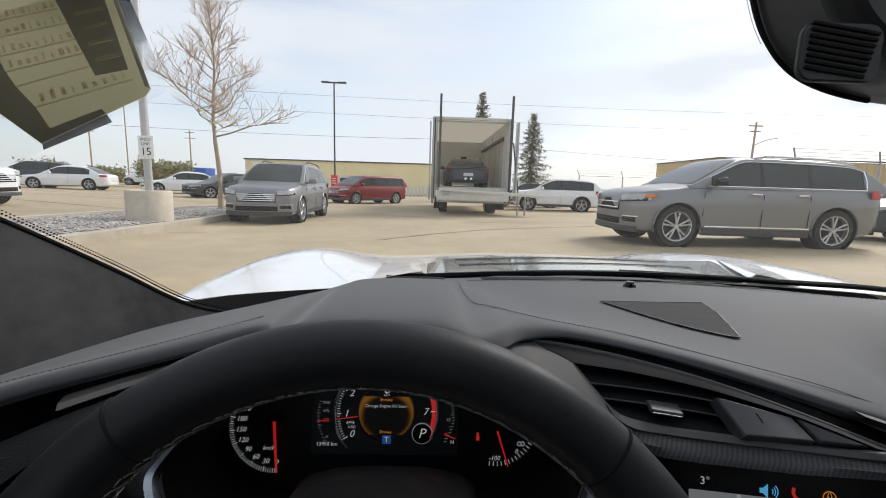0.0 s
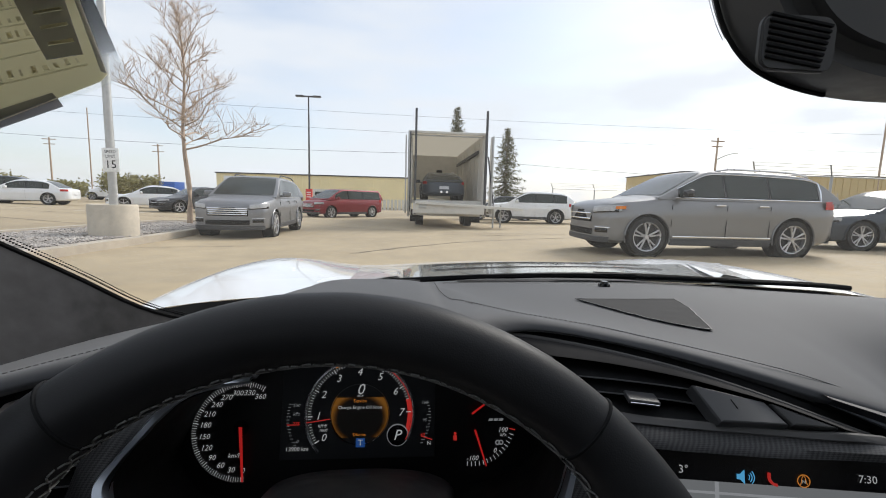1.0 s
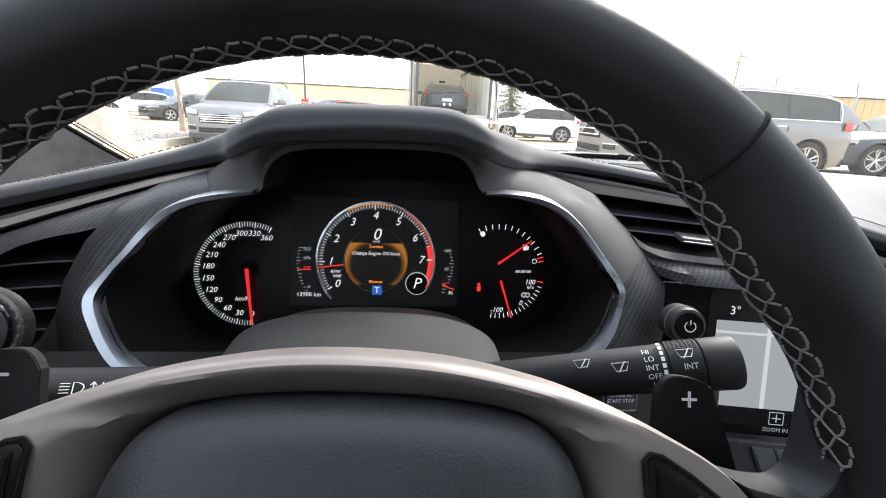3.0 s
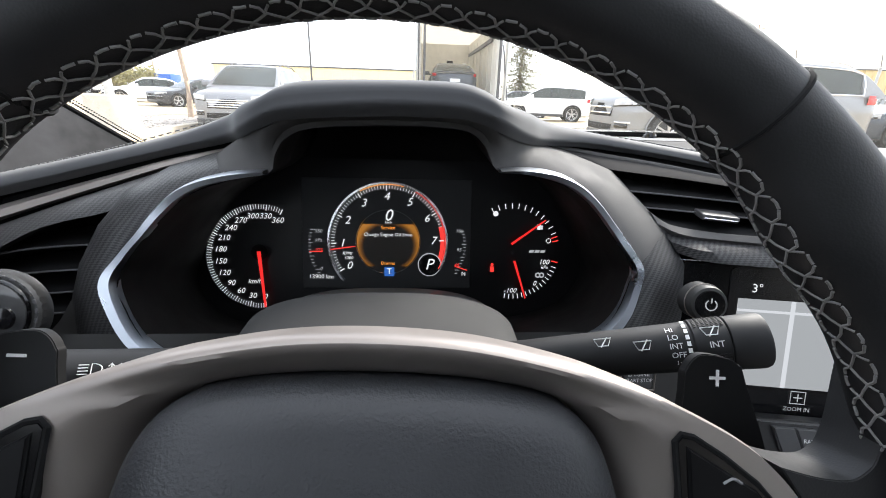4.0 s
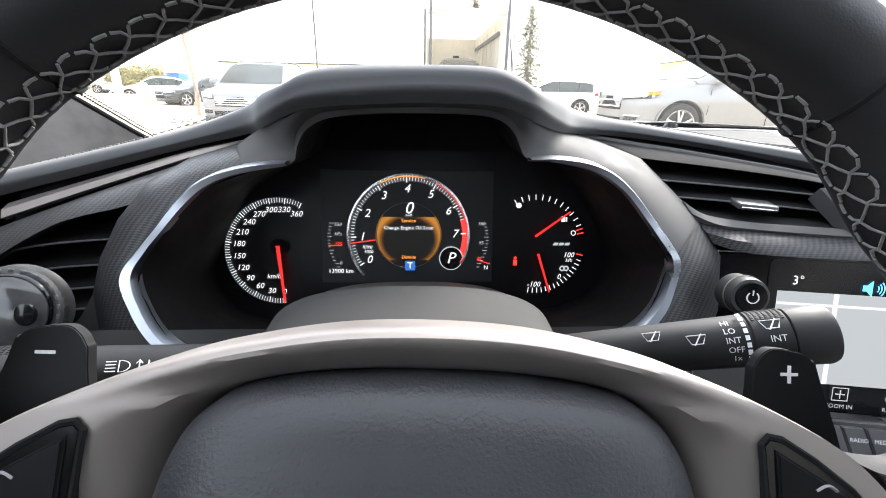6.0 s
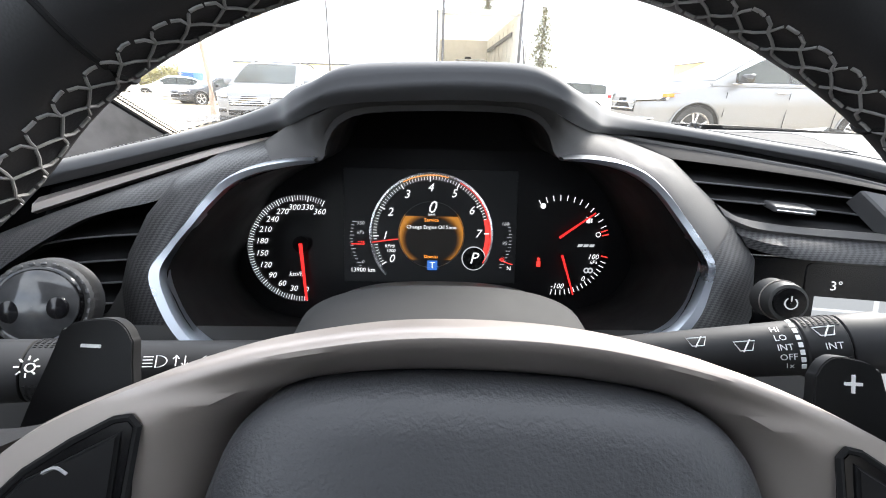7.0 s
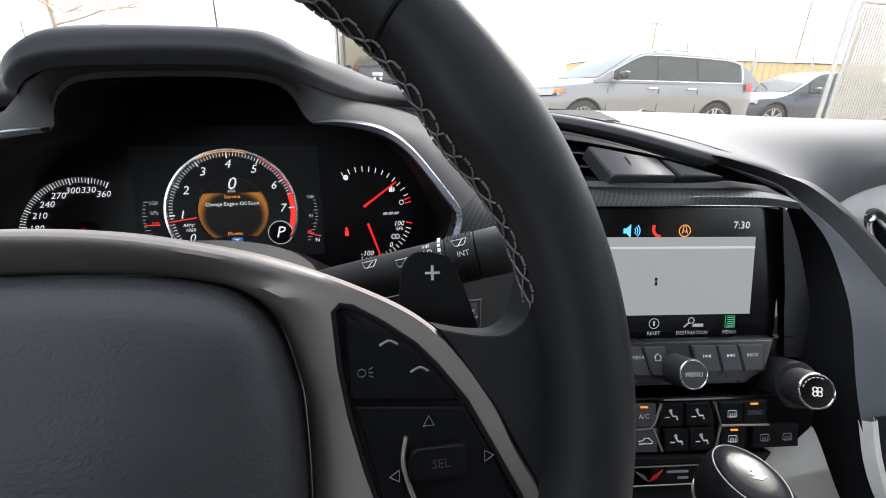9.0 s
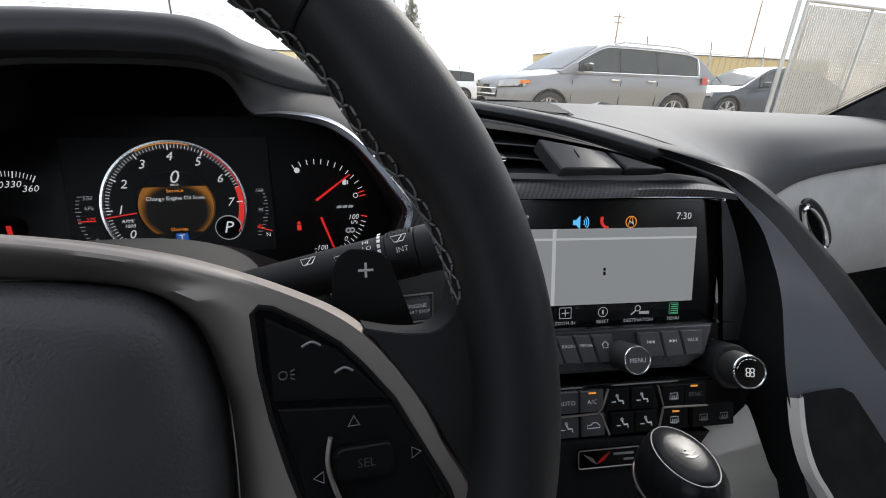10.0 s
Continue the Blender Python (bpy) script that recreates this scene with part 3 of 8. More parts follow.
    for s in (1, -1):
        xs = list(np.linspace(pil[0], pil[-1], 22))
        part("pillar_trim", loft([[side_pt(x, k, s, 0.003) for x in xs] for k in (0.02, 0.5, 0.95)], False), PIANO, t)
        for a, c in zip(pil, pil[1:]):
            xs = [a - 0.03 + (c + 0.03 - (a - 0.03)) * i / 8 for i in range(9)]
            part("side_window", loft([[side_pt(x, k, s, 0.007) for x in xs] for k in (0.05, 0.35, 0.65, 0.92)], False), CARGLASS, t)
        xs = list(np.linspace(pil[0] + 0.06, pil[-1] - 0.02, 30))
        if chrome:
            lo = [side_pt(x, 0.0, s, 0.008) for x in xs]
            hi = [side_pt(x, 0.97, s, 0.008) for x in xs]
            part("window_line", tube(lo, 0.011, 6), CHROME, t, "chrome window line")
            part("window_line", tube(hi, 0.007, 6), CHROME, t, "chrome window line")
            part("window_line", tube([lo[-1], side_pt(xs[-1] - 0.03, 0.5, s, 0.008), hi[-1]], 0.011, 6), CHROME, t)
            part("sill_strip", box(wx[0] - wx[1] - 2.6 * wheel_r, 0.02, 0.03, ((wx[0] + wx[1]) / 2, s * (0.985 * hw + 0.008), sill + 0.16), 0.006), CHROME, t, "chrome sill strip")
    for nm, (x1, x2) in (("windscreen", (cab[0][0] - 0.09, cab[1][0] - 0.02)), ("rear_window", (cab[-1][0] + 0.08, cab[-2][0] + 0.03))):
        rr = []
        for i in range(8):
            x = x1 + (x2 - x1) * i / 7
            ww, rz, kk = edge(x)
            ww -= 0.10
            dx = 0.008 if nm == "windscreen" else -0.008
            rr.append([(x + dx, ww * v, max(rz, zb + 0.02) + 0.010 + 0.018 * kk * (1 - v * v)) for v in (-1, -0.6, -0.2, 0.2, 0.6, 1)])
        part(nm, loft(rr, False), CARGLASS, t)
    # wells and wheels
    cl = clad or paint
    for x in wx:
        for s in (1, -1):
            ring = lambda q, yy: [(x + q * math.cos(a), s * yy, wheel_r + q * math.sin(a)) for a in (2 * math.pi * i / 30 for i in range(30))]
            part("wheel_well", loft([ring(ra * 0.992, hw - 0.012), ring(ra * 0.992, hw - 0.29), ring(0.02, hw - 0.292)]), MATTE, t)
            arc = [(x + ra * 1.03 * math.cos(a), s * (hw * 0.985 + 0.006), wheel_r + ra * 1.03 * math.sin(a)) for a in np.linspace(-0.25, math.pi + 0.25, 24)]
            part("arch_lip", tube(arc, 0.03 if clad else 0.018, 6, flat=0.7), cl, t)
            wheel(t, x, s * (hw - 0.128), wheel_r, 0.235, spokes, s, twin=twin)

    def patch(curve, end, v0, v1, z0, z1, off, nv=7, slope=0.0, rise=0.0):
        """A thin shell that follows the bow of the nose or tail between two widths and heights."""
        sg = 1 if end == "front" else -1
        x0 = f if end == "front" else b
        vs = [v0 + (v1 - v0) * i / (nv - 1) for i in range(nv)]
        rows = []
        for z, o in ((z0, -0.08), (z0, off - 0.006), (z0 + 0.012, off), ((z0 + z1) / 2, off), (z1 - 0.012, off), (z1, off - 0.006), (z1, -0.08)):
            rows.append([(x0 - sg * (at(curve, abs(v)) + slope * (z - z0) - o), v * hw, z + rise * (abs(v) - abs(v0))) for v in vs])
        return loft(rows, False)
    low = CLAD if clad or suv else paint
    for s in (1, -1):
        part("headlight", patch(nose, "front", s * (0.56 if suv else 0.5), s * 0.965, hood * 0.735, hood * 0.835, 0.035, 8, 0.15, 0.08), LAMPGLASS, t, "clear wrap-around headlight")
        part("headlight_housing", patch(nose, "front", s * (0.54 if suv else 0.48), s * 0.955, hood * 0.715, hood * 0.765, 0.032, 8, 0.15, 0.08), PIANO, t)
        if amber:
            part("indicator", patch(nose, "front", s * 0.945, s * 0.978, hood * 0.795, hood * 0.845, 0.036, 4, 0.1, 0.3), INDICATOR, t, "amber indicator")
        part("fog_lamp", patch(nose, "front", s * 0.62, s * 0.88, 0.44, 0.53, 0.02), PIANO, t)
        part("fog_trim", patch(nose, "front", s * 0.62, s * 0.90, 0.53, 0.55, 0.026), CHROME if chrome else ALLOY, t)
        part("tail_light", patch(tail, "rear", s * 0.80, s * 0.975, belt * 0.85, belt * 0.985, 0.012, 8), TAIL, t, "red tail light")
        xm = pil[0] - 0.08
        mir = box(0.13, 0.22, 0.15, (xm, s * (hw + 0.12), zb + 0.09), 0.05, 3)
        rod((xm, s * (hw - 0.06), zb + 0.03), (xm, s * (hw + 0.08), zb + 0.06), 0.03, None, 8, mir)
        part("wing_mirror", mir, PIANO if chrome else paint, t)
        for xd in (pil[1] + 0.02, pil[2] + 0.05):
            part("door_handle", box(0.2, 0.035, 0.03, (xd + 0.12, s * (hw * 0.985 + 0.014), belt * 0.875), 0.01), CHROME if chrome else paint, t)
        for xd, z0 in ((f - 1.38, belt * 0.5), (pil[1], 0.36), (pil[2] + 0.02, 0.40)):
            part("door_seam", box(0.005, 0.012, belt * 0.86 - z0, (xd - 0.01, s * (hw * 0.991), (belt * 0.88 + z0) / 2)), MATTE, t)
        if suv:
            part("sill_cladding", box(wx[0] - wx[1] - 2.15 * ra, 0.06, 0.13, ((wx[0] + wx[1]) / 2, s * (hw * 0.955), sill + 0.055), 0.02), CLAD, t)
        if rails:
            y = s * 0.70 * hw
            lift = 0.055 if rails == "high" else 0.03
            part("roof_rail", tube(spline([(f - 2.35, y, H - 0.015), (f - 2.6, y, H + lift), (0.0 - 0.3, y, H + lift + 0.012), (b + 1.0, y, H + lift - 0.02), (b + 0.62, y, H - 0.07)], 18), 0.02, 6), ALLOY if rails == "low" else CLAD, t, "arched roof rail")
    part("grille", patch(nose, "front", -0.52, 0.52, hood * 0.56, hood * 0.77, 0.032, 7, 0.1), MATTE, t, "black radiator grille")
    for i in range(bars):
        z = hood * (0.575 + 0.19 * (i + 0.3) / bars)
        part("grille_bar", patch(nose, "front", -0.50, 0.50, z, z + hood * 0.020, 0.046, 7, 0.1), CHROME, t)
    part("lower_intake", patch(nose, "front", -0.56, 0.56, 0.38, 0.50, 0.034, 7), MATTE, t)
    part("bumper_lip", patch(nose, "front", -0.90, 0.90, 0.25, 0.36, 0.028, 13), low, t)
    part("rear_bumper", patch(tail, "rear", -0.93, 0.93, 0.32, 0.48, 0.02, 13), low, t)
    part("number_plate", box(0.015, 0.42, 0.13, (b - 0.02, 0, belt * 0.66), 0.004), PLATE, t)
    return t


def car_at(x, y, heading, **k):
    """heading: degrees from +x of the way the nose points."""
    return car(m=pose(x, y, gz(x, y), 0, 0, heading), **k)


def paint(name, c, metal=0.5, rough=0.38):
    return mat(name, c, rough, metal, vary=0.04, scale=4, coat=0.2)


GREY = paint("grey_metallic_paint", (0.235, 0.234, 0.235), 0.45, 0.34)
SILVER = paint("silver_metallic_paint", (0.22, 0.224, 0.235))
RED = paint("deep_red_paint", (0.21, 0.010, 0.018), 0.25)
BLACKP = paint("black_car_paint", (0.03, 0.032, 0.037), 0.2)
BLUEP = paint("dark_blue_paint", (0.04, 0.05, 0.065), 0.3)
BLUE2 = paint("blue_paint", (0.02, 0.10, 0.42), 0.2)

car_at(6.2, 8.62, 180, name="grey_suv", label="large metallic grey SUV with chrome window line", paint=GREY, L=5.0, W=1.99, H=1.69, belt_k=0.69, wheel_r=0.385, rails="low", twin=True, chrome=True, amber=True, bars=2)
car_at(-4.5, 13.3, -88, name="silver_suv", label="silver SUV with dark roof rails parked beside the kerb", paint=SILVER, L=4.85, W=1.88, H=1.66, wheel_r=0.36, rails="high", spokes=6)
car_at(-4.0, 27.5, -133, name="red_minivan", label="deep red minivan standing across the lane", paint=RED, L=5.2, W=1.99, H=1.72, wheel_r=0.36, spokes=7, van=True)
car_at(6.5, 22.0, 168, name="white_suv", label="white compact SUV parked behind the trailer", paint=WHITEPAINT, L=4.6, W=1.86, H=1.62, wheel_r=0.36, clad=CLAD, spokes=5, twin=True)
car_at(5.9, 26.0, 172, name="black_sedan", label="dark sedan parked beyond the white SUV", paint=BLACKP, L=4.7, W=1.8, H=1.45, wheel_r=0.33, kind="sedan")
car_at(12.2, 9.6, 172, name="dark_sedan", label="dark blue sedan parked behind the grey SUV", paint=BLUEP, L=4.7, W=1.84, H=1.45, wheel_r=0.34, kind="sedan", twin=True)
car_at(12.6, 15.2, 176, name="white_hatchback", label="white car parked by the fence", paint=WHITEPAINT, L=4.6, W=1.8, H=1.5, wheel_r=0.33)
car_at(-22.2, 27.0, -166, name="white_sedan", label="white sedan parked broadside across the lot", paint=WHITEPAINT, L=4.65, W=1.8, H=1.42, wheel_r=0.33, kind="sedan", twin=True, bars=1)
car_at(-16.2, 28.6, -150, name="white_sedan", label="white sedan parked nose out beyond the planter", paint=WHITEPAINT, L=4.65, W=1.8, H=1.42, wheel_r=0.33, kind="sedan", bars=1)
car_at(-11.9, 25.4, -128, name="black_hatchback", label="black compact car parked beyond the tree", paint=BLACKP, L=4.6, W=1.8, H=1.42, wheel_r=0.33, kind="sedan", bars=1)
car_at(-27.5, 30.5, -156, name="grey_wagon", label="dark grey SUV parked beside a white sedan", paint=BLUEP, L=4.7, W=1.85, H=1.62, wheel_r=0.35)
car_at(-28.4, 44.0, -164, name="white_wagon", label="distant white SUV parked in the lot", paint=WHITEPAINT, L=4.7, W=1.85, H=1.65, wheel_r=0.35, clad=CLAD)
car_at(-20.5, 42.0, -160, name="grey_sedan", label="dark car parked in the far row", paint=BLACKP, L=4.6, W=1.8, H=1.45, wheel_r=0.33, kind="sedan")
car_at(-18.6, 44.0, -150, name="red_car", label="bright red car in the far row", paint=REDSIGN, L=4.6, W=1.8, H=1.6, wheel_r=0.33)
car_at(-14.6, 12.3, 4, name="white_van", label="white vehicle parked past the island", paint=WHITEPAINT, L=4.8, W=1.9, H=1.8, wheel_r=0.36)
car_at(-17.6, 14.6, 10, name="dark_red_car", label="dark red car parked beyond the white vehicle", paint=RED, L=4.6, W=1.85, H=1.75, wheel_r=0.36)


# ---- enclosed car trailer ----
def translucent(name, c):
    m = bpy.data.materials.new(name)
    m.use_nodes = True
    n, l = m.node_tree.nodes, m.node_tree.links
    a = n.new("ShaderNodeBsdfTranslucent")
    a.inputs["Color"].default_value = (*c, 1)
    l.new(a.outputs[0], n["Material Output"].inputs["Surface"])
    return m


SKYLIGHT = translucent("translucent_roof_sheet", (0.52, 0.49, 0.43))


def trailer():
    y0, y1, xl, xr = 17.6, 27.0, 0.12, 3.22
    z = gz(1.6, y0)
    t = empty("car_trailer", pose(0, 0, z))
    tagged(t, "white enclosed car trailer, rear door open, lift deck lowered", "trailer")
    zt, zf = 3.80, 1.12
    mx, my, mz = (xl + xr) / 2, (y0 + y1) / 2, (zt + zf) / 2 - 0.1
    part("left_wall", box(0.09, y1 - y0, zt - zf + 0.2, (xl + 0.05, my, mz), 0.01), WHITEBOX, t)
    part("right_wall", box(0.09, y1 - y0, zt - zf + 0.2, (xr - 0.05, my, mz), 0.01), WHITEBOX, t)
    part("front_wall", box(xr - xl - 0.2, 0.08, zt - zf, (mx, y1, (zt + zf) / 2)), WHITEBOX, t)
    part("roof", box(xr - xl - 0.19, y1 - y0, 0.02, (mx, my, zt - 0.01)), SKYLIGHT, t, "translucent white roof")
    part("deck", box(xr - xl - 0.19, y1 - y0, 0.14, (mx, my, zf - 0.1)), WHITEBOX, t)
    part("header", box(xr - xl + 0.1, 0.12, 0.10, (mx, y0 - 0.06, zt + 0.02), 0.02), WHITEBOX, t)
    part("header_shade", box(xr - xl - 0.2, 0.06, 0.05, (mx, y0 + 0.05, zt - 0.09), 0.01), STEEL, t)
    for k in range(7):
        part("wall_rib", box(0.03, 0.05, zt - zf - 0.3, (xr - 0.11, y0 + 0.9 + k * 1.2, mz), 0.005), WHITEBOX, t)
        part("wall_rib", box(0.03, 0.05, zt - zf - 0.3, (xl + 0.11, y0 + 0.9 + k * 1.2, mz), 0.005), WHITEBOX, t)
    part("inner_rail", box(0.07, y1 - y0 - 1.5, 0.16, (xr - 0.17, my, zt - 0.62), 0.02), DARKSTEEL, t)
    for s, x in ((-1, xl - 0.03), (1, xr + 0.03)):
        part("door_post", box(0.10, 0.18, zt - 0.35, (x, y0 - 0.08, zt / 2 + 0.22), 0.02), STEEL, t)
        part("post_edge", box(0.03, 0.05, zt - 0.4, (x - s * 0.09, y0 - 0.16, zt / 2 + 0.24), 0.01), WHITEBOX, t)
        part("hinge_bar", rod((x - s * 0.05, y0 - 0.2, 0.6), (x - s * 0.05, y0 - 0.2, zt), 0.025, None, 10), DARKSTEEL, t)
        part("lift_post", box(0.09, 0.09, 4.2, (x - s * (0.26 if s < 0 else 0.02), y0 - 0.22, 2.62), 0.01), DARKSTEEL, t)
        part("mud_guard", box(0.45, 0.05, 0.5, (x - s * 0.3, y0 + 0.5, 0.42)), MATTE, t)
    part("side_door", box(0.06, 0.55, 3.1, (xr + 0.24, y0 - 0.25, 2.15), 0.01), STEEL, t, "folded-back grey rear door")
    part("side_door", box(0.06, 0.40, 3.1, (xl - 0.16, y0 - 0.15, 2.1), 0.01), STEEL, t, "folded-back grey rear door")
    part("strut", rod((xr + 0.08, y0 - 0.3, 2.9), (xr + 0.32, y0 - 0.55, 0.95), 0.03, None, 8), DARKSTEEL, t)
    part("bumper", box(xr - xl - 0.3, 0.14, 0.42, (mx, y0 - 0.05, 0.66), 0.02), WHITEBOX, t)
    # lowered lift deck: a tapering plate that reaches out past the side
    deck = slab([(xl + 0.25, -1.75), (xr + 0.1, -1.55), (xr + 1.35, -1.3), (xr + 1.2, -0.95), (xr + 0.1, -0.25), (xl + 0.2, -0.25)], 0.10, None, 0.01, Matrix.Translation((0, y0, 0.98)) @ Matrix.Rotation(0.05, 4, "Y"))
    part("lift_deck", deck, WHITEBOX, t, "lowered tail-lift deck")
    part("deck_front", box(xr - xl - 0.35, 0.05, 0.38, (mx - 0.05, y0 - 1.55, 0.78), 0.015), WHITEBOX, t)
    part("deck_hatch", box(0.30, 0.02, 0.16, (xl + 0.5, y0 - 1.585, 0.86), 0.01), STEEL, t)
    for x in (xr + 0.25, xr + 0.55):
        part("deck_leg", rod((x, y0 - 0.9, 0.02), (x, y0 - 0.9, 0.96), 0.035, None, 8), STEEL, t)
    part("inner_box", box(0.36, 0.06, 0.42, (mx + 0.35, y1 - 0.08, 2.7), 0.02), MATTE, t)
    part("door_slit", box(0.20, 0.03, 0.95, (mx + 1.2, y1 - 0.06, 2.35), 0.01), PRINT, t)
    for x in (xl + 0.45, xr - 0.55):
        for dy in (0.9, 1.9):
            part("tyre", rod((x - 0.16, y0 + dy, 0.42), (x + 0.16, y0 + dy, 0.42), 0.42, None, 24), TYRE, t)
    c = car(name="blue_coupe", label="dark blue coupe loaded tail out inside the trailer", paint=BLUEP, L=4.5, W=1.9, H=1.26, wheel_r=0.34, kind="sedan", m=pose(1.62, 20.6, z + zf - 0.03, 0, 0, 90))
    for s in (-0.12, 0.12):
        part("exhaust", rod((-2.32, s, 0.36), (-2.1, s, 0.36), 0.05, None, 14), CHROME, c, "bright round tailpipe")
    part("spoiler", box(0.18, 1.5, 0.03, (-2.18, 0, 0.86), 0.01), BLUEP, c)


trailer()


# ---- buildings, fence, poles, trees far off ----
def warehouse(name, x0, x1, y, h, depth, label, wallmat, yaw=0.0, doors=()):
    t = empty(name, pose(x0, y, gz((x0 + x1) / 2, y), 0, 0, yaw))
    tagged(t, label, "building")
    L = x1 - x0
    part("wall", box(L, depth, h, (L / 2, depth / 2, h / 2)), wallmat, t)
    part("parapet", box(L + 0.3, depth + 0.3, 0.16, (L / 2, depth / 2, h + 0.08)), DARKSTEEL, t)
    n = int(L / 1.2)
    for i in range(n):
        part("cladding_rib", box(0.10, 0.08, h - 0.1, ((i + 0.5) * L / n, -0.03, h / 2)), wallmat, t)
    for x, w, dh in doors:
        d = part("loading_door", box(w, 0.1, dh, (x, -0.06, dh / 2), 0.02), WHITEBOX, t)
        part("window", box(w * 0.7, 0.04, 0.5, (x, -0.13, dh * 0.75), 0.02), CARGLASS, d)
    return t


wh = warehouse("warehouse", -26.0, 2.0, 61.0, 4.2, 20.0, "long low pale yellow metal-clad warehouse", YELLOW, -2, ((9.0, 4.0, 2.6), (14.0, 2.0, 2.4), (20.0, 1.2, 2.1)))
part("sign_board", box(1.9, 0.12, 1.9, (2.0, -0.15, 2.9), 0.03), PRINT, wh, "square white sign with a dark emblem")
part("sign_emblem", rod((2.0, -0.26, 2.9), (2.0, -0.2, 2.9), 0.5, 0.4, 5), BLUEP, wh)
gate2 = empty("yard_fence", pose(0, 0, 0))
tagged(gate2, "pale slatted yard fence before the warehouse", "fence")
for k in range(26):
    x = -9.0 + 0.45 * k
    part("slat", box(0.3, 0.05, 1.3, (x, 52.0, gz(x, 52.0) + 0.65)), WHITEBOX, gate2)
box_sign = empty("red_sign", pose(-8.6, 38.5, gz(-8.6, 38.5)))
tagged(box_sign, "upright red sign box with white bars of writing", "sign")
part("body", box(0.55, 0.3, 1.7, (0, 0, 1.05), 0.04), REDSIGN, box_sign)
part("foot", box(0.7, 0.3, 0.3, (0, 0, 0.12)), DARKSTEEL, box_sign)
for k in range(3):
    part("writing_bar", box(0.36, 0.02, 0.07, (0, -0.155, 1.6 - 0.2 * k)), PRINT, box_sign)
tarp = empty("blue_container", pose(-32.3, 58.0, gz(-32.3, 58.0)))
tagged(tarp, "long blue container standing beyond the parked cars", "container")
part("body", box(6.0, 2.5, 2.2, (0, 0, 1.2), 0.04), BLUE2, tarp)
part("rib", box(6.1, 0.06, 0.12, (0, -1.27, 2.2)), BLUE2, tarp)
warehouse("warehouse", 42.0, 90.0, 62.0, 6.0, 20.0, "distant tan warehouse behind the fence", mat("tan_cladding", (0.55, 0.43, 0.22), 0.7, vary=0.06, scale=3), -4, ((10.0, 4.0, 3.0),))


def pole(x, y, h, arms, label, r=0.1, lamp=False, name="utility_pole"):
    t = empty(name, pose(x, y, gz(x, y)))
    tagged(t, label, "pole")
    part("pole", rod((0, 0, 0), (0, 0, h), r, r * 0.7, 10), DARKSTEEL if lamp else BARK, t)
    for z, w in arms:
        part("crossarm", box(w, 0.12, 0.12, (0, 0, z)), DARKSTEEL if lamp else BARK, t)
    if lamp:
        for s in (-1, 1):
            part("lamp_head", box(0.7, 0.35, 0.14, (s * 0.75, 0, h + 0.02), 0.03), DARKSTEEL, t)
    return t


pole(-8.9, 40.0, 10.1, ((10.1, 1.2),), "tall dark parking-lot lamp post with twin heads", 0.09, True, "lamp_post")
up = pole(35.5, 47.0, 8.9, ((8.5, 1.6), (7.9, 1.2)), "wooden utility pole with crossarms and a street lamp", 0.14)
part("lamp_arm", tube(spline([(0, 0, 6.4), (1.2, -0.3, 7.0), (2.2, -0.6, 7.2)], 8), 0.05, 6), STEEL, up)
pole(72.0, 60.0, 17.0, ((16.0, 0.6),), "slim distant radio mast", 0.16)
pole(-60.0, 78.0, 9.5, ((9.2, 2.2), (8.4, 1.8)), "distant wooden utility pole", 0.16)
pole(-52.0, 95.0, 11.0, ((10.6, 2.2), (9.4, 2.4)), "distant wooden utility pole", 0.18)
pole(-31.0, 45.0, 8.8, (), "slim grey pole far across the lot", 0.07)


def wire(a, b, sag, r=0.02):
    a, b = Vector(a), Vector(b)
    pts = [a.lerp(b, i / 24) - Vector((0, 0, sag * 4 * (i / 24) * (1 - i / 24))) for i in range(25)]
    tagged(part("power_line", tube(pts, r, 4), DARKSTEEL), "thin dark overhead power line", "cable")


wire((-90, 60, 9.8), (0.0, 62, 7.2), 1.0)
wire((0, 62, 7.2), (80, 64, 5.0), 0.8)
wire((-90, 63, 12.5), (90, 65, 10.5), 1.2, 0.015)
wire((-90, 63, 15.0), (90, 65, 13.5), 1.5, 0.015)
pole(-90, 63, 15.2, ((15.0, 2.0), (12.5, 1.6)), "distant wooden utility pole", 0.18)
pole(90, 65, 13.7, ((13.5, 2.0), (10.5, 1.6)), "distant wooden utility pole", 0.18)


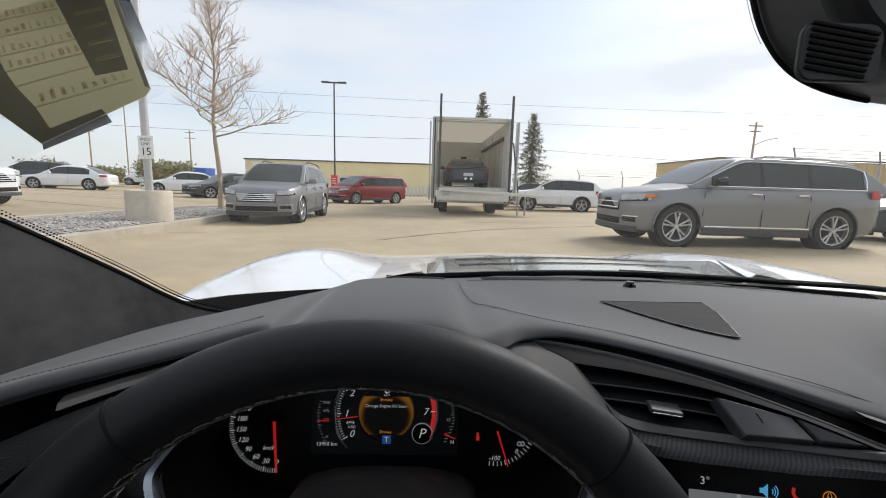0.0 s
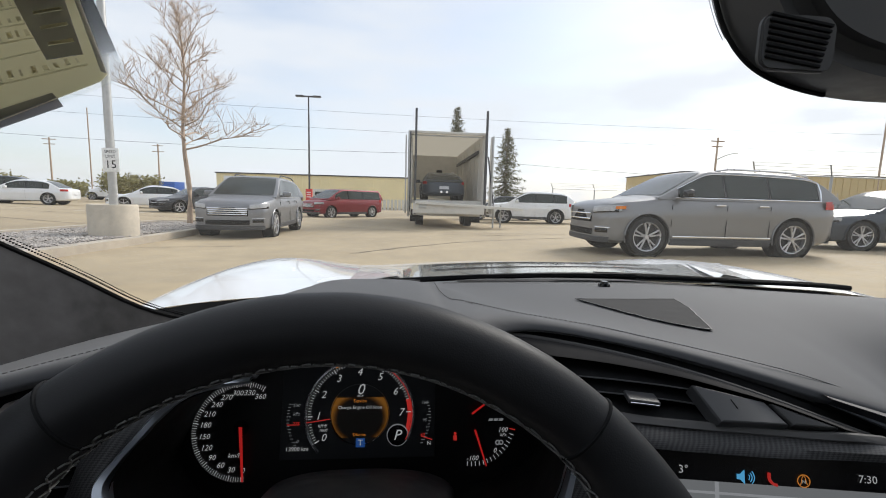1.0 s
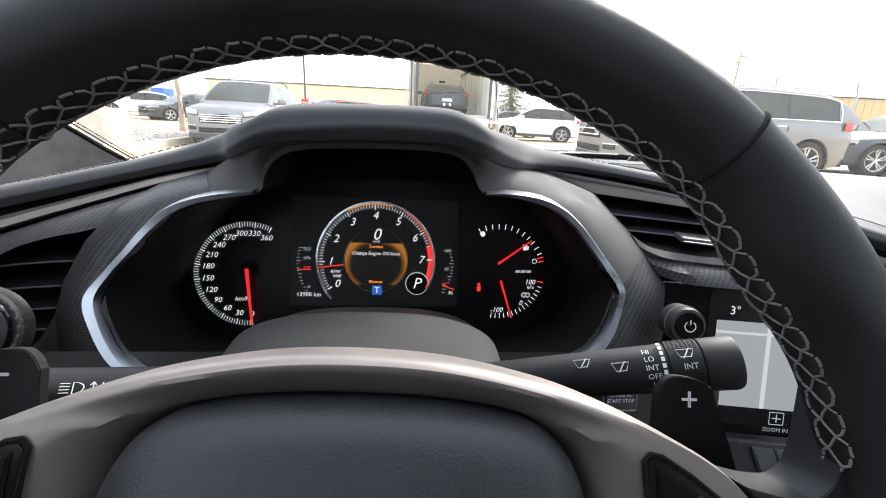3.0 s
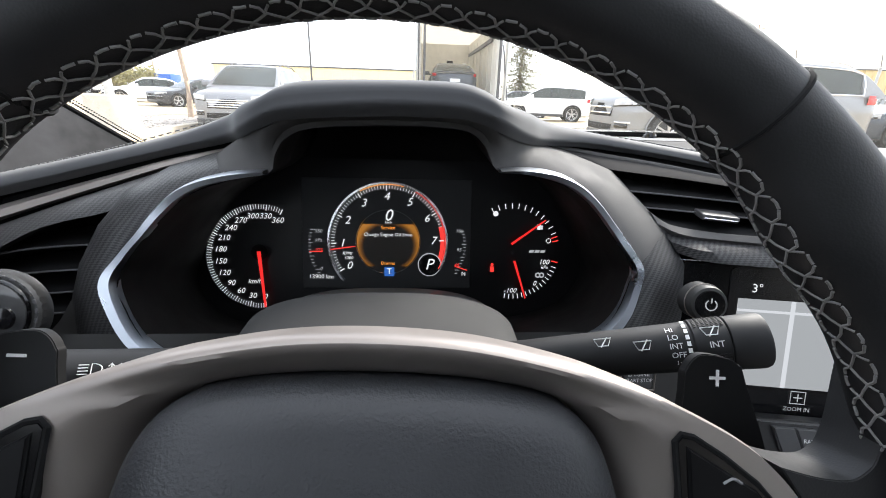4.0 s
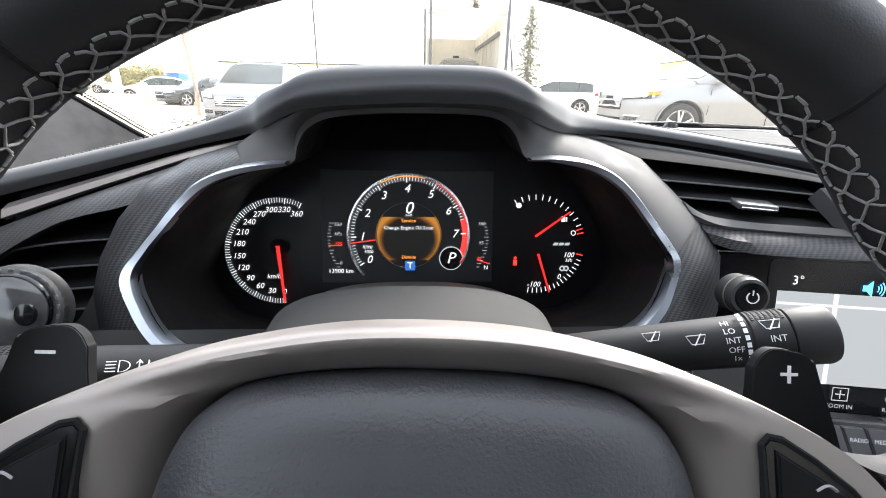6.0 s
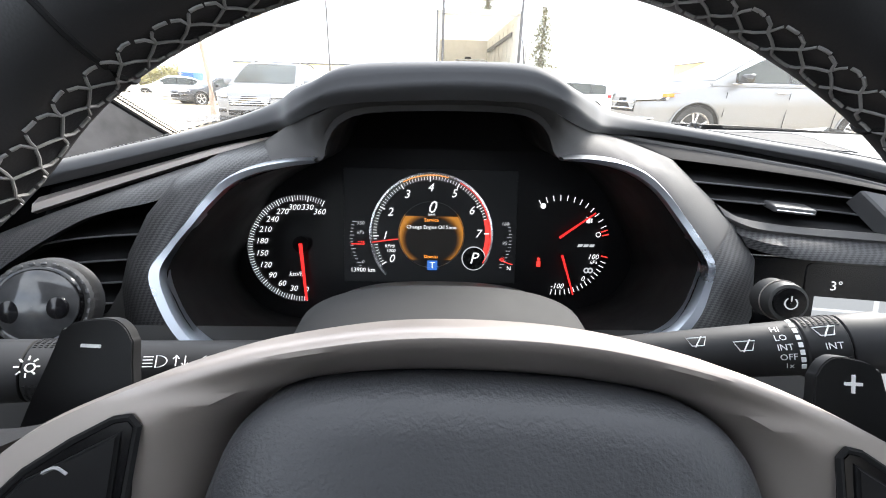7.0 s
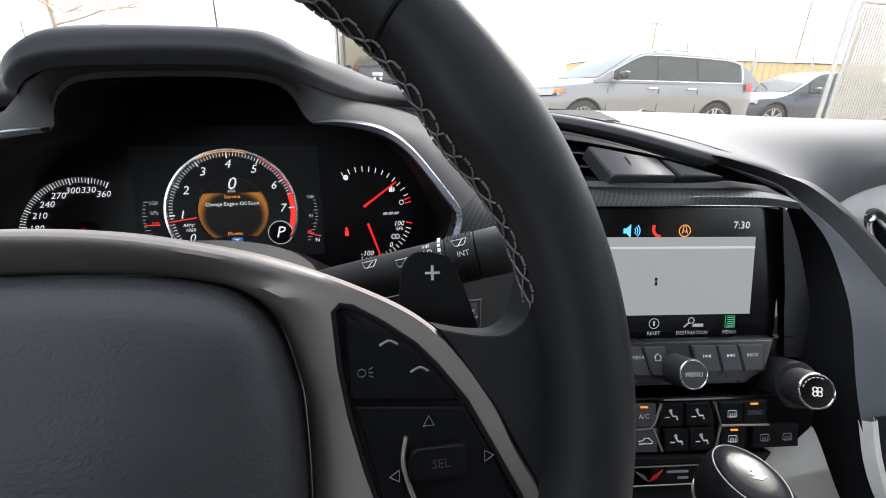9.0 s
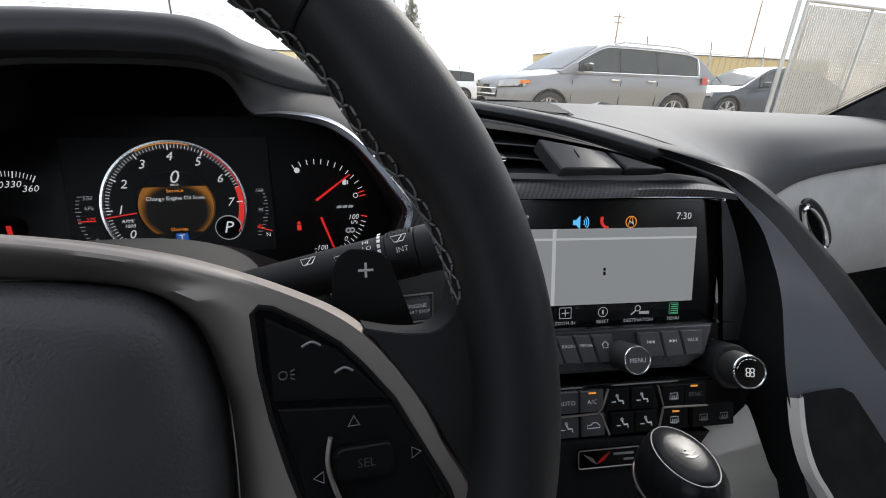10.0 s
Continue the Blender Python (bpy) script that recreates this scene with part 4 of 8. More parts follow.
def spruce(x, y, h, w, seed):
    rnd = random.Random(seed)
    t = empty("spruce_tree", pose(x, y, gz(x, y)))
    tagged(t, "dark green conical spruce with ragged branches", "tree")
    part("trunk", rod((0, 0, 0), (0, 0, h * 0.98), 0.16, 0.02, 8), BARK, t)
    vs, fs = [], []

    def spray(c, d, s):
        side = d.cross(Vector((0, 0, 1)))
        side = (side.normalized() if side.length > 0.01 else Vector((1, 0, 0))) * s * 0.22
        k = len(vs)
        vs.extend([c + side, c - side, c + d * s])
        fs.append((k, k + 1, k + 2))
    tiers = int(h * 5)
    for i in range(tiers):
        u = i / tiers
        z = 0.5 + (h - 0.5) * u
        reach = (w * (1 - u) ** 0.85 + 0.10) * rnd.uniform(0.65, 1.15)
        for j in range(6):
            az = i * 1.9 + j * 1.05 + rnd.uniform(-0.3, 0.3)
            out = Vector((math.cos(az), math.sin(az), 0))
            R = reach * rnd.uniform(0.7, 1.1)
            n = max(4, int(R * 17))
            for q in range(n):
                r = R * (q + 0.5) / n
                c = out * r + Vector((0, 0, z - r * 0.35 + 0.18 * (r / max(R, 0.1)) ** 3))
                for g in range(3):
                    d = (out * 0.7 + Vector((rnd.gauss(0, 0.5), rnd.gauss(0, 0.5), rnd.gauss(-0.12, 0.3)))).normalized()
                    spray(c, d, rnd.uniform(0.16, 0.34))
    me = bpy.data.meshes.new("crown")
    me.from_pydata([tuple(v) for v in vs], [], fs)
    me.materials.append(SPRUCE)
    c = new("crown", me)
    c.parent = t


spruce(8.4, 36.0, 7.4, 2.3, 1)
spruce(4.3, 38.0, 9.4, 2.4, 2)


def bush(x, y, w, h, seed):
    rnd = random.Random(seed)
    t = empty("bush", pose(x, y, gz(x, y)))
    tagged(t, "olive-brown evergreen bush beyond the parked cars", "bush")
    stems = bmesh.new()
    vs, fs = [], []
    for i in range(16):
        az = rnd.uniform(0, 6.28)
        tip = Vector((math.cos(az) * w * rnd.uniform(0.1, 0.5), math.sin(az) * w * 0.3, h * rnd.uniform(0.55, 1.0)))
        rod((0, 0, 0), tip, 0.04, 0.01, 5, stems)
        for q in range(90):
            c = tip * rnd.uniform(0.55, 1.0) + Vector((rnd.gauss(0, w * 0.10), rnd.gauss(0, w * 0.08), rnd.gauss(0, h * 0.09)))
            d = Vector((rnd.gauss(0, 1), rnd.gauss(0, 1), rnd.gauss(0.5, 1))).normalized() * rnd.uniform(0.12, 0.3)
            e = d.orthogonal().normalized() * 0.09
            k = len(vs)
            vs.extend([c + e, c - e, c + d])
            fs.append((k, k + 1, k + 2))
    part("stems", stems, BARK, t)
    me = bpy.data.meshes.new("leaves")
    me.from_pydata([tuple(v) for v in vs], [], fs)
    me.materials.append(OLIVE)
    c = new("leaves", me)
    c.parent = t


OLIVE = mat("olive_foliage", (0.25, 0.23, 0.10), 0.9, vary=0.4, scale=3)
bush(-24.2, 38.0, 3.2, 2.5, 3)
bush(-22.2, 39.0, 2.6, 2.3, 6)
bush(-26.4, 36.0, 3.0, 1.6, 8)
bush(-37.0, 42.0, 4.5, 2.0, 9)


def fence(x0, y0, x1, y1, h, n, label):
    t = empty("chain_link_fence", pose(0, 0, 0))
    tagged(t, label, "fence")
    a, b = Vector((x0, y0, gz(x0, y0))), Vector((x1, y1, gz(x1, y1)))
    for i in range(n + 1):
        p = a.lerp(b, i / n)
        post = rod(p, p + Vector((0, 0, h)), 0.035, None, 8)
        rod(p + Vector((0, 0, h)), p + Vector((-0.18, -0.1, h + 0.32)), 0.02, None, 6, post)
        part("post", post, STEEL, t)
    for z in (h, 0.1):
        part("rail", rod(a + Vector((0, 0, z)), b + Vector((0, 0, z)), 0.022, None, 6), STEEL, t)
    for z in (h + 0.12, h + 0.22, h + 0.31):
        part("barbed_wire", rod(a + Vector((-0.1, -0.05, z)), b + Vector((-0.1, -0.05, z)), 0.006, None, 4), STEEL, t)
    return t


fence(8.4, 24.0, 34.0, 31.0, 1.9, 9, "galvanised chain-link fence with barbed wire on outriggers")
fence(9.5, 10.9, 26.0, 13.5, 1.9, 6, "galvanised chain-link fence behind the parked cars")


SLAT = mat("pale_privacy_slat", (0.5, 0.46, 0.38), 0.6, vary=0.2, scale=8)


def gate():
    x0, y0, L, h = 7.15, 5.2, 3.2, 2.12
    t = empty("chain_link_gate", pose(x0, y0, gz(x0, y0)))
    tagged(t, "galvanised chain-link gate with a pipe frame", "gate")
    for x in (0.0, 0.16, L / 2, L):
        part("upright", rod((x, 0, 0), (x, 0, h + (0.06 if x == 0 else 0)), 0.032 if x == 0 else 0.024, None, 10), STEEL, t)
    for z in (0.12, h):
        part("rail", rod((0.16, 0, z), (L, 0, z), 0.024, None, 10), STEEL, t)
    vs, fs = [], []

    def strand(a, b, r=0.0032):
        a, b = Vector(a), Vector(b)
        s = (b - a).cross(Vector((0, 1, 0))).normalized() * r
        k = len(vs)
        for p in (a, b):
            vs.extend([p + s, p + Vector((0, r, 0)), p - s])
        fs.extend([(k, k + 1, k + 4, k + 3), (k + 1, k + 2, k + 5, k + 4), (k + 2, k, k + 3, k + 5)])
    for k in range(58):
        x = 0.19 + k * 0.052
        part("privacy_slat", box(0.040, 0.003, h - 0.22, (x, 0.012, h / 2 + 0.06)), SLAT, t)
    n = 96
    for i in range(-36, n):
        for sgn in (1, -1):
            xa = 0.16 + i * 0.055
            za, zb = (0.12, h) if sgn > 0 else (h, 0.12)
            xb = xa + (h - 0.12)
            ua = max(0.0, (0.16 - xa) / (xb - xa))
            ub = min(1.0, (L - xa) / (xb - xa))
            if ub > ua:
                strand((xa + (xb - xa) * ua, 0.004 * sgn, za + (zb - za) * ua), (xa + (xb - xa) * ub, 0.004 * sgn, za + (zb - za) * ub))
    me = bpy.data.meshes.new("wire_mesh")
    me.from_pydata([tuple(v) for v in vs], [], fs)
    me.materials.append(STEEL)
    m = new("wire_mesh", me)
    m.parent = t


gate()


# ---- the car in which the camera rides ----
SCOOP = mat("glossy_carbon_scoop", (0.17, 0.18, 0.17), 0.22, vary=0.1, scale=20, coat=0.6)
def seat(x):
    # out of view behind the camera, added to block rear light
    t = empty("unseen_bucket_seat", pose(x, -0.72, 0.30))
    tagged(t, "unseen black leather bucket seat, added to block light from behind", "seat")
    part("cushion", box(0.52, 0.5, 0.16, (0, 0.12, 0.08), 0.06, 4), LEATHER, t)
    part("backrest", box(0.50, 0.16, 0.72, (0, -0.17, 0.47), 0.07, 4, Matrix.Rotation(0.22, 4, "X")), LEATHER, t)
    part("headrest", box(0.26, 0.12, 0.2, (0, -0.26, 0.86), 0.05, 4), LEATHER, t)
    for s in (-1, 1):
        part("bolster", box(0.10, 0.22, 0.6, (s * 0.25, -0.10, 0.42), 0.05, 4, Matrix.Rotation(0.22, 4, "X")), LEATHER, t)


seat(0.0)
seat(0.72)


def shell():
    t = empty("sports_car_body", pose(0, 0, 0))
    tagged(t, "white sports car body with raised wings and a dark vented scoop", "car body")
    def top(x, y):
        v = max(0.0, (y - 0.70) / 1.3)
        z = 0.866 - 0.11 * (x - 0.42) ** 2 - 0.06 * v - 0.12 * v * v - 0.5 * max(0.0, abs(x - 0.42) - 0.9) ** 1.3
        z += (0.015 + 0.22 * v * (1 - v)) * math.exp(-((x + 0.40) / 0.20) ** 2)
        z += 0.7 * (0.015 + 0.22 * v * (1 - v)) * math.exp(-((x - 1.0) / 0.22) ** 2)
        return z
    ys = [0.70 + 1.3 * j / 26 for j in range(27)]
    xs = [-0.85 + 2.4 * i / 80 for i in range(81)]
    part("panel", loft([[(x, y, top(x, y)) for x in xs] for y in ys], False), WHITEPAINT, t)
    part("nose", loft([[(x, 2.0, top(x, 2.0)) for x in xs], [(x, 2.35, top(x, 2.0) - 0.14) for x in xs], [(x, 2.5, 0.3) for x in xs]], False), WHITEPAINT, t)
    # wings, doors and tail that close the body round the cabin
    for xe, sg in ((-0.85, -1), (1.55, 1)):
        rows = []
        for y in [0.55 + 1.45 * k / 16 for k in range(17)]:
            z = top(xe, max(y, 0.70))
            rows.append([(xe, y, z), (xe + sg * 0.05, y, z - 0.05), (xe + sg * 0.075, y, z - 0.18), (xe + sg * 0.06, y, 0.42), (xe + sg * 0.03, y, 0.2)])
        part("wing", loft(rows, False), WHITEPAINT, t)
        rows = []
        for k in range(20):
            y = 0.55 - 2.6 * k / 19
            w = 0.0 if y > -0.9 else 0.05 * math.sin((y + 0.9) * 2.2)
            rows.append([(xe + sg * (0.02 - w), y, 0.93), (xe + sg * (0.075 - w), y, 0.80), (xe + sg * (0.05 - w), y, 0.5), (xe + sg * (0.03 - w), y, 0.2)])
        part("door_skin", loft(rows, False), WHITEPAINT, t)
    part("tail", loft([[(x, y, z) for x in np.linspace(-0.82, 1.52, 12)] for y, z in ((-1.12, 1.02), (-1.5, 1.0), (-1.9, 0.93), (-2.04, 0.86), (-2.08, 0.55), (-2.0, 0.25))], False), WHITEPAINT, t)
    # dark vented scoop between two raised white cheeks
    def sc(u, y):
        x0, x1 = 0.03, 0.68 + 0.14 * (y - 0.72) / 0.28
        x = x0 + (x1 - x0) * u
        e = min(1.0, min(u, 1 - u) / 0.04)
        fr = min(1.0, (1.0 - y) / 0.03)
        return (x, y, top(x, y) + 0.001 + 0.013 * min(e, max(fr, 0.0)))
    yy = [0.715 + 0.285 * j / 18 for j in range(19)]
    part("scoop", loft([[sc(i / 50, y) for i in range(51)] for y in yy], False), SCOOP, t, "dark glossy vented scoop panel")
    for k, y in enumerate((0.80, 0.90)):
        part("vent_slot", loft([[(0.10 + 0.52 * i / 20, y + d, sc((0.10 + 0.52 * i / 20 - 0.03) / 0.7, y)[2] + 0.001) for i in range(21)] for d in (0, 0.018)], False), MATTE, t)
    for x0, sg in ((0.02, -1), (0.70, 1)):
        ck = []
        for y in (0.71, 0.8, 0.9, 1.0, 1.1):
            xx = x0 + (0.14 * (y - 0.72) / 0.28 if sg > 0 else -0.02 * (y - 0.71))
            h = 0.020 * max(0.0, 1 - (y - 0.71) / 0.40)
            ck.append([(xx - sg * 0.012, y, top(xx, y) + h * 0.6), (xx, y, top(xx, y) + h + 0.001), (xx + sg * 0.03, y, top(xx, y) + h * 0.75 + 0.001), (xx + sg * 0.10, y, top(xx, y) + 0.0005)])
        part("cheek", loft(ck, False), WHITEPAINT, t, "raised white edge of the scoop")
    # black cowl between bonnet and dash, and the wipers lying on it
    back = [(-0.84, 0.45, 0.76), (-0.62, 0.48, 0.775)] + [(r[-1].x, r[-1].y, r[-1].z) for r in DASH_GRID[::5]] + [(1.54, 0.50, 0.80)]
    rows = [[(x, y + 0.004, z - 0.004) for x, y, z in back], [(x, (y + 0.71) / 2, min(z, top(x, 0.71)) - 0.018) for x, y, z in back], [(x, 0.699, top(x, 0.70) - 0.0006) for x, y, z in back]]
    part("cowl", loft(rows, False), COWL, t, "black plastic cowl under the windscreen")
    for x0, x1 in ((-0.05, 0.50), (0.42, 0.98)):
        b = tube([(x, 0.722 - 0.02 * math.sin((x - x0) * 4), top(x, 0.73) + 0.010) for x in np.linspace(x0, x1, 14)], 0.006, 6)
        part("wiper", b, MATTE, t, "black wiper blade")
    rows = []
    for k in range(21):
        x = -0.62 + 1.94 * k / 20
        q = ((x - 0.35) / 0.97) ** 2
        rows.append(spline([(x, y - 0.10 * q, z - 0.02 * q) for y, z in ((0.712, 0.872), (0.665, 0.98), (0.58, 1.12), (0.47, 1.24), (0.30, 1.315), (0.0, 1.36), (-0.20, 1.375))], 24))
    # haze veil is put into the pane to lift dark tones outside
    pane = part("windscreen", loft(rows, False), HAZEDGLASS, t, "curved windscreen with a veil of haze put into it")
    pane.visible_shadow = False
    # unseen lining; roof, door and bulkhead edges set how much daylight enters
    t = empty("cabin_shell", pose(0, 0, 0))
    tagged(t, "unseen black cabin lining with roof, doors and bulkhead, sized to shape the light", "car body")
    part("roof_lining", box(1.4, 0.87, 0.03, (0.35, -0.635, 1.25), 0.01), SUEDE, t)
    part("door_card", box(0.06, 1.3, 0.64, (-0.56, -0.45, 0.59), 0.02), LEATHER, t)
    part("door_card", box(0.06, 1.5, 0.58, (1.20, -0.35, 0.54), 0.02), LEATHER, t)
    part("bulkhead", box(1.7, 0.05, 0.66, (0.35, -1.07, 0.55)), SUEDE, t)
    part("cabin_floor", box(1.7, 2.0, 0.04, (0.35, -0.1, 0.25)), SUEDE, t)
    # hidden black sheet added to stop light leaking under the pad
    part("light_stop_sheet", loft([[(x, 0.45, dash_z(x, 0.45) - 0.004) for x in np.linspace(-0.44, 1.12, 60)], [(x, 0.45, 0.30) for x in np.linspace(-0.44, 1.12, 60)]], False), MATTE, t)
    part("firewall", box(1.7, 0.04, 0.55, (0.35, 0.72, 0.50)), MATTE, t)
    for sx, nm in ((1, "windscreen_pillar"), (-1, "windscreen_pillar")):
        fx = (lambda x: x) if sx > 0 else (lambda x: 0.69 - x)
        edge = spline([(fx(x), y, z) for x, y, z in ((-0.315, 0.60, 0.81), (-0.330, 0.50, 0.857), (-0.375, 0.44, 0.915), (-0.43, 0.36, 0.985), (-0.48, 0.22, 1.08), (-0.53, 0.0, 1.2))], 20)
        outer = [p + Vector((sx * (-0.03 - 0.002 * i), -0.16 - 0.012 * i, -0.12)) for i, p in enumerate(edge)]
        out2 = [p + Vector((sx * -0.03, -0.02, -0.1)) for p in outer]
        t = part(nm, loft([[p + Vector((sx * -0.012, 0.012, 0.0)) for p in edge], edge, [(p + q) / 2 + Vector((sx * 0.012, 0, 0.01)) for p, q in zip(edge, outer)], outer, out2], False), SUEDE)
        tagged(t, "black suede-covered windscreen pillar", "pillar")
        part("edge_trim", tube([p + Vector((0, 0.004, 0.001)) for p in edge], 0.003, 6), MATTE, t)
        items = []
        for k in range(190):
            u = k / 189 * 18.9
            i = int(u)
            p = edge[i].lerp(edge[i + 1], u - i)
            for j in range(2):
                items.append((Matrix.Translation(p + Vector((sx * (0.005 + 0.0028 * j), 0.006 + 0.002 * j, 0.005 + 0.0016 * j))), (0.0018 - 0.0005 * j, 0.001, 0.0018 - 0.0005 * j)))
        cubes("dot_border", items, MATTE, t)


# stations of the padded dash top: x, then a section from the lower lip over the edge to the windscreen
SECTIONS = [
    (-0.46, ((0.215, 0.795), (0.207, 0.806), (0.228, 0.818), (0.30, 0.822), (0.42, 0.812), (0.52, 0.795))),
    (-0.33, ((0.240, 0.840), (0.232, 0.849), (0.252, 0.858), (0.32, 0.856), (0.45, 0.842), (0.58, 0.815))),
    (-0.23, ((0.256, 0.867), (0.248, 0.874), (0.266, 0.882), (0.34, 0.878), (0.47, 0.862), (0.62, 0.832))),
    (-0.165, ((0.262, 0.884), (0.254, 0.890), (0.272, 0.898), (0.345, 0.893), (0.48, 0.875), (0.64, 0.842))),
    (-0.115, ((0.250, 0.896), (0.241, 0.903), (0.258, 0.9145), (0.345, 0.9075), (0.49, 0.885), (0.65, 0.850))),
    (-0.090, ((0.215, 0.9045), (0.207, 0.912), (0.227, 0.9245), (0.34, 0.917), (0.49, 0.892), (0.655, 0.853))),
    (-0.072, ((0.197, 0.912), (0.189, 0.920), (0.209, 0.9295), (0.34, 0.922), (0.49, 0.898), (0.66, 0.855))),
    (-0.058, ((0.192, 0.9165), (0.185, 0.925), (0.206, 0.936), (0.34, 0.927), (0.49, 0.902), (0.66, 0.857))),
    (-0.040, ((0.191, 0.9185), (0.184, 0.9275), (0.206, 0.9390), (0.34, 0.929), (0.49, 0.904), (0.66, 0.858))),
    (0.0, ((0.191, 0.9205), (0.184, 0.9305), (0.206, 0.9405), (0.34, 0.930), (0.49, 0.905), (0.67, 0.860))),
    (0.040, ((0.191, 0.9205), (0.184, 0.930), (0.206, 0.9405), (0.34, 0.929), (0.49, 0.904), (0.67, 0.863))),
    (0.057, ((0.193, 0.9175), (0.186, 0.926), (0.207, 0.937), (0.34, 0.926), (0.49, 0.902), (0.67, 0.864))),
    (0.072, ((0.200, 0.911), (0.192, 0.920), (0.213, 0.9295), (0.34, 0.918), (0.49, 0.899), (0.67, 0.865))),
    (0.095, ((0.228, 0.903), (0.220, 0.911), (0.240, 0.9235), (0.34, 0.914), (0.49, 0.895), (0.67, 0.866))),
    (0.125, ((0.268, 0.898), (0.260, 0.904), (0.278, 0.9145), (0.35, 0.9065), (0.49, 0.889), (0.67, 0.868))),
    (0.17, ((0.284, 0.8945), (0.276, 0.900), (0.292, 0.9065), (0.36, 0.897), (0.49, 0.884), (0.68, 0.870))),
    (0.24, ((0.271, 0.8865), (0.263, 0.891), (0.281, 0.8965), (0.36, 0.887), (0.49, 0.884), (0.68, 0.872))),
    (0.31, ((0.244, 0.874), (0.236, 0.880), (0.254, 0.887), (0.35, 0.883), (0.49, 0.885), (0.69, 0.872))),
    (0.40, ((0.223, 0.850), (0.215, 0.858), (0.234, 0.867), (0.34, 0.878), (0.49, 0.886), (0.69, 0.872))),
    (0.46, ((0.205, 0.830), (0.199, 0.840), (0.220, 0.855), (0.34, 0.875), (0.49, 0.886), (0.69, 0.871))),
    (0.51, ((0.212, 0.800), (0.210, 0.815), (0.245, 0.842), (0.35, 0.872), (0.49, 0.885), (0.68, 0.869))),
    (0.58, ((0.262, 0.776), (0.262, 0.793), (0.290, 0.832), (0.37, 0.868), (0.50, 0.884), (0.67, 0.866))),
    (0.68, ((0.305, 0.776), (0.303, 0.788), (0.318, 0.822), (0.38, 0.864), (0.50, 0.882), (0.66, 0.862))),
    (0.80, ((0.318, 0.806), (0.314, 0.815), (0.326, 0.838), (0.38, 0.866), (0.50, 0.880), (0.64, 0.856))),
    (1.15, ((0.325, 0.830), (0.320, 0.838), (0.332, 0.852), (0.38, 0.868), (0.46, 0.872), (0.55, 0.850))),
]


def dash_rows(n_across=150, n_along=36, lift=0.0):
    """The dash top as rows of points."""
    cols = [[Vector((x, y, z + lift)) for y, z in s] for x, s in SECTIONS]
    k = len(cols[0])
    guides = [spline([c[i] for c in cols], n_across) for i in range(k)]
    return [spline([g[j] for g in guides], n_along) for j in range(n_across)]


def smooth_rows(rows, passes=60):
    """Evens out the broad rear part of the pad from side to side."""
    k = len(rows[0])
    for _ in range(passes):
        new_z = [[r[j].z for j in range(k)] for r in rows]
        for i in range(1, len(rows) - 1):
            for j in range(14, k):
                w = min(1.0, (j - 13) / 6.0) * 0.5
                if rows[i][j].x > 0.13 or rows[i][j].x < -0.13 or j > 26:
                    new_z[i][j] = rows[i][j].z * (1 - w) + w * 0.5 * (rows[i - 1][j].z + rows[i + 1][j].z)
        for r, zs in zip(rows, new_z):
            for v, z in zip(r, zs):
                v.z = z
    return rows


DASH_GRID = smooth_rows(dash_rows())


def dash_z(x, y):
    """Height of the dash top at a place."""
    row = min(DASH_GRID, key=lambda r: abs(r[18].x - x))
    best = min(row[8:], key=lambda p: abs(p.y - y))
    return best.z


shell()


def stitches(path, parent, n, length=0.0035, r=0.0005, lift=0.0012, mat_=None):
    bm = bmesh.new()
    P = spline(path, n)
    for i in range(n - 1):
        a, b = P[i], P[i + 1]
        d = (b - a).normalized() * length / 2
        m = (a + b) / 2 + Vector((0, 0, lift))
        rod(m - d, m + d, r, None, 5, bm)
    return part("stitching", bm, mat_ or THREAD, parent, "pale grey stitching")


def ribbon(curves, n=60):
    """A surface through a few guide curves of few points."""
    return loft([spline(c, n) for c in curves], False)


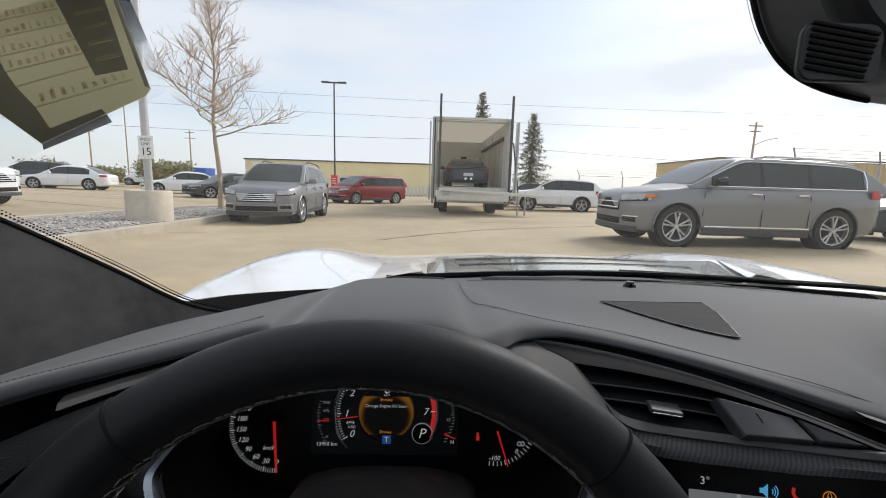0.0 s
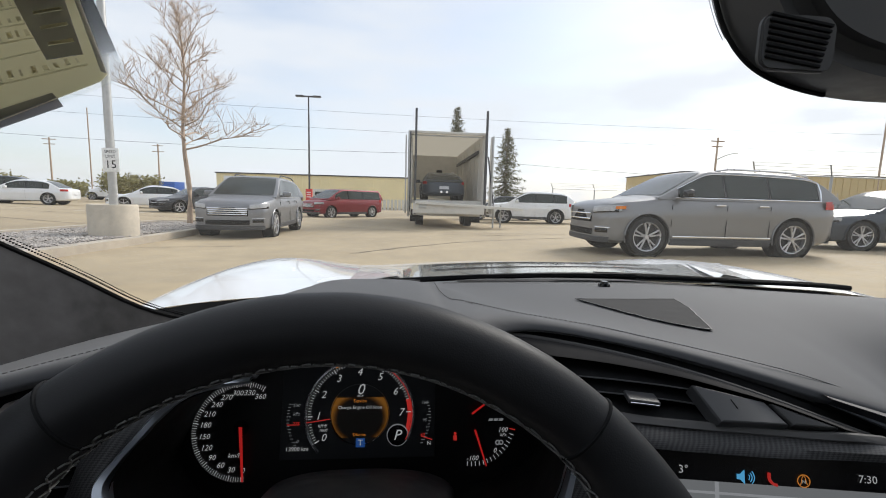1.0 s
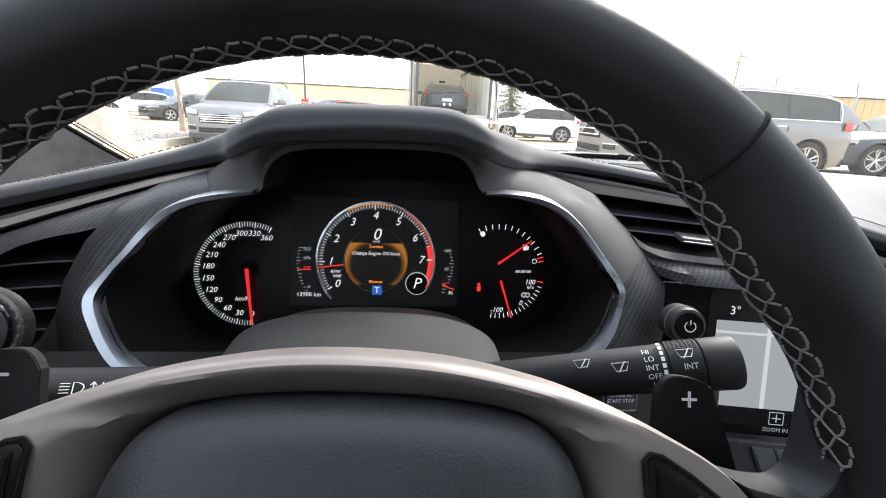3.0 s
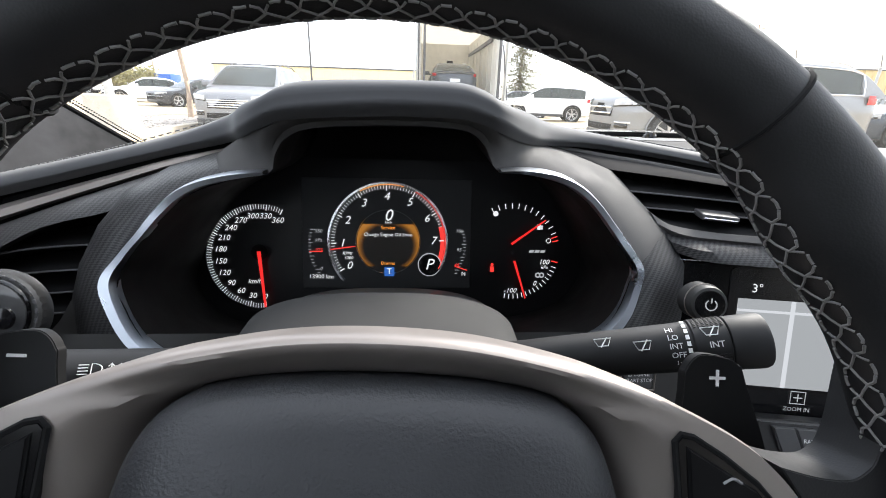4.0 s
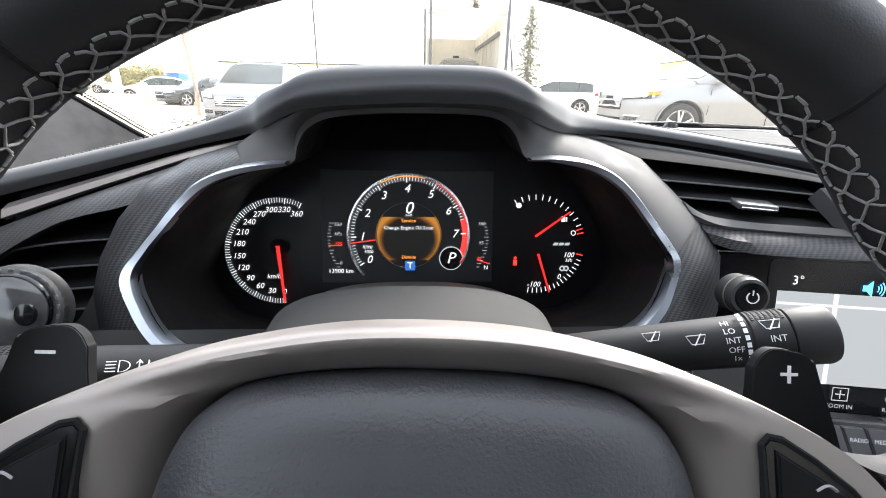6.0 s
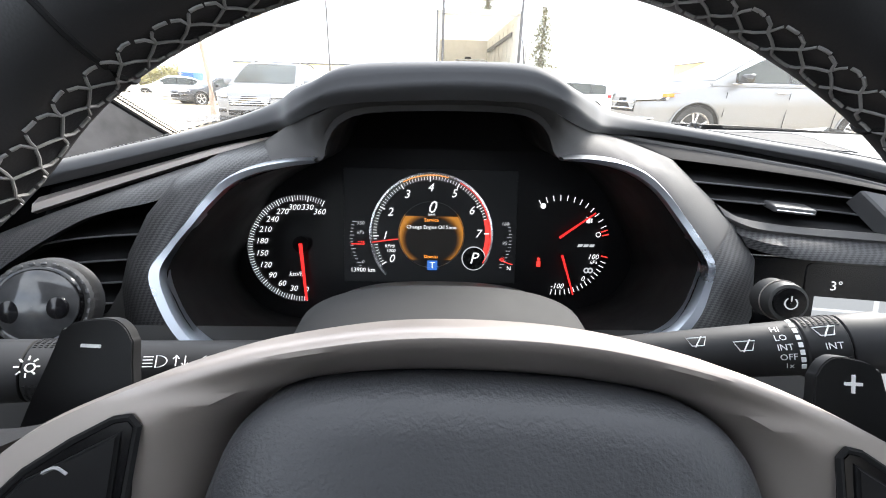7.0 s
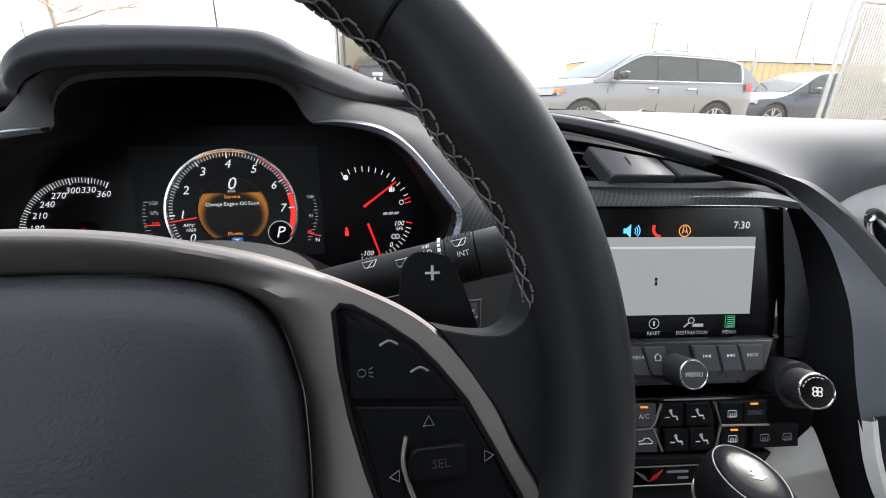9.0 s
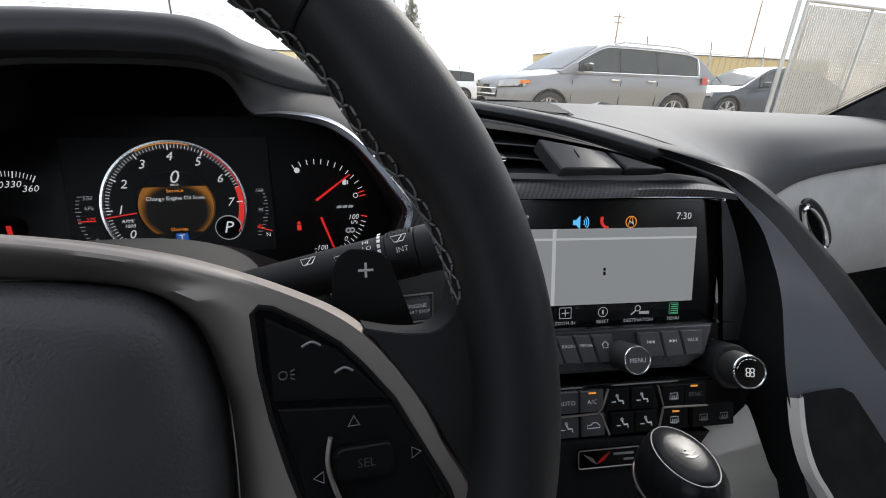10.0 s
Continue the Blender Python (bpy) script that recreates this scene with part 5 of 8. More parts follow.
def dashboard():
    t = empty("dashboard", pose(0, 0, 0))
    tagged(t, "black leather-wrapped dashboard with carbon-fibre trim and vents", "dashboard")
    part("top_pad", loft(DASH_GRID, False), DASH, t, "dark grey leather top pad")
    # stitched seams over the hood of the cluster
    st = [Vector((x, y, dash_z(x, y))) for x, y in ((0.082, 0.56), (0.079, 0.50), (0.077, 0.42), (0.077, 0.36), (0.083, 0.318), (0.094, 0.308), (0.104, 0.309))]
    stitches(st, t, 60, 0.0028)
    st = [Vector((x, y, dash_z(x, y))) for x, y in ((0.100, 0.312), (0.150, 0.303), (0.223, 0.292), (0.268, 0.276), (0.307, 0.258), (0.353, 0.246), (0.395, 0.238), (0.43, 0.228))]
    stitches(st, t, 110, 0.0030)
    st = [Vector((x, y, dash_z(x, y))) for x, y in ((0.10, 0.60), (0.3, 0.615), (0.5, 0.61), (0.68, 0.57), (0.9, 0.52))]
    stitches(st, t, 150, 0.003)
    st = [Vector((x, y, dash_z(x, y))) for x, y in ((-0.12, 0.276), (-0.2, 0.277), (-0.28, 0.266), (-0.36, 0.252), (-0.44, 0.236))]
    stitches(st, t, 60, 0.0038)
    # defroster slot, speaker grille, light sensor
    rows = [[(x, y, dash_z(x, y) + 0.0015) for x in np.linspace(0.13, 0.66, 24)] for y in (0.63, 0.645, 0.66)]
    part("defroster_slot", loft(rows, False), MATTE, t)
    rows = [[(x, y, dash_z(x, y) + 0.0015) for x in np.linspace(-0.12, 0.06, 14)] for y in (0.565, 0.585)]
    part("defroster_slot", loft(rows, False), MATTE, t)
    left = [(0.272, 0.452), (0.290, 0.420), (0.315, 0.385), (0.345, 0.355), (0.378, 0.335)]
    right = [(0.418, 0.455), (0.415, 0.43), (0.408, 0.40), (0.398, 0.37), (0.386, 0.335)]
    lf, rt = spline([(*p, 0) for p in left], 16), spline([(*p, 0) for p in right], 16)
    g = [[(a.lerp(b, u).x, a.lerp(b, u).y, dash_z(*a.lerp(b, u).xy) + 0.002) for u in np.linspace(0, 1, 10)] for a, b in zip(lf, rt)]
    part("speaker_grille", loft(g, False), MESHGRILLE, t, "perforated black speaker grille")
    rim = [Vector(r[0]) for r in g] + [Vector(p) for p in g[-1]] + [Vector(r[-1]) for r in reversed(g)] + [Vector(p) for p in reversed(g[0])]
    part("grille_frame", tube(rim, 0.0007, 6, True), PLASTIC, t)
    s = rod((0.369, 0.569, 0.875), (0.369, 0.569, 0.886), 0.012, 0.009, 16)
    rod((0.369, 0.569, 0.884), (0.369, 0.569, 0.890), 0.008, 0.006, 16, s)
    part("light_sensor", s, PIANO, t, "small black light sensor dome")
    part("sensor_base", box(0.05, 0.02, 0.004, (0.369, 0.569, 0.879), 0.0015), PLASTIC, t)
    return t


MESHGRILLE = mat("perforated_grille", (0.03, 0.03, 0.031), 0.85, vary=0.03, scale=60, bump=0.2, bump_scale=1600, spec=0.2, patchy=0.01)
DASHBOARD = dashboard()

# outline of the instrument opening, x and z, clockwise from its left tip
BEZEL = [(-0.1636, 0.820), (-0.1515, 0.841), (-0.1370, 0.8575), (-0.1230, 0.8692), (-0.0985, 0.8785), (-0.0740, 0.8832), (-0.0690, 0.8945), (-0.0610, 0.9053), (-0.0440, 0.9117), (0.0, 0.9142), (0.0400, 0.9137), (0.0550, 0.9095), (0.0625, 0.9015), (0.0708, 0.8880), (0.0930, 0.8855), (0.1140, 0.8802), (0.1317, 0.8692), (0.1480, 0.8500), (0.1620, 0.8295), (0.1600, 0.8200), (0.1500, 0.8025), (0.1340, 0.7905), (0.10, 0.7832), (0.05, 0.776), (0.0, 0.773), (-0.05, 0.773), (-0.10, 0.7745), (-0.1335, 0.7802), (-0.1475, 0.791), (-0.1580, 0.8055)]


def bez_y(z):
    """Depth of the leaning bezel at a height."""
    return float(np.interp(z, (0.76, 0.785, 0.826, 0.86, 0.885, 0.92), (0.156, 0.164, 0.185, 0.199, 0.206, 0.200)))


def grow(p, k, dy=0.0, cx=0.0, cz=0.84):
    return Vector((cx + (p[0] - cx) * k, bez_y(p[1]) + dy, cz + (p[1] - cz) * k))


def closed_back(rings):
    bm = loft(rings, True, False)
    bm.verts.ensure_lookup_table()
    n = len(rings[0])
    bm.faces.new([bm.verts[i] for i in range(len(bm.verts) - n, len(bm.verts))])
    return bm


HOUSING = mat("grey_black_housing", (0.012, 0.0118, 0.0118), 0.6, vary=0.15, scale=30, spec=0.15)


def cluster():
    t = empty("instrument_cluster", pose(0, 0, 0))
    tagged(t, "lit instrument cluster with chrome bezel, central tachometer display and red needles", "instrument cluster")
    n = len(BEZEL)

    def dense(k, dy):
        return spline([grow(p, k, dy) for p in BEZEL], 3 * n, True)
    # housing walls into the depth, wider towards the back
    def deep(f):
        out = []
        soft = dense(1.0, 0.0)
        m = len(soft)
        for _ in range(int(8 * f)):
            soft = [(soft[i - 1] + soft[i] * 2 + soft[(i + 1) % m]) / 4 for i in range(m)]
        for p in soft:
            low = max(0.0, min(1.0, (0.905 - p.z) / 0.07))
            out.append(Vector((p.x * (1 + 0.10 * f), p.y + 0.135 * f, p.z - 0.055 * f * low + 0.004 * f)))
        return out
    part("housing", closed_back([deep(f) for f in (0.0, 0.15, 0.4, 0.7, 1.0)]), HOUSING, t, "matte black inner housing")
    # chrome bezel strips, left and right of the visor: inner and outer edge
    strips = (
        ((-0.0750, 0.8825), (-0.0965, 0.8789), (-0.1140, 0.8740), (-0.1260, 0.8675), (-0.1370, 0.8575), (-0.1465, 0.8465), (-0.1565, 0.8345), (-0.1636, 0.8205), (-0.1575, 0.8045), (-0.1470, 0.7905), (-0.1335, 0.7802)),
        ((-0.0765, 0.8852), (-0.0970, 0.8836), (-0.1170, 0.8790), (-0.1310, 0.8722), (-0.1433, 0.8607), (-0.1528, 0.8480), (-0.1627, 0.8358), (-0.1730, 0.8205), (-0.1655, 0.8030), (-0.1535, 0.7875), (-0.1380, 0.7765))), (
        ((0.0715, 0.8872), (0.0890, 0.8860), (0.1060, 0.8828), (0.1190, 0.8780), (0.1317, 0.8692), (0.1435, 0.8555), (0.1525, 0.8435), (0.1620, 0.8295), (0.1590, 0.8175), (0.1500, 0.8025), (0.1340, 0.7905), (0.1075, 0.7842)),
        ((0.0723, 0.8890), (0.0890, 0.8899), (0.1100, 0.8874), (0.1260, 0.8810), (0.1388, 0.8703), (0.1510, 0.8558), (0.1610, 0.8430), (0.1690, 0.8300), (0.1655, 0.8165), (0.1570, 0.8000), (0.1400, 0.7865), (0.1090, 0.7800)))
    for inner, outer in strips:
        rows = []
        for u, dy in ((0.0, 0.004), (0.06, -0.001), (0.22, -0.0045), (0.80, -0.0055), (0.94, -0.003), (1.0, 0.009)):
            rows.append(spline([(a[0] + (b[0] - a[0]) * u, bez_y(a[1] + (b[1] - a[1]) * u) + dy, a[1] + (b[1] - a[1]) * u) for a, b in zip(inner, outer)], 90))
        part("bezel", loft(rows, False), BEZELCHROME, t, "bright chrome bezel")
    return t


CLUSTER = cluster()

DISP = Matrix.Translation((-0.0045, 0.2965, 0.810)) @ Matrix.Rotation(radians(90 - 14), 4, "X")


def ring_arc(r0, r1, a0, a1, z, n=64, cx=0.0, cy=0.0, dz=0.0):
    """A flat ring sector; degrees counter-clockwise from +x."""
    rows = [[], []]
    for i in range(n + 1):
        a = radians(a0 + (a1 - a0) * i / n)
        rows[0].append((cx + r0 * math.cos(a), cy + r0 * math.sin(a), z))
        rows[1].append((cx + r1 * math.cos(a), cy + r1 * math.sin(a), z + dz))
    return loft(rows, False)


def ticks(bm, cx, cy, r0, r1, angles, w, z):
    for a in angles:
        c, s = math.cos(radians(a)), math.sin(radians(a))
        q = [(cx + r0 * c - s * w, cy + r0 * s + c * w, z), (cx + r0 * c + s * w, cy + r0 * s - c * w, z), (cx + r1 * c + s * w, cy + r1 * s - c * w, z), (cx + r1 * c - s * w, cy + r1 * s + c * w, z)]
        bm.faces.new([bm.verts.new(p) for p in q])
    return bm


GAUGEFACE = mat("satin_gauge_face", (0.006, 0.006, 0.007), 0.45, vary=0.15, scale=30, spec=0.3)


def instruments():
    d = CLUSTER
    M = DISP

    def put(name, bm, m, label="", parent=None):
        bmesh.ops.transform(bm, matrix=M, verts=bm.verts)
        return part(name, bm, m, parent or d, label, smooth=False)

    def txt(body, x, y, size, m, shear=0.25, parent=None, z=0.0012):
        return letters("legend", body, size, m, parent or d, M @ Vector((x, y, z)), M.to_3x3().to_4x4(), shear=shear, depth=0.0)
    put("face_plate", box(0.40, 0.16, 0.003, (0.0, -0.01, -0.0035)), GAUGEFACE, "glossy black gauge face")
    disp = put("display", box(0.150, 0.098, 0.002, (-0.002, 0.004, -0.0012), 0.0005), glow("display_black", (0.30, 0.38, 0.55), 0.0005), "central lit display")
    # tachometer
    R, ox, oy = 0.0545, -0.0014, -0.0030

    def turned(prof, a0=0.0, a1=360.0, x=ox, y=oy, n=90):
        return loft([[(x + r * math.cos(radians(a)), y + r * math.sin(radians(a)), z) for a in np.linspace(a0, a1, n)] for r, z in prof], False)
    put("tach_ring", turned(((R, 0.0004), (R - 0.001, 0.0022), (R - 0.0026, 0.0022), (R - 0.0036, 0.0004)), 222, -28), CHROME, "chrome tachometer ring", disp)
    t8 = lambda v: 212 - 30.0 * v
    bm = ticks(bmesh.new(), ox, oy, R - 0.0072, R - 0.0042, [t8(v / 10) for v in range(0, 66) if v % 10], 0.00026, 0.0008)
    ticks(bm, ox, oy, R - 0.0088, R - 0.0042, [t8(v) for v in range(0, 8)], 0.0005, 0.0008)
    put("tach_scale", bm, TWHITE, "", disp)
    put("red_band", turned(((R - 0.0075, 0.0007), (R - 0.0040, 0.0007)), t8(6.5), t8(8), n=24), TRED, "red limit band", disp)
    put("red_band", turned(((R - 0.0038, 0.0024), (R - 0.003, 0.0024)), t8(5.0), t8(8), n=24), TRED, "", disp)
    put("amber_band", turned(((R - 0.0038, 0.0024), (R - 0.003, 0.0024)), t8(3.1), t8(4.6), n=24), TORANGE, "", disp)
    for v in range(8):
        a = radians(t8(v))
        txt(str(v), ox + 0.0405 * math.cos(a), oy + 0.0405 * math.sin(a), 0.0100, TWHITE)
    txt("RPM/", -0.0375, -0.0135, 0.0040, TWHITE)
    txt("1000", -0.0365, -0.0175, 0.0040, TWHITE)
    put("tach_needle", ticks(bmesh.new(), ox, oy, 0.029, R - 0.003, [t8(0.80)], 0.00045, 0.0014), TRED, "", disp)
    # message window
    ro = 0.0292
    put("message_rim", turned(((ro, 0.0006), (ro - 0.0004, 0.0012), (ro - 0.0009, 0.0006))), CHROME, "", disp)
    rows = []
    for y in np.linspace(-0.0250, 0.0130, 24):
        w = math.sqrt(max(0.0, 0.0278 ** 2 - (y - oy) ** 2))
        rows.append([(ox + x * w, y, 0.0005) for x in np.linspace(-1, 1, 24)])
    put("message_panel", loft(rows, False), amber_glow(), "amber-edged message window", disp)
    txt("Service", ox, 0.0098, 0.0044, TORANGE, 0)
    txt("Dismiss", ox, -0.0222, 0.0040, TORANGE, 0)
    txt("Change Engine Oil Soon", ox, 0.0036, 0.0044, TWHITE, 0)
    txt("0", ox, 0.0205, 0.0150, TWHITE)
    txt("km/h", ox, 0.0146, 0.0030, TWHITE)
    # selected gear
    gx, gy = 0.0359, -0.0231
    put("gear_ring", turned(((0.0106, 0.001), (0.0102, 0.002), (0.0097, 0.002), (0.0094, 0.0012), (0.0001, 0.0012)), x=gx, y=gy, n=48), TGREY, "", disp)
    put("gear_disc", turned(((0.0097, 0.0022), (0.0002, 0.0022)), x=gx, y=gy, n=48), SCREENGLASS, "", disp)
    txt("P", gx - 0.0004, gy, 0.0140, TWHITE, 0.25, None, 0.0028)
    put("mode_square", box(0.0088, 0.0084, 0.0006, (-0.0002, -0.0298, 0.0008), 0.0), TBLUE, "blue mode tile", disp)
    txt("T", -0.0002, -0.0298, 0.0080, TWHITE, 0, None, 0.0016)
    txt("N", 0.0671, -0.0315, 0.0050, TWHITE, 0)
    txt("13900 km", -0.0605, -0.0346, 0.0054, TWHITE, 0)
    # side scales of the display
    for s, labels in ((-1, (("550", 0.0062), ("kPa", -0.0018), ("275", -0.0110), ("0", -0.0275))), (1, (("160", 0.0075), ("95", -0.0095), ("40", -0.0235)))):
        bm = bmesh.new()
        for k in range(14):
            y = 0.0075 - 0.0385 * k / 13
            x = -0.0014 + s * (0.0705 - 0.0000125 * (y * 1000 + 6.0) ** 2)
            L = 0.004 if k % 4 == 0 else 0.0026
            bm.faces.new([bm.verts.new(p) for p in ((x, y - 0.00022, 0.0008), (x - s * L, y - 0.00022, 0.0008), (x - s * L, y + 0.00022, 0.0008), (x, y + 0.00022, 0.0008))])
        put("side_scale", bm, TGREY, "", disp)
        for w, y in labels:
            txt(w, s * (0.0625 - 0.002 * (y < -0.02)), y, 0.0044, TRED if w in ("275", "40") else TGREY, 0.2)
        put("side_mark", ticks(bmesh.new(), s * 0.059, -0.0120 if s < 0 else -0.0245, 0.0, 0.012, [180 if s < 0 else -18], 0.0004, 0.001), TRED, "", disp)
    # speedometer
    cx, cy, R = -0.1130, -0.0170, 0.0460
    sp = lambda v: 275 - v * 210.6 / 360.0
    bm = ticks(bmesh.new(), cx, cy, R - 0.0042, R, [sp(v) for v in range(0, 361, 5)], 0.00024, 0.001)
    ticks(bm, cx, cy, R - 0.0052, R, [sp(v) for v in range(0, 361, 30)], 0.00042, 0.0011)
    put("speed_scale", bm, TWHITE, "white speed scale")
    for v in range(0, 361, 30):
        a = radians(sp(v))
        rr = R - 0.0098 - 0.0016 * abs(math.cos(a))
        txt(str(v), cx + rr * math.cos(a), cy + rr * math.sin(a), 0.0070, TWHITE)
    txt("km/h", cx - 0.0054, cy - 0.0221, 0.0058, TWHITE)
    put("speed_hub", ring_arc(0.0001, 0.0070, 0, 360, 0.0035, 30, cx, cy + 0.004), MATTE)
    put("speed_needle", loft([[(cx - 0.0018, cy + 0.0050, 0.005), (cx + 0.0016, cy + 0.0050, 0.005)], [(cx + 0.0036, cy - R + 0.0015, 0.005), (cx + 0.0056, cy - R + 0.0015, 0.005)]], False), TNEEDLE, "glowing red needle")
    # fuel and boost
    cx, cy, R = 0.1115, -0.0105, 0.0440
    put("fuel_scale", ticks(bmesh.new(), cx, cy, R - 0.0048, R, list(np.linspace(117, 24, 12)), 0.00034, 0.001), TWHITE, "white fuel scale")
    put("boost_scale", ticks(bmesh.new(), cx, cy, R - 0.0046, R, list(np.linspace(-20, -98, 15)), 0.00032, 0.001), TWHITE, "white boost scale")
    put("fuel_red_mark", ticks(bmesh.new(), cx, cy, R - 0.006, R, [19, 14, -13], 0.0005, 0.0012), TRED)
    for (x, y), (x2, y2) in (((0.1098, -0.0033), (0.1406, 0.0188)), ((0.1128, -0.0186), (0.1241, -0.0533))):
        dx, dy = x2 - x, y2 - y
        L = math.hypot(dx, dy)
        nx, ny = -dy / L * 0.0011, dx / L * 0.0011
        bm = loft([[(x + nx, y + ny, 0.005), (x - nx, y - ny, 0.005)], [(x2 + nx * 0.6, y2 + ny * 0.6, 0.005), (x2 - nx * 0.6, y2 - ny * 0.6, 0.005)]], False)
        put("needle", bm, TNEEDLE, "glowing red needle")
    put("fuel_dot", ring_arc(0.0001, 0.0024, 0, 360, 0.0012, 20, 0.0953, 0.0238), TWHITE)
    put("fuel_ring", ring_arc(0.0017, 0.0023, 0, 360, 0.0012, 20, 0.1450, -0.0003), TWHITE)
    pump = box(0.0032, 0.0050, 0.0002, (0.1356, 0.0122, 0.001))
    box(0.0012, 0.0036, 0.0002, (0.1384, 0.0118, 0.001), bm=pump)
    put("fuel_symbol", pump, TWHITE)
    belt = box(0.0034, 0.0050, 0.0002, (0.0933, -0.0270, 0.001))
    merge(belt, ring_arc(0.0001, 0.0014, 0, 360, 0.001, 14, 0.0933, -0.0228))
    put("seat_belt_lamp", belt, TRED, "red seat-belt warning lamp")
    for k in range(3):
        put("badge_bar", slab([(0.1270 + 0.0052 * k, -0.0114), (0.1312 + 0.0052 * k, -0.0114), (0.1322 + 0.0052 * k, -0.0090), (0.1280 + 0.0052 * k, -0.0090)], 0.0002, None, 0, Matrix.Translation((0, 0, 0.001))), TGREY)
    txt("100", 0.1415, -0.0202, 0.0066, TWHITE)
    txt("kPa", 0.1420, -0.0250, 0.0046, TWHITE)
    txt("0", 0.1333, -0.0400, 0.0066, TWHITE)
    txt("-100", 0.1105, -0.0468, 0.0066, TWHITE)
    put("boost_symbol", ring_arc(0.0012, 0.0026, 0, 360, 0.001, 20, 0.1363, -0.0323), TGREY)
    put("boost_symbol", ring_arc(0.0012, 0.0026, 0, 360, 0.001, 20, 0.1398, -0.0323), TGREY)


def amber_glow():
    """The message window: amber towards its edge, black in the middle."""
    m = bpy.data.materials.new("message_window")
    m.use_nodes = True
    n, l = m.node_tree.nodes, m.node_tree.links
    b = n["Principled BSDF"]
    b.inputs["Base Color"].default_value = (0.01, 0.008, 0.006, 1)
    tc, sub, mul, ln = n.new("ShaderNodeTexCoord"), n.new("ShaderNodeVectorMath"), n.new("ShaderNodeVectorMath"), n.new("ShaderNodeVectorMath")
    sub.operation, mul.operation, ln.operation = "SUBTRACT", "MULTIPLY", "LENGTH"
    sub.inputs[1].default_value = (0.5, 0.5, 0.47)
    mul.inputs[1].default_value = (2.0, 0.0, 1.55)
    l.new(tc.outputs["Generated"], sub.inputs[0])
    l.new(sub.outputs[0], mul.inputs[0])
    l.new(mul.outputs[0], ln.inputs[0])
    rmp = n.new("ShaderNodeValToRGB")
    e = rmp.color_ramp.elements
    e[0].position, e[0].color = 0.78, (0.003, 0.002, 0.001, 1)
    e[1].position, e[1].color = 1.0, (0.62, 0.25, 0.03, 1)
    mid = e.new(0.87)
    mid.color = (0.16, 0.06, 0.006, 1)
    l.new(ln.outputs["Value"], rmp.inputs["Fac"])
    l.new(rmp.outputs["Color"], b.inputs["Emission Color"])
    b.inputs["Emission Strength"].default_value = 0.11
    return m


instruments()


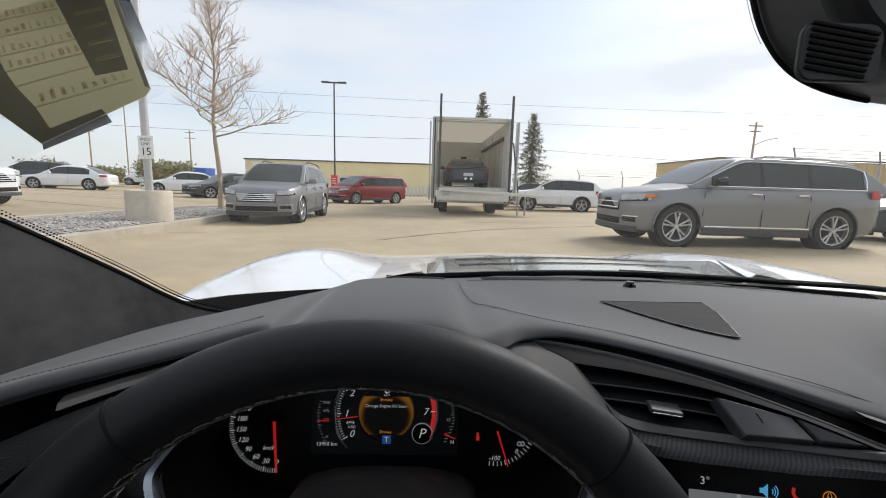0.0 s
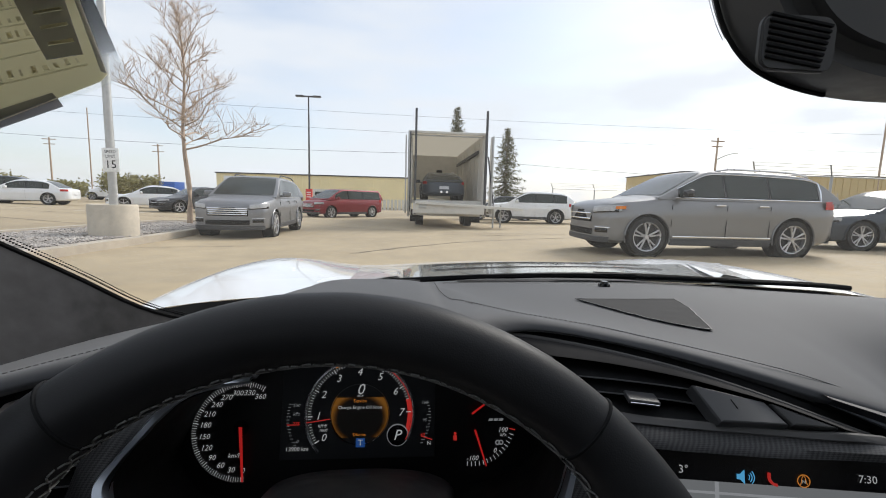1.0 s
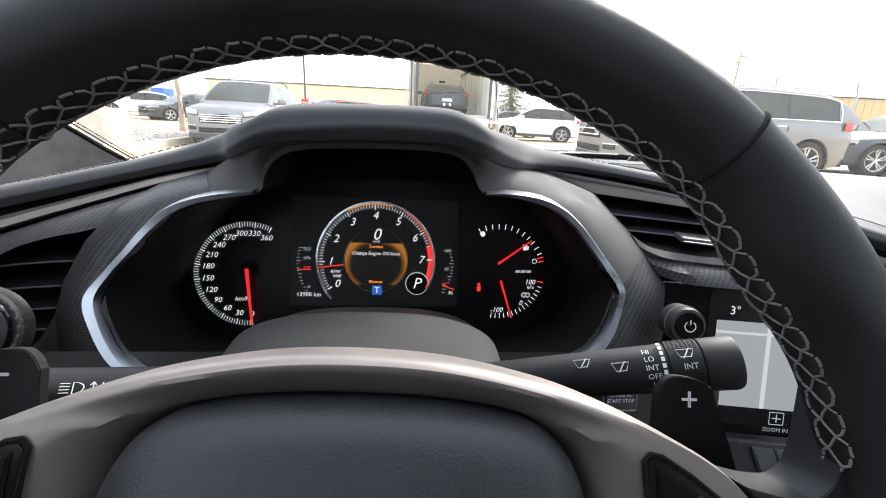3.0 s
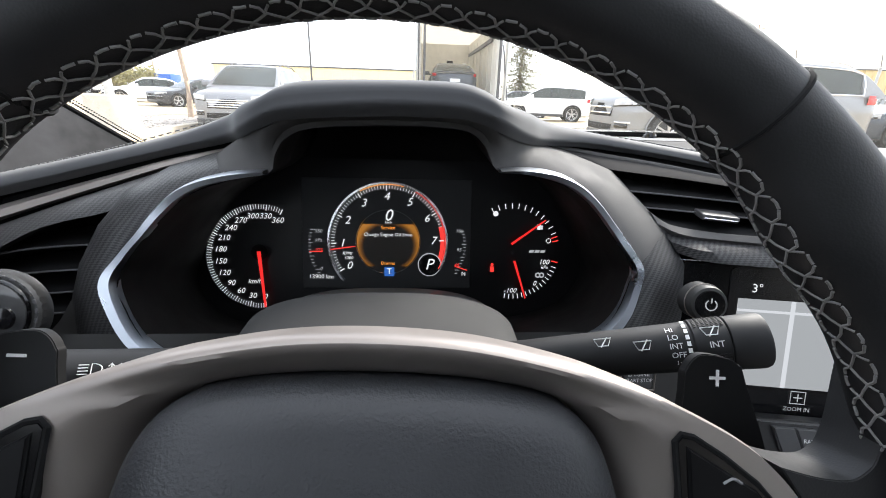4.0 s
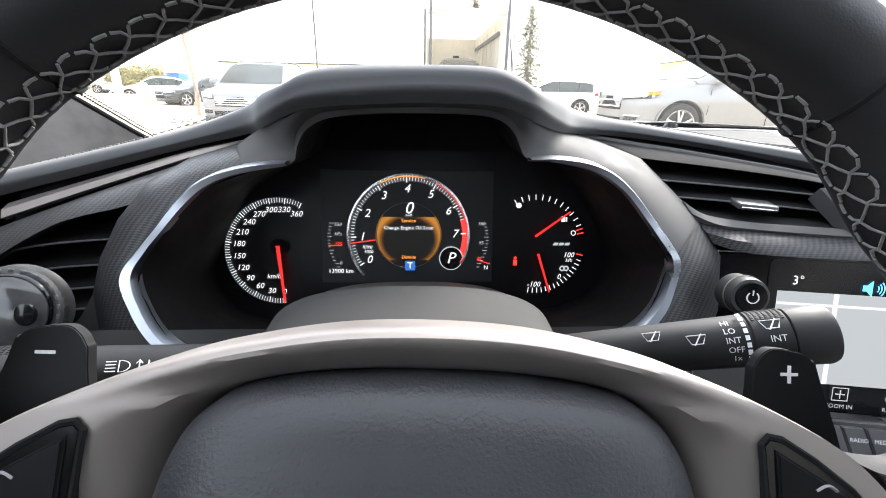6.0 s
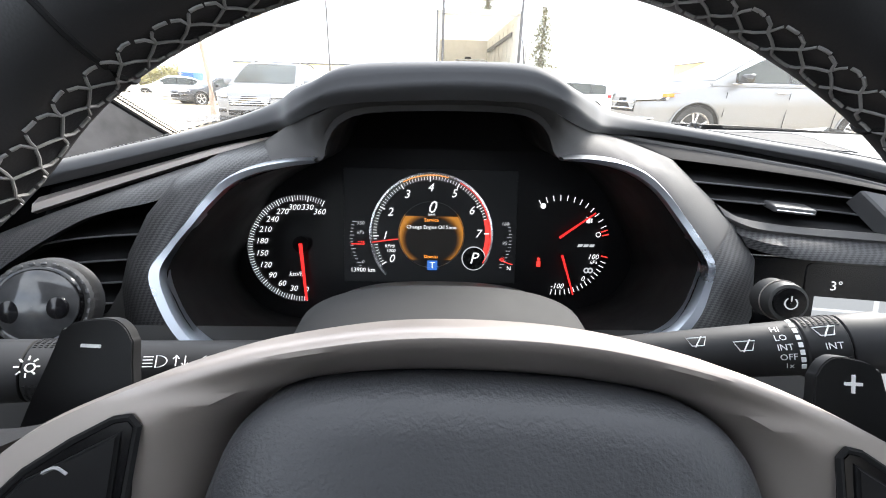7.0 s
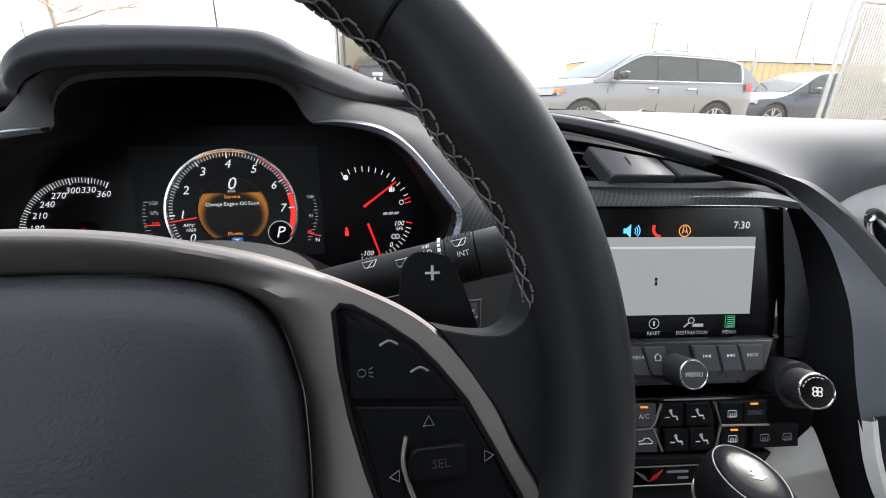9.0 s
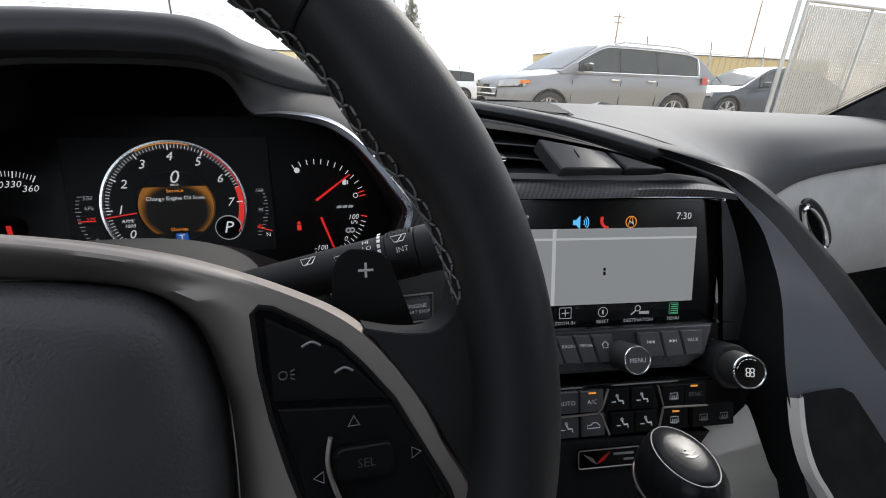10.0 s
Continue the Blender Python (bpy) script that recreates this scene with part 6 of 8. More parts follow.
def fascia():
    t = DASHBOARD
    n = len(BEZEL)

    def loop(k, dy):
        return spline([grow(p, k, dy) for p in BEZEL], 3 * n, True)

    def lip(x):
        g = min(DASH_GRID, key=lambda r: abs(r[0].x - x))[0]
        return (x, g.y + 0.0015, g.z)
    OUT = [(-0.196, 0.200, 0.824), (-0.183, 0.206, 0.848), (-0.170, 0.222, 0.868), (-0.150, 0.240, 0.881), (-0.122, 0.250, 0.8895)]
    OUT += [lip(x) for x in (-0.098, -0.078, -0.060, -0.042, 0.0, 0.042, 0.057, 0.070, 0.092, 0.115)]
    OUT += [(0.137, 0.274, 0.8945), (0.170, 0.258, 0.8825), (0.186, 0.240, 0.864), (0.202, 0.226, 0.847), (0.211, 0.206, 0.824), (0.207, 0.190, 0.79), (0.19, 0.175, 0.755)]
    OUT += [(x * 1.25, 0.165, 0.72) for x, z in BEZEL[22:28]]
    OUT += [(-0.200, 0.188, 0.775), (-0.203, 0.196, 0.802)]
    ring3 = [Vector(OUT[i]).lerp(Vector(OUT[(i + 1) % n]), u) for i in range(n) for u in (0, 1 / 3, 2 / 3)]
    ring0, ring1 = loop(1.0, 0.004), loop(1.045, 0.005)
    ring2 = [a.lerp(b, 0.5) + Vector((0, -0.004, 0.002)) for a, b in zip(ring1, ring3)]
    ringa = [a.lerp(b, 0.5) + Vector((0, -0.0015, 0.001)) for a, b in zip(ring1, ring2)]
    ringb = [a.lerp(b, 0.5) + Vector((0, -0.0015, 0.001)) for a, b in zip(ring2, ring3)]
    part("cluster_surround", loft([ring0, ring1, ringa, ring2, ringb, ring3], True), SURROUND, t, "soft grey-black cluster surround", angle=60)

    def patch(i0, i1):
        idx = range(3 * i0, 3 * i1 + 1)
        k = len(ring1)
        up = Vector((0, -0.0014, 0.0004))
        return loft([[r[i % k] + up for i in idx] for r in (ring1, ringa, ring2, ringb, ring3)], False)
    part("carbon_inlay", patch(18, 22), CARBON, t, "woven carbon-fibre inlay")
    part("carbon_inlay", patch(28, 34), CARBON, t, "woven carbon-fibre inlay")

    def blade(front, depth, thick, name, material, label=""):
        """A thin slat with a rounded nose."""
        rows = []
        for dy, dz in ((depth, thick), (0.0016, thick), (0.0, thick * 0.5), (0.0, -thick * 0.5), (0.0016, -thick), (depth, -thick), (depth, thick)):
            rows.append([p + Vector((0, dy, dz + 0.12 * dy)) for p in front])
        sl = part(name, loft(rows, False), MATTE, t, label)
        # lighter bead on the black slat: the edge highlight put into colour
        part("slat_highlight", tube([p + Vector((0, -0.0004, 0.0002)) for p in front], 0.00075, 6), material, sl)
        return sl
    # right: rolled bead under the pad, upper band, vent, lower band
    bead = [(0.128, 0.276, 0.8965), (0.168, 0.277, 0.8905), (0.209, 0.268, 0.8855), (0.245, 0.256, 0.8805), (0.28, 0.241, 0.8755), (0.32, 0.224, 0.867), (0.36, 0.211, 0.8555), (0.40, 0.203, 0.842), (0.44, 0.196, 0.829)]
    vt = [(0.158, 0.262, 0.8835), (0.171, 0.255, 0.882), (0.211, 0.249, 0.8785), (0.245, 0.240, 0.8755), (0.279, 0.228, 0.872), (0.307, 0.215, 0.868), (0.333, 0.203, 0.8635), (0.357, 0.191, 0.8575), (0.384, 0.181, 0.849)]
    vb = [(0.181, 0.243, 0.868), (0.192, 0.233, 0.856), (0.205, 0.225, 0.8485), (0.232, 0.216, 0.8455), (0.27, 0.207, 0.845), (0.31, 0.199, 0.8445), (0.345, 0.191, 0.8445), (0.368, 0.185, 0.8455), (0.384, 0.181, 0.847)]
    part("pad_bead", tube(spline(bead, 60), 0.0022, 8), SURROUND, t, "slim rolled bead under the pad")
    # matte black sheet gives the shadow gap between pad and bead
    part("bead_gap_shadow", ribbon([[(x, y + 0.016, z + 0.006) for x, y, z in bead], [(x, y + 0.008, z - 0.002) for x, y, z in bead], bead]), MATTE, t)
    part("vent_upper_trim", ribbon([bead, [((a[0] + b[0]) / 2, (a[1] + b[1]) / 2 - 0.003, (a[2] + b[2]) / 2 + 0.0015) for a, b in zip(bead, vt)], [(b[0], b[1] - 0.001, b[2] + 0.0006) for b in vt], vt]), VENTTRIM, t)
    part("vent_recess", ribbon([vt, [(p[0], p[1] + 0.012, p[2] - 0.0005) for p in vt], [(p[0], p[1] + 0.07, p[2] - 0.002) for p in vt], [(p[0], p[1] + 0.07, p[2] + 0.002) for p in vb], [(p[0], p[1] + 0.010, p[2] + 0.0005) for p in vb], vb]), MATTE, t)
    for front in (((0.179, 0.244, 0.8685), (0.22, 0.240, 0.866), (0.262, 0.231, 0.864), (0.288, 0.223, 0.8625)), ((0.189, 0.238, 0.8575), (0.235, 0.230, 0.8555), (0.275, 0.221, 0.8535), (0.296, 0.215, 0.852))):
        blade(spline(front, 24), 0.032, 0.0007, "vent_slat", BUTTON)
    for x in (0.198, 0.232, 0.266):
        part("rear_vane", box(0.0012, 0.02, 0.026, (x, 0.285 - 0.2 * (x - 0.2), 0.861), 0.0003, 1), MATTE, t)
    tab = box(0.026, 0.016, 0.0044, (0, 0, 0), 0.0014, 3)
    bmesh.ops.transform(tab, matrix=pose(0.2405, 0.2245, 0.8553, 3, 3, -11), verts=tab.verts)
    part("vent_tab", tab, BUTTON, t, "dark satin vent tab")
    part("tab_edge", box(0.024, 0.0015, 0.0012, (0, 0, 0), 0.0004, 1, pose(0.2392, 0.2163, 0.8545, 3, 3, -11)), CHROME, t)
    lo1 = [(0.198, 0.222, 0.8440), (0.214, 0.212, 0.8415), (0.24, 0.207, 0.8405), (0.275, 0.199, 0.840), (0.31, 0.192, 0.840), (0.345, 0.185, 0.840), (0.375, 0.178, 0.8405), (0.405, 0.174, 0.840), (0.445, 0.178, 0.833)]
    lo2 = [(0.206, 0.208, 0.832), (0.222, 0.197, 0.8295), (0.25, 0.189, 0.8295), (0.285, 0.182, 0.8300), (0.32, 0.175, 0.8305), (0.35, 0.171, 0.8312), (0.38, 0.168, 0.8312), (0.415, 0.166, 0.8295), (0.452, 0.170, 0.824)]
    vbx = vb[1:] + [(0.42, 0.183, 0.842)]
    part("vent_lower_trim", ribbon([vbx, [(p[0], p[1] - 0.004, p[2] + 0.0004) for p in vbx], [((a[0] + b[0]) / 2, min(a[1], b[1]) - 0.0005, (a[2] + b[2]) / 2 - 0.0005) for a, b in zip(vbx, lo1)], lo1]), SURROUND, t)
    part("carbon_band", ribbon([lo1, [((a[0] + b[0]) / 2, (a[1] + b[1]) / 2 - 0.0035, (a[2] + b[2]) / 2 + 0.001) for a, b in zip(lo1, lo2)], lo2, [(p[0], p[1] + 0.02, p[2] - 0.001) for p in lo2]]), CARBON, t, "woven carbon-fibre band above the screen")
    # end cap past the vent tip, running down to the blade
    cap = [(0.384, 0.181, 0.848), (0.405, 0.186, 0.8405), (0.430, 0.190, 0.831), (0.450, 0.192, 0.823)]
    part("vent_end_trim", ribbon([[(0.368, 0.2085, 0.853), (0.40, 0.203, 0.842), (0.43, 0.199, 0.833), (0.455, 0.196, 0.825)], cap, [(0.40, 0.176, 0.8405), (0.415, 0.178, 0.8375), (0.438, 0.181, 0.830), (0.456, 0.184, 0.821)]]), SURROUND, t)
    # wedge-shaped switches at the tip of the vent
    for q, mt, lb in ((((0.2805, 0.219, 0.8690), (0.2890, 0.1935, 0.8495), (0.3420, 0.1875, 0.8490), (0.3345, 0.2035, 0.8605)), BUTTON, "grey wedge-shaped switch"),
                      (((0.3375, 0.2020, 0.8602), (0.3450, 0.1872, 0.8490), (0.3790, 0.1815, 0.8490), (0.3600, 0.1915, 0.8555)), PLASTIC, "dark wedge-shaped switch")):
        v = [Vector(p) for p in q]
        c = (v[0] + v[1] + v[2] + v[3]) / 4
        nrm = (v[2] - v[0]).cross(v[3] - v[1]).normalized()
        nrm = nrm if nrm.y < 0 else -nrm
        rings = [[p + nrm * h + (c - p).normalized() * e for p in v] for h, e in ((-0.012, 0.0), (0.0, 0.0), (0.0015, 0.0012), (0.0022, 0.0032))]
        bm = loft(rings)
        bm.verts.ensure_lookup_table()
        bm.faces.new([bm.verts[i] for i in range(12, 16)])
        sw = part("switch", bm, mt, t, lb, angle=25)
        if mt is BUTTON:
            a, b = v[0].lerp(v[3], 0.45) + nrm * 0.0024, v[1].lerp(v[2], 0.40) + nrm * 0.0024
            part("switch_mark", tube([a.lerp(b, 0.25), a.lerp(b, 0.55)], 0.0005, 5), MATTE, sw)
    # left: rolled bead, accent strip, carbon panel, vent
    str1 = [(-0.118, 0.2535, 0.8920), (-0.157, 0.2545, 0.8835), (-0.198, 0.2535, 0.8720), (-0.240, 0.2500, 0.8600), (-0.282, 0.2440, 0.8475)]
    str2 = [(-0.118, 0.2500, 0.8905), (-0.157, 0.2480, 0.8795), (-0.198, 0.2460, 0.8665), (-0.240, 0.2420, 0.8530), (-0.282, 0.2350, 0.8390)]
    part("accent_strip", ribbon([[(a[0], a[1] + 0.004, a[2]) for a in str1], str1, [((a[0] + b[0]) / 2, (a[1] + b[1]) / 2 - 0.0022, (a[2] + b[2]) / 2 + 0.001) for a, b in zip(str1, str2)], str2, [(b[0], b[1] + 0.004, b[2] - 0.002) for b in str2]]), SATIN, t, "slim satin accent strip")
    part("strip_gap", ribbon([[(x, y + 0.012, z + 0.004) for x, y, z in str1], [(x, y + 0.010, z - 0.004) for x, y, z in str2], [(x, y + 0.004, z - 0.006) for x, y, z in str2]]), MATTE, t)
    c0 = [(-0.118, 0.2490, 0.8890), (-0.157, 0.2460, 0.8770), (-0.198, 0.2430, 0.8635), (-0.240, 0.2380, 0.8490), (-0.30, 0.226, 0.826), (-0.40, 0.20, 0.78)]
    c2 = [(-0.178, 0.2120, 0.8560), (-0.1885, 0.2110, 0.8530), (-0.2110, 0.2085, 0.8480), (-0.2320, 0.2060, 0.8400), (-0.272, 0.198, 0.8160), (-0.34, 0.178, 0.765)]
    mid = [((a[0] + b[0]) / 2, (a[1] + b[1]) / 2 - 0.005, (a[2] + b[2]) / 2 + 0.003) for a, b in zip(c0, c2)]
    part("carbon_panel", ribbon([c0, mid, c2, [(p[0], p[1] + 0.012, p[2] - 0.001) for p in c2]]), CARBON, t, "woven carbon-fibre side panel")
    lb = [(-0.2010, 0.2000, 0.8100), (-0.2090, 0.1970, 0.7950), (-0.2200, 0.1940, 0.7800), (-0.2400, 0.1880, 0.765), (-0.28, 0.178, 0.745), (-0.36, 0.155, 0.70)]
    part("vent_recess", ribbon([c2, [(p[0], p[1] + 0.06, p[2]) for p in c2], [(p[0], p[1] + 0.06, p[2]) for p in lb], lb]), MATTE, t)
    for front in (((-0.192, 0.214, 0.8320), (-0.22, 0.2135, 0.8300), (-0.25, 0.211, 0.8265), (-0.30, 0.203, 0.816)), ((-0.200, 0.213, 0.8145), (-0.235, 0.2125, 0.8120), (-0.27, 0.209, 0.8075), (-0.31, 0.202, 0.798)), ((-0.208, 0.212, 0.7985), (-0.24, 0.211, 0.7960), (-0.275, 0.208, 0.7905), (-0.31, 0.201, 0.783)), ((-0.216, 0.211, 0.7830), (-0.25, 0.210, 0.7800), (-0.29, 0.206, 0.773))):
        blade(spline(front, 24), 0.032, 0.0007, "vent_slat", BUTTON)
    part("knee_panel", ribbon([lb, [(p[0], p[1] - 0.03, p[2] - 0.12) for p in lb], [(p[0], p[1] - 0.02, 0.45) for p in lb]]), PLASTIC, t)
    part("lower_panel", loft([[(x, 0.17 - 0.02 * k, 0.79 - 0.09 * k) for x in np.linspace(-0.22, 0.24, 12)] for k in range(5)], False), PLASTIC, t)


fascia()


def frustum(center, axis, r, depth, name, material, parent, ridges=0, cap=None, label="", seg=40):
    """A turned knob: a ridged barrel with a bevelled face."""
    prof = [(r * 1.04, 0.0), (r, 0.002), (r, depth * 0.85), (r * 0.93, depth), (r * 0.6, depth * 1.02), (0.0002, depth * 1.02)]
    rings = []
    n = seg * (2 if ridges else 1)
    for a, h in prof:
        rings.append([((a * (1 - (0.03 if (ridges and i % 2 and 0.001 < h < depth * 0.9) else 0))) * math.cos(2 * math.pi * i / n), a * math.sin(2 * math.pi * i / n), h) for i in range(n)])
    bm = loft(rings)
    q = Vector(axis).to_track_quat("Z", "Y").to_matrix().to_4x4()
    bmesh.ops.transform(bm, matrix=Matrix.Translation(center) @ q, verts=bm.verts)
    return part(name, bm, material, parent, label)


def steering_wheel():
    t = empty("steering_wheel", WHEEL)
    tagged(t, "black leather steering wheel with grey cross-stitching and silver spoke trim", "steering wheel")
    R, r = 0.1533, 0.0148

    def grip(a, p, lift=0.0):
        """A point of the rim: a round the wheel, p round the section, with thumb rests at ten and two o'clock."""
        d = math.degrees(a) % 360
        swell = 0.0042 * (math.exp(-((d - 36) / 8.0) ** 2) + math.exp(-((d - 144) / 8.0) ** 2))
        q = r + lift + swell * max(0.0, -math.cos(p)) ** 1.5
        return Vector(((R + q * math.cos(p)) * math.cos(a), (R + q * math.cos(p)) * math.sin(a), q * math.sin(p)))
    rings = [[grip(2 * math.pi * i / 180, 2 * math.pi * k / 32) for k in range(32)] for i in range(181)]
    rim = part("rim", loft(rings), RIMLEATHER, t)
    # cross-stitching round the inside of the rim, facing the dash
    th = bmesh.new()
    n = int(2 * math.pi * (R - r) / 0.0085)
    rng = random.Random(4)

    def at(k, phi):
        return grip(2 * math.pi * (k + rng.uniform(-0.03, 0.03)) / n, math.pi + phi + rng.uniform(-0.015, 0.015), 0.0004)
    for k in range(int(0.035 * n), int(0.465 * n)):
        for w, *path in ((0.00036, (k, 0.08), (k + 0.25, -0.03), (k + 0.5, -0.12)), (0.00036, (k + 0.5, -0.12), (k + 0.75, -0.01), (k + 1, 0.08)),
                         (0.00040, (k, 0.08), (k - 0.12, 0.20), (k - 0.34, 0.25)), (0.00040, (k + 0.5, -0.12), (k + 0.62, -0.25), (k + 0.84, -0.30)),
                         (0.00042, (k + 0.92, -0.31), (k + 1.08, -0.315), (k + 1.26, -0.31)), (0.00036, (k + 1.32, -0.285), (k + 1.42, -0.21), (k + 1.5, -0.12)),
                         (0.00042, (k - 0.42, 0.26), (k - 0.58, 0.265), (k - 0.76, 0.26)), (0.00036, (k - 0.82, 0.235), (k - 0.92, 0.17), (k - 1, 0.08))):
            p, m, q = [at(*c) for c in path]
            tube([p, p.lerp(m, 0.5), m, m.lerp(q, 0.5), q], w, 6, False, th)
    part("cross_stitching", th, THREAD, rim, "grey cross-stitching")
    for a in (50, 130):
        a = radians(a)
        c = Vector((R * math.cos(a), R * math.sin(a), 0))
        u, w = Vector((math.cos(a), math.sin(a), 0)), Vector((0, 0, 1))
        pts = [c + (u * math.cos(p) + w * math.sin(p)) * (r + 0.0001) for p in (2 * math.pi * i / 32 for i in range(32))]
        part("seam", tube(pts, 0.0008, 6, True), MATTE, rim)

    half_o = [(0.149, -0.050), (0.1389, -0.0272), (0.1313, -0.0145), (0.1247, -0.0008), (0.1152, 0.0133), (0.1068, 0.0225), (0.0970, 0.0296), (0.0815, 0.0372), (0.0660, 0.0434), (0.050, 0.0483), (0.025, 0.0530)]
    top_o = [(-x, y) for x, y in half_o] + [(0.0, 0.0543)] + half_o[::-1]
    half_p = [(0.060, -0.085), (0.068, -0.04), (0.067, -0.002), (0.064, 0.013), (0.060, 0.025), (0.0545, 0.0325), (0.0462, 0.0376), (0.034, 0.0403), (0.018, 0.0418)]
    prof = [(-x, y) for x, y in half_p] + [(0.0, 0.0422)] + half_p[::-1] + [(0.0, -0.10)]
    # one moulded trim: a rolled arch that falls into a hollow beside the pad
    oo, pi_ = spline([(x, y, 0) for x, y in top_o], 160), spline([(x, y, 0) for x, y in prof[:-1]], 160)
    rows = [[p + Vector((0, 0, -0.014)) for p in oo], [p + Vector((0, 0, -0.003)) for p in oo]]
    for u, z in ((0.04, -0.0002), (0.10, 0.0012), (0.18, 0.0019), (0.28, 0.0018), (0.40, 0.0004), (0.54, -0.0020), (0.70, -0.0048), (0.86, -0.0072)):
        row = []
        for p, e in zip(oo, pi_):
            g = max(0.0, min(1.0, (abs(p.x) - 0.055) / 0.035))
            g = g * g * (3 - 2 * g) * min(1.0, (1.0 - u) / 0.35)
            row.append(p.lerp(e, u) + Vector((0, 0, z * (1 - g) + g * 0.0015)))
        rows.append(row)
    rows.append([p.lerp(e, 0.97) + Vector((0, 0, -0.0095)) for p, e in zip(oo, pi_)])
    rows.append([e + Vector((0, 0, -0.018)) for e in pi_])
    part("spoke_trim", loft(rows, False), SATIN, t, "satin silver spoke trim")
    for s in (-1, 1):
        o = [(0.0765, 0.0300), (0.0782, 0.0318), (0.0815, 0.0312), (0.0900, 0.0262), (0.0993, 0.0195), (0.1056, 0.0128), (0.1138, 0.0023), (0.1215, -0.0120), (0.1295, -0.0270), (0.138, -0.055), (0.094, -0.060), (0.0880, -0.0244), (0.0845, -0.0138), (0.0805, 0.0011), (0.0780, 0.0144)]
        o = [(s * x, y) for x, y in o]
        panel = part("switch_panel", slab(o if s > 0 else o[::-1], 0.012, None, 0.0008, Matrix.Translation((0, 0, -0.0095))), PIANO, t, "gloss black switch panel")
        edge = [Vector((x, y, 0.0020)) for x, y in (o if s > 0 else o[::-1])]
        part("panel_edge", tube(edge, 0.0008, 5, True), MATTE, panel)
        for o2 in ([(0.0795, 0.0290), (0.0985, 0.0182), (0.1120, 0.0030), (0.0810, 0.0060)], [(0.0818, 0.0040), (0.1130, 0.0010), (0.1205, -0.0130), (0.1275, -0.0280), (0.0905, -0.0300), (0.0870, -0.0150)]):
            o2 = [(s * x, y) for x, y in o2]
            part("switch_key", slab(o2 if s > 0 else o2[::-1], 0.0012, None, 0.0006, Matrix.Translation((0, 0, 0.0022))), BUTTON2, panel)
        ring = [(s * x, y) for x, y in rounded(0.0960, 0.1135, -0.0180, -0.0080, 0.003)]
        part("rocker", slab(ring if s > 0 else ring[::-1], 0.003, None, 0.0012, Matrix.Translation((0, 0, 0.0030))), BUTTON2, panel)
        bow = spline([(s * 0.0955, -0.005, 0.0048), (s * 0.0945, -0.012, 0.0048), (s * 0.0965, -0.020, 0.0048), (s * 0.0995, -0.027, 0.0048)], 14)
        part("key_trim", tube(bow, 0.0007, 5), SATIN, panel)
        for x, y, a in ((0.1020, -0.0018, 0), (0.1190, -0.0130, 1), (0.0925, -0.0155, 3)):
            bm = bmesh.new()
            q = [Vector((0.0018 * math.cos(radians(90 + 120 * k)), 0.0018 * math.sin(radians(90 + 120 * k)), 0)) for k in range(3)]
            tube([Vector((s * x, y, 0.0048)) + Matrix.Rotation(-s * a * math.pi / 2, 3, "Z") @ p for p in q], 0.0002, 4, True, bm)
            part("arrow", bm, BUTTONLEG, panel)
        letters("lettering", "SEL" if s > 0 else "SET", 0.0036, BUTTON, panel, (s * 0.1050, -0.0130, 0.0062), depth=0.0)
        # a talking face: head and three sound bars
        g = tube([Vector((s * 0.0838, 0.0130, 0.0036)) + Vector((0.0011 * math.cos(z), 0.0011 * math.sin(z), 0)) for z in np.linspace(0, 5.6, 9)], 0.00022, 4, True)
        for k in (-1, 0, 1):
            tube([(s * 0.0838 + 0.0019, 0.0130 + 0.0008 * k, 0.0036), (s * 0.0838 + 0.0031, 0.0130 + 0.0014 * k, 0.0036)], 0.0002, 4, False, g)
        part("key_symbol", g, BUTTON, panel)
        for x, y, k in ((0.0915, 0.0200, BUTTONLEG), (0.1000, 0.0120, BUTTONLEG)):
            part("key_symbol", tube(spline([(s * x - 0.0026, y + 0.0002, 0.0036), (s * x, y + 0.0014, 0.0036), (s * x + 0.0024, y + 0.0002, 0.0036)], 8), 0.0004, 4), k, panel)
        # leather-covered outer spoke
        o = [(s * x, y) for x, y in ((0.1065, 0.0235), (0.1138, 0.0217), (0.1197, 0.0207), (0.1269, 0.0206), (0.1319, 0.0235), (0.1342, 0.0271), (0.1365, 0.0340), (0.1400, 0.050), (0.154, 0.03), (0.160, -0.055), (0.148, -0.056), (0.1380, -0.028), (0.1305, -0.0145), (0.1235, -0.0008), (0.1140, 0.0130))]
        o = [(v.x, v.y) for v in spline([(x, y, 0) for x, y in o[:8]], 40)] + o[8:]
        part("spoke_cover", slab(o if s > 0 else o[::-1], 0.0175, None, 0.0055, Matrix.Translation((0, 0, -0.0160))), RIMLEATHER, t)
        # shift paddle
        dx, dy = 0.0054, -0.0030
        o = [(s * (x + dx), y + dy) for x, y in ((0.094, 0.010), (0.0935, 0.040), (0.0945, 0.0455), (0.0972, 0.0490), (0.101, 0.0503), (0.109, 0.0492), (0.1125, 0.0470), (0.1150, 0.0425), (0.124, 0.005))]
        o = [(v.x, v.y) for v in spline([(x, y, 0) for x, y in o], 60, True)]
        pad = part("shift_paddle", slab(o if s > 0 else o[::-1], 0.0035, None, 0.0012, Matrix.Translation((0, 0, -0.0315))), PADDLE, t, "black shift paddle")
        bm = box(0.0054, 0.0009, 0.0004, (s * (0.1050 + dx), 0.0425 + dy, -0.0278))
        if s > 0:
            box(0.0009, 0.0054, 0.0004, (s * (0.1050 + dx), 0.0425 + dy, -0.0278), bm=bm)
        part("paddle_mark", bm, PRINT, pad)
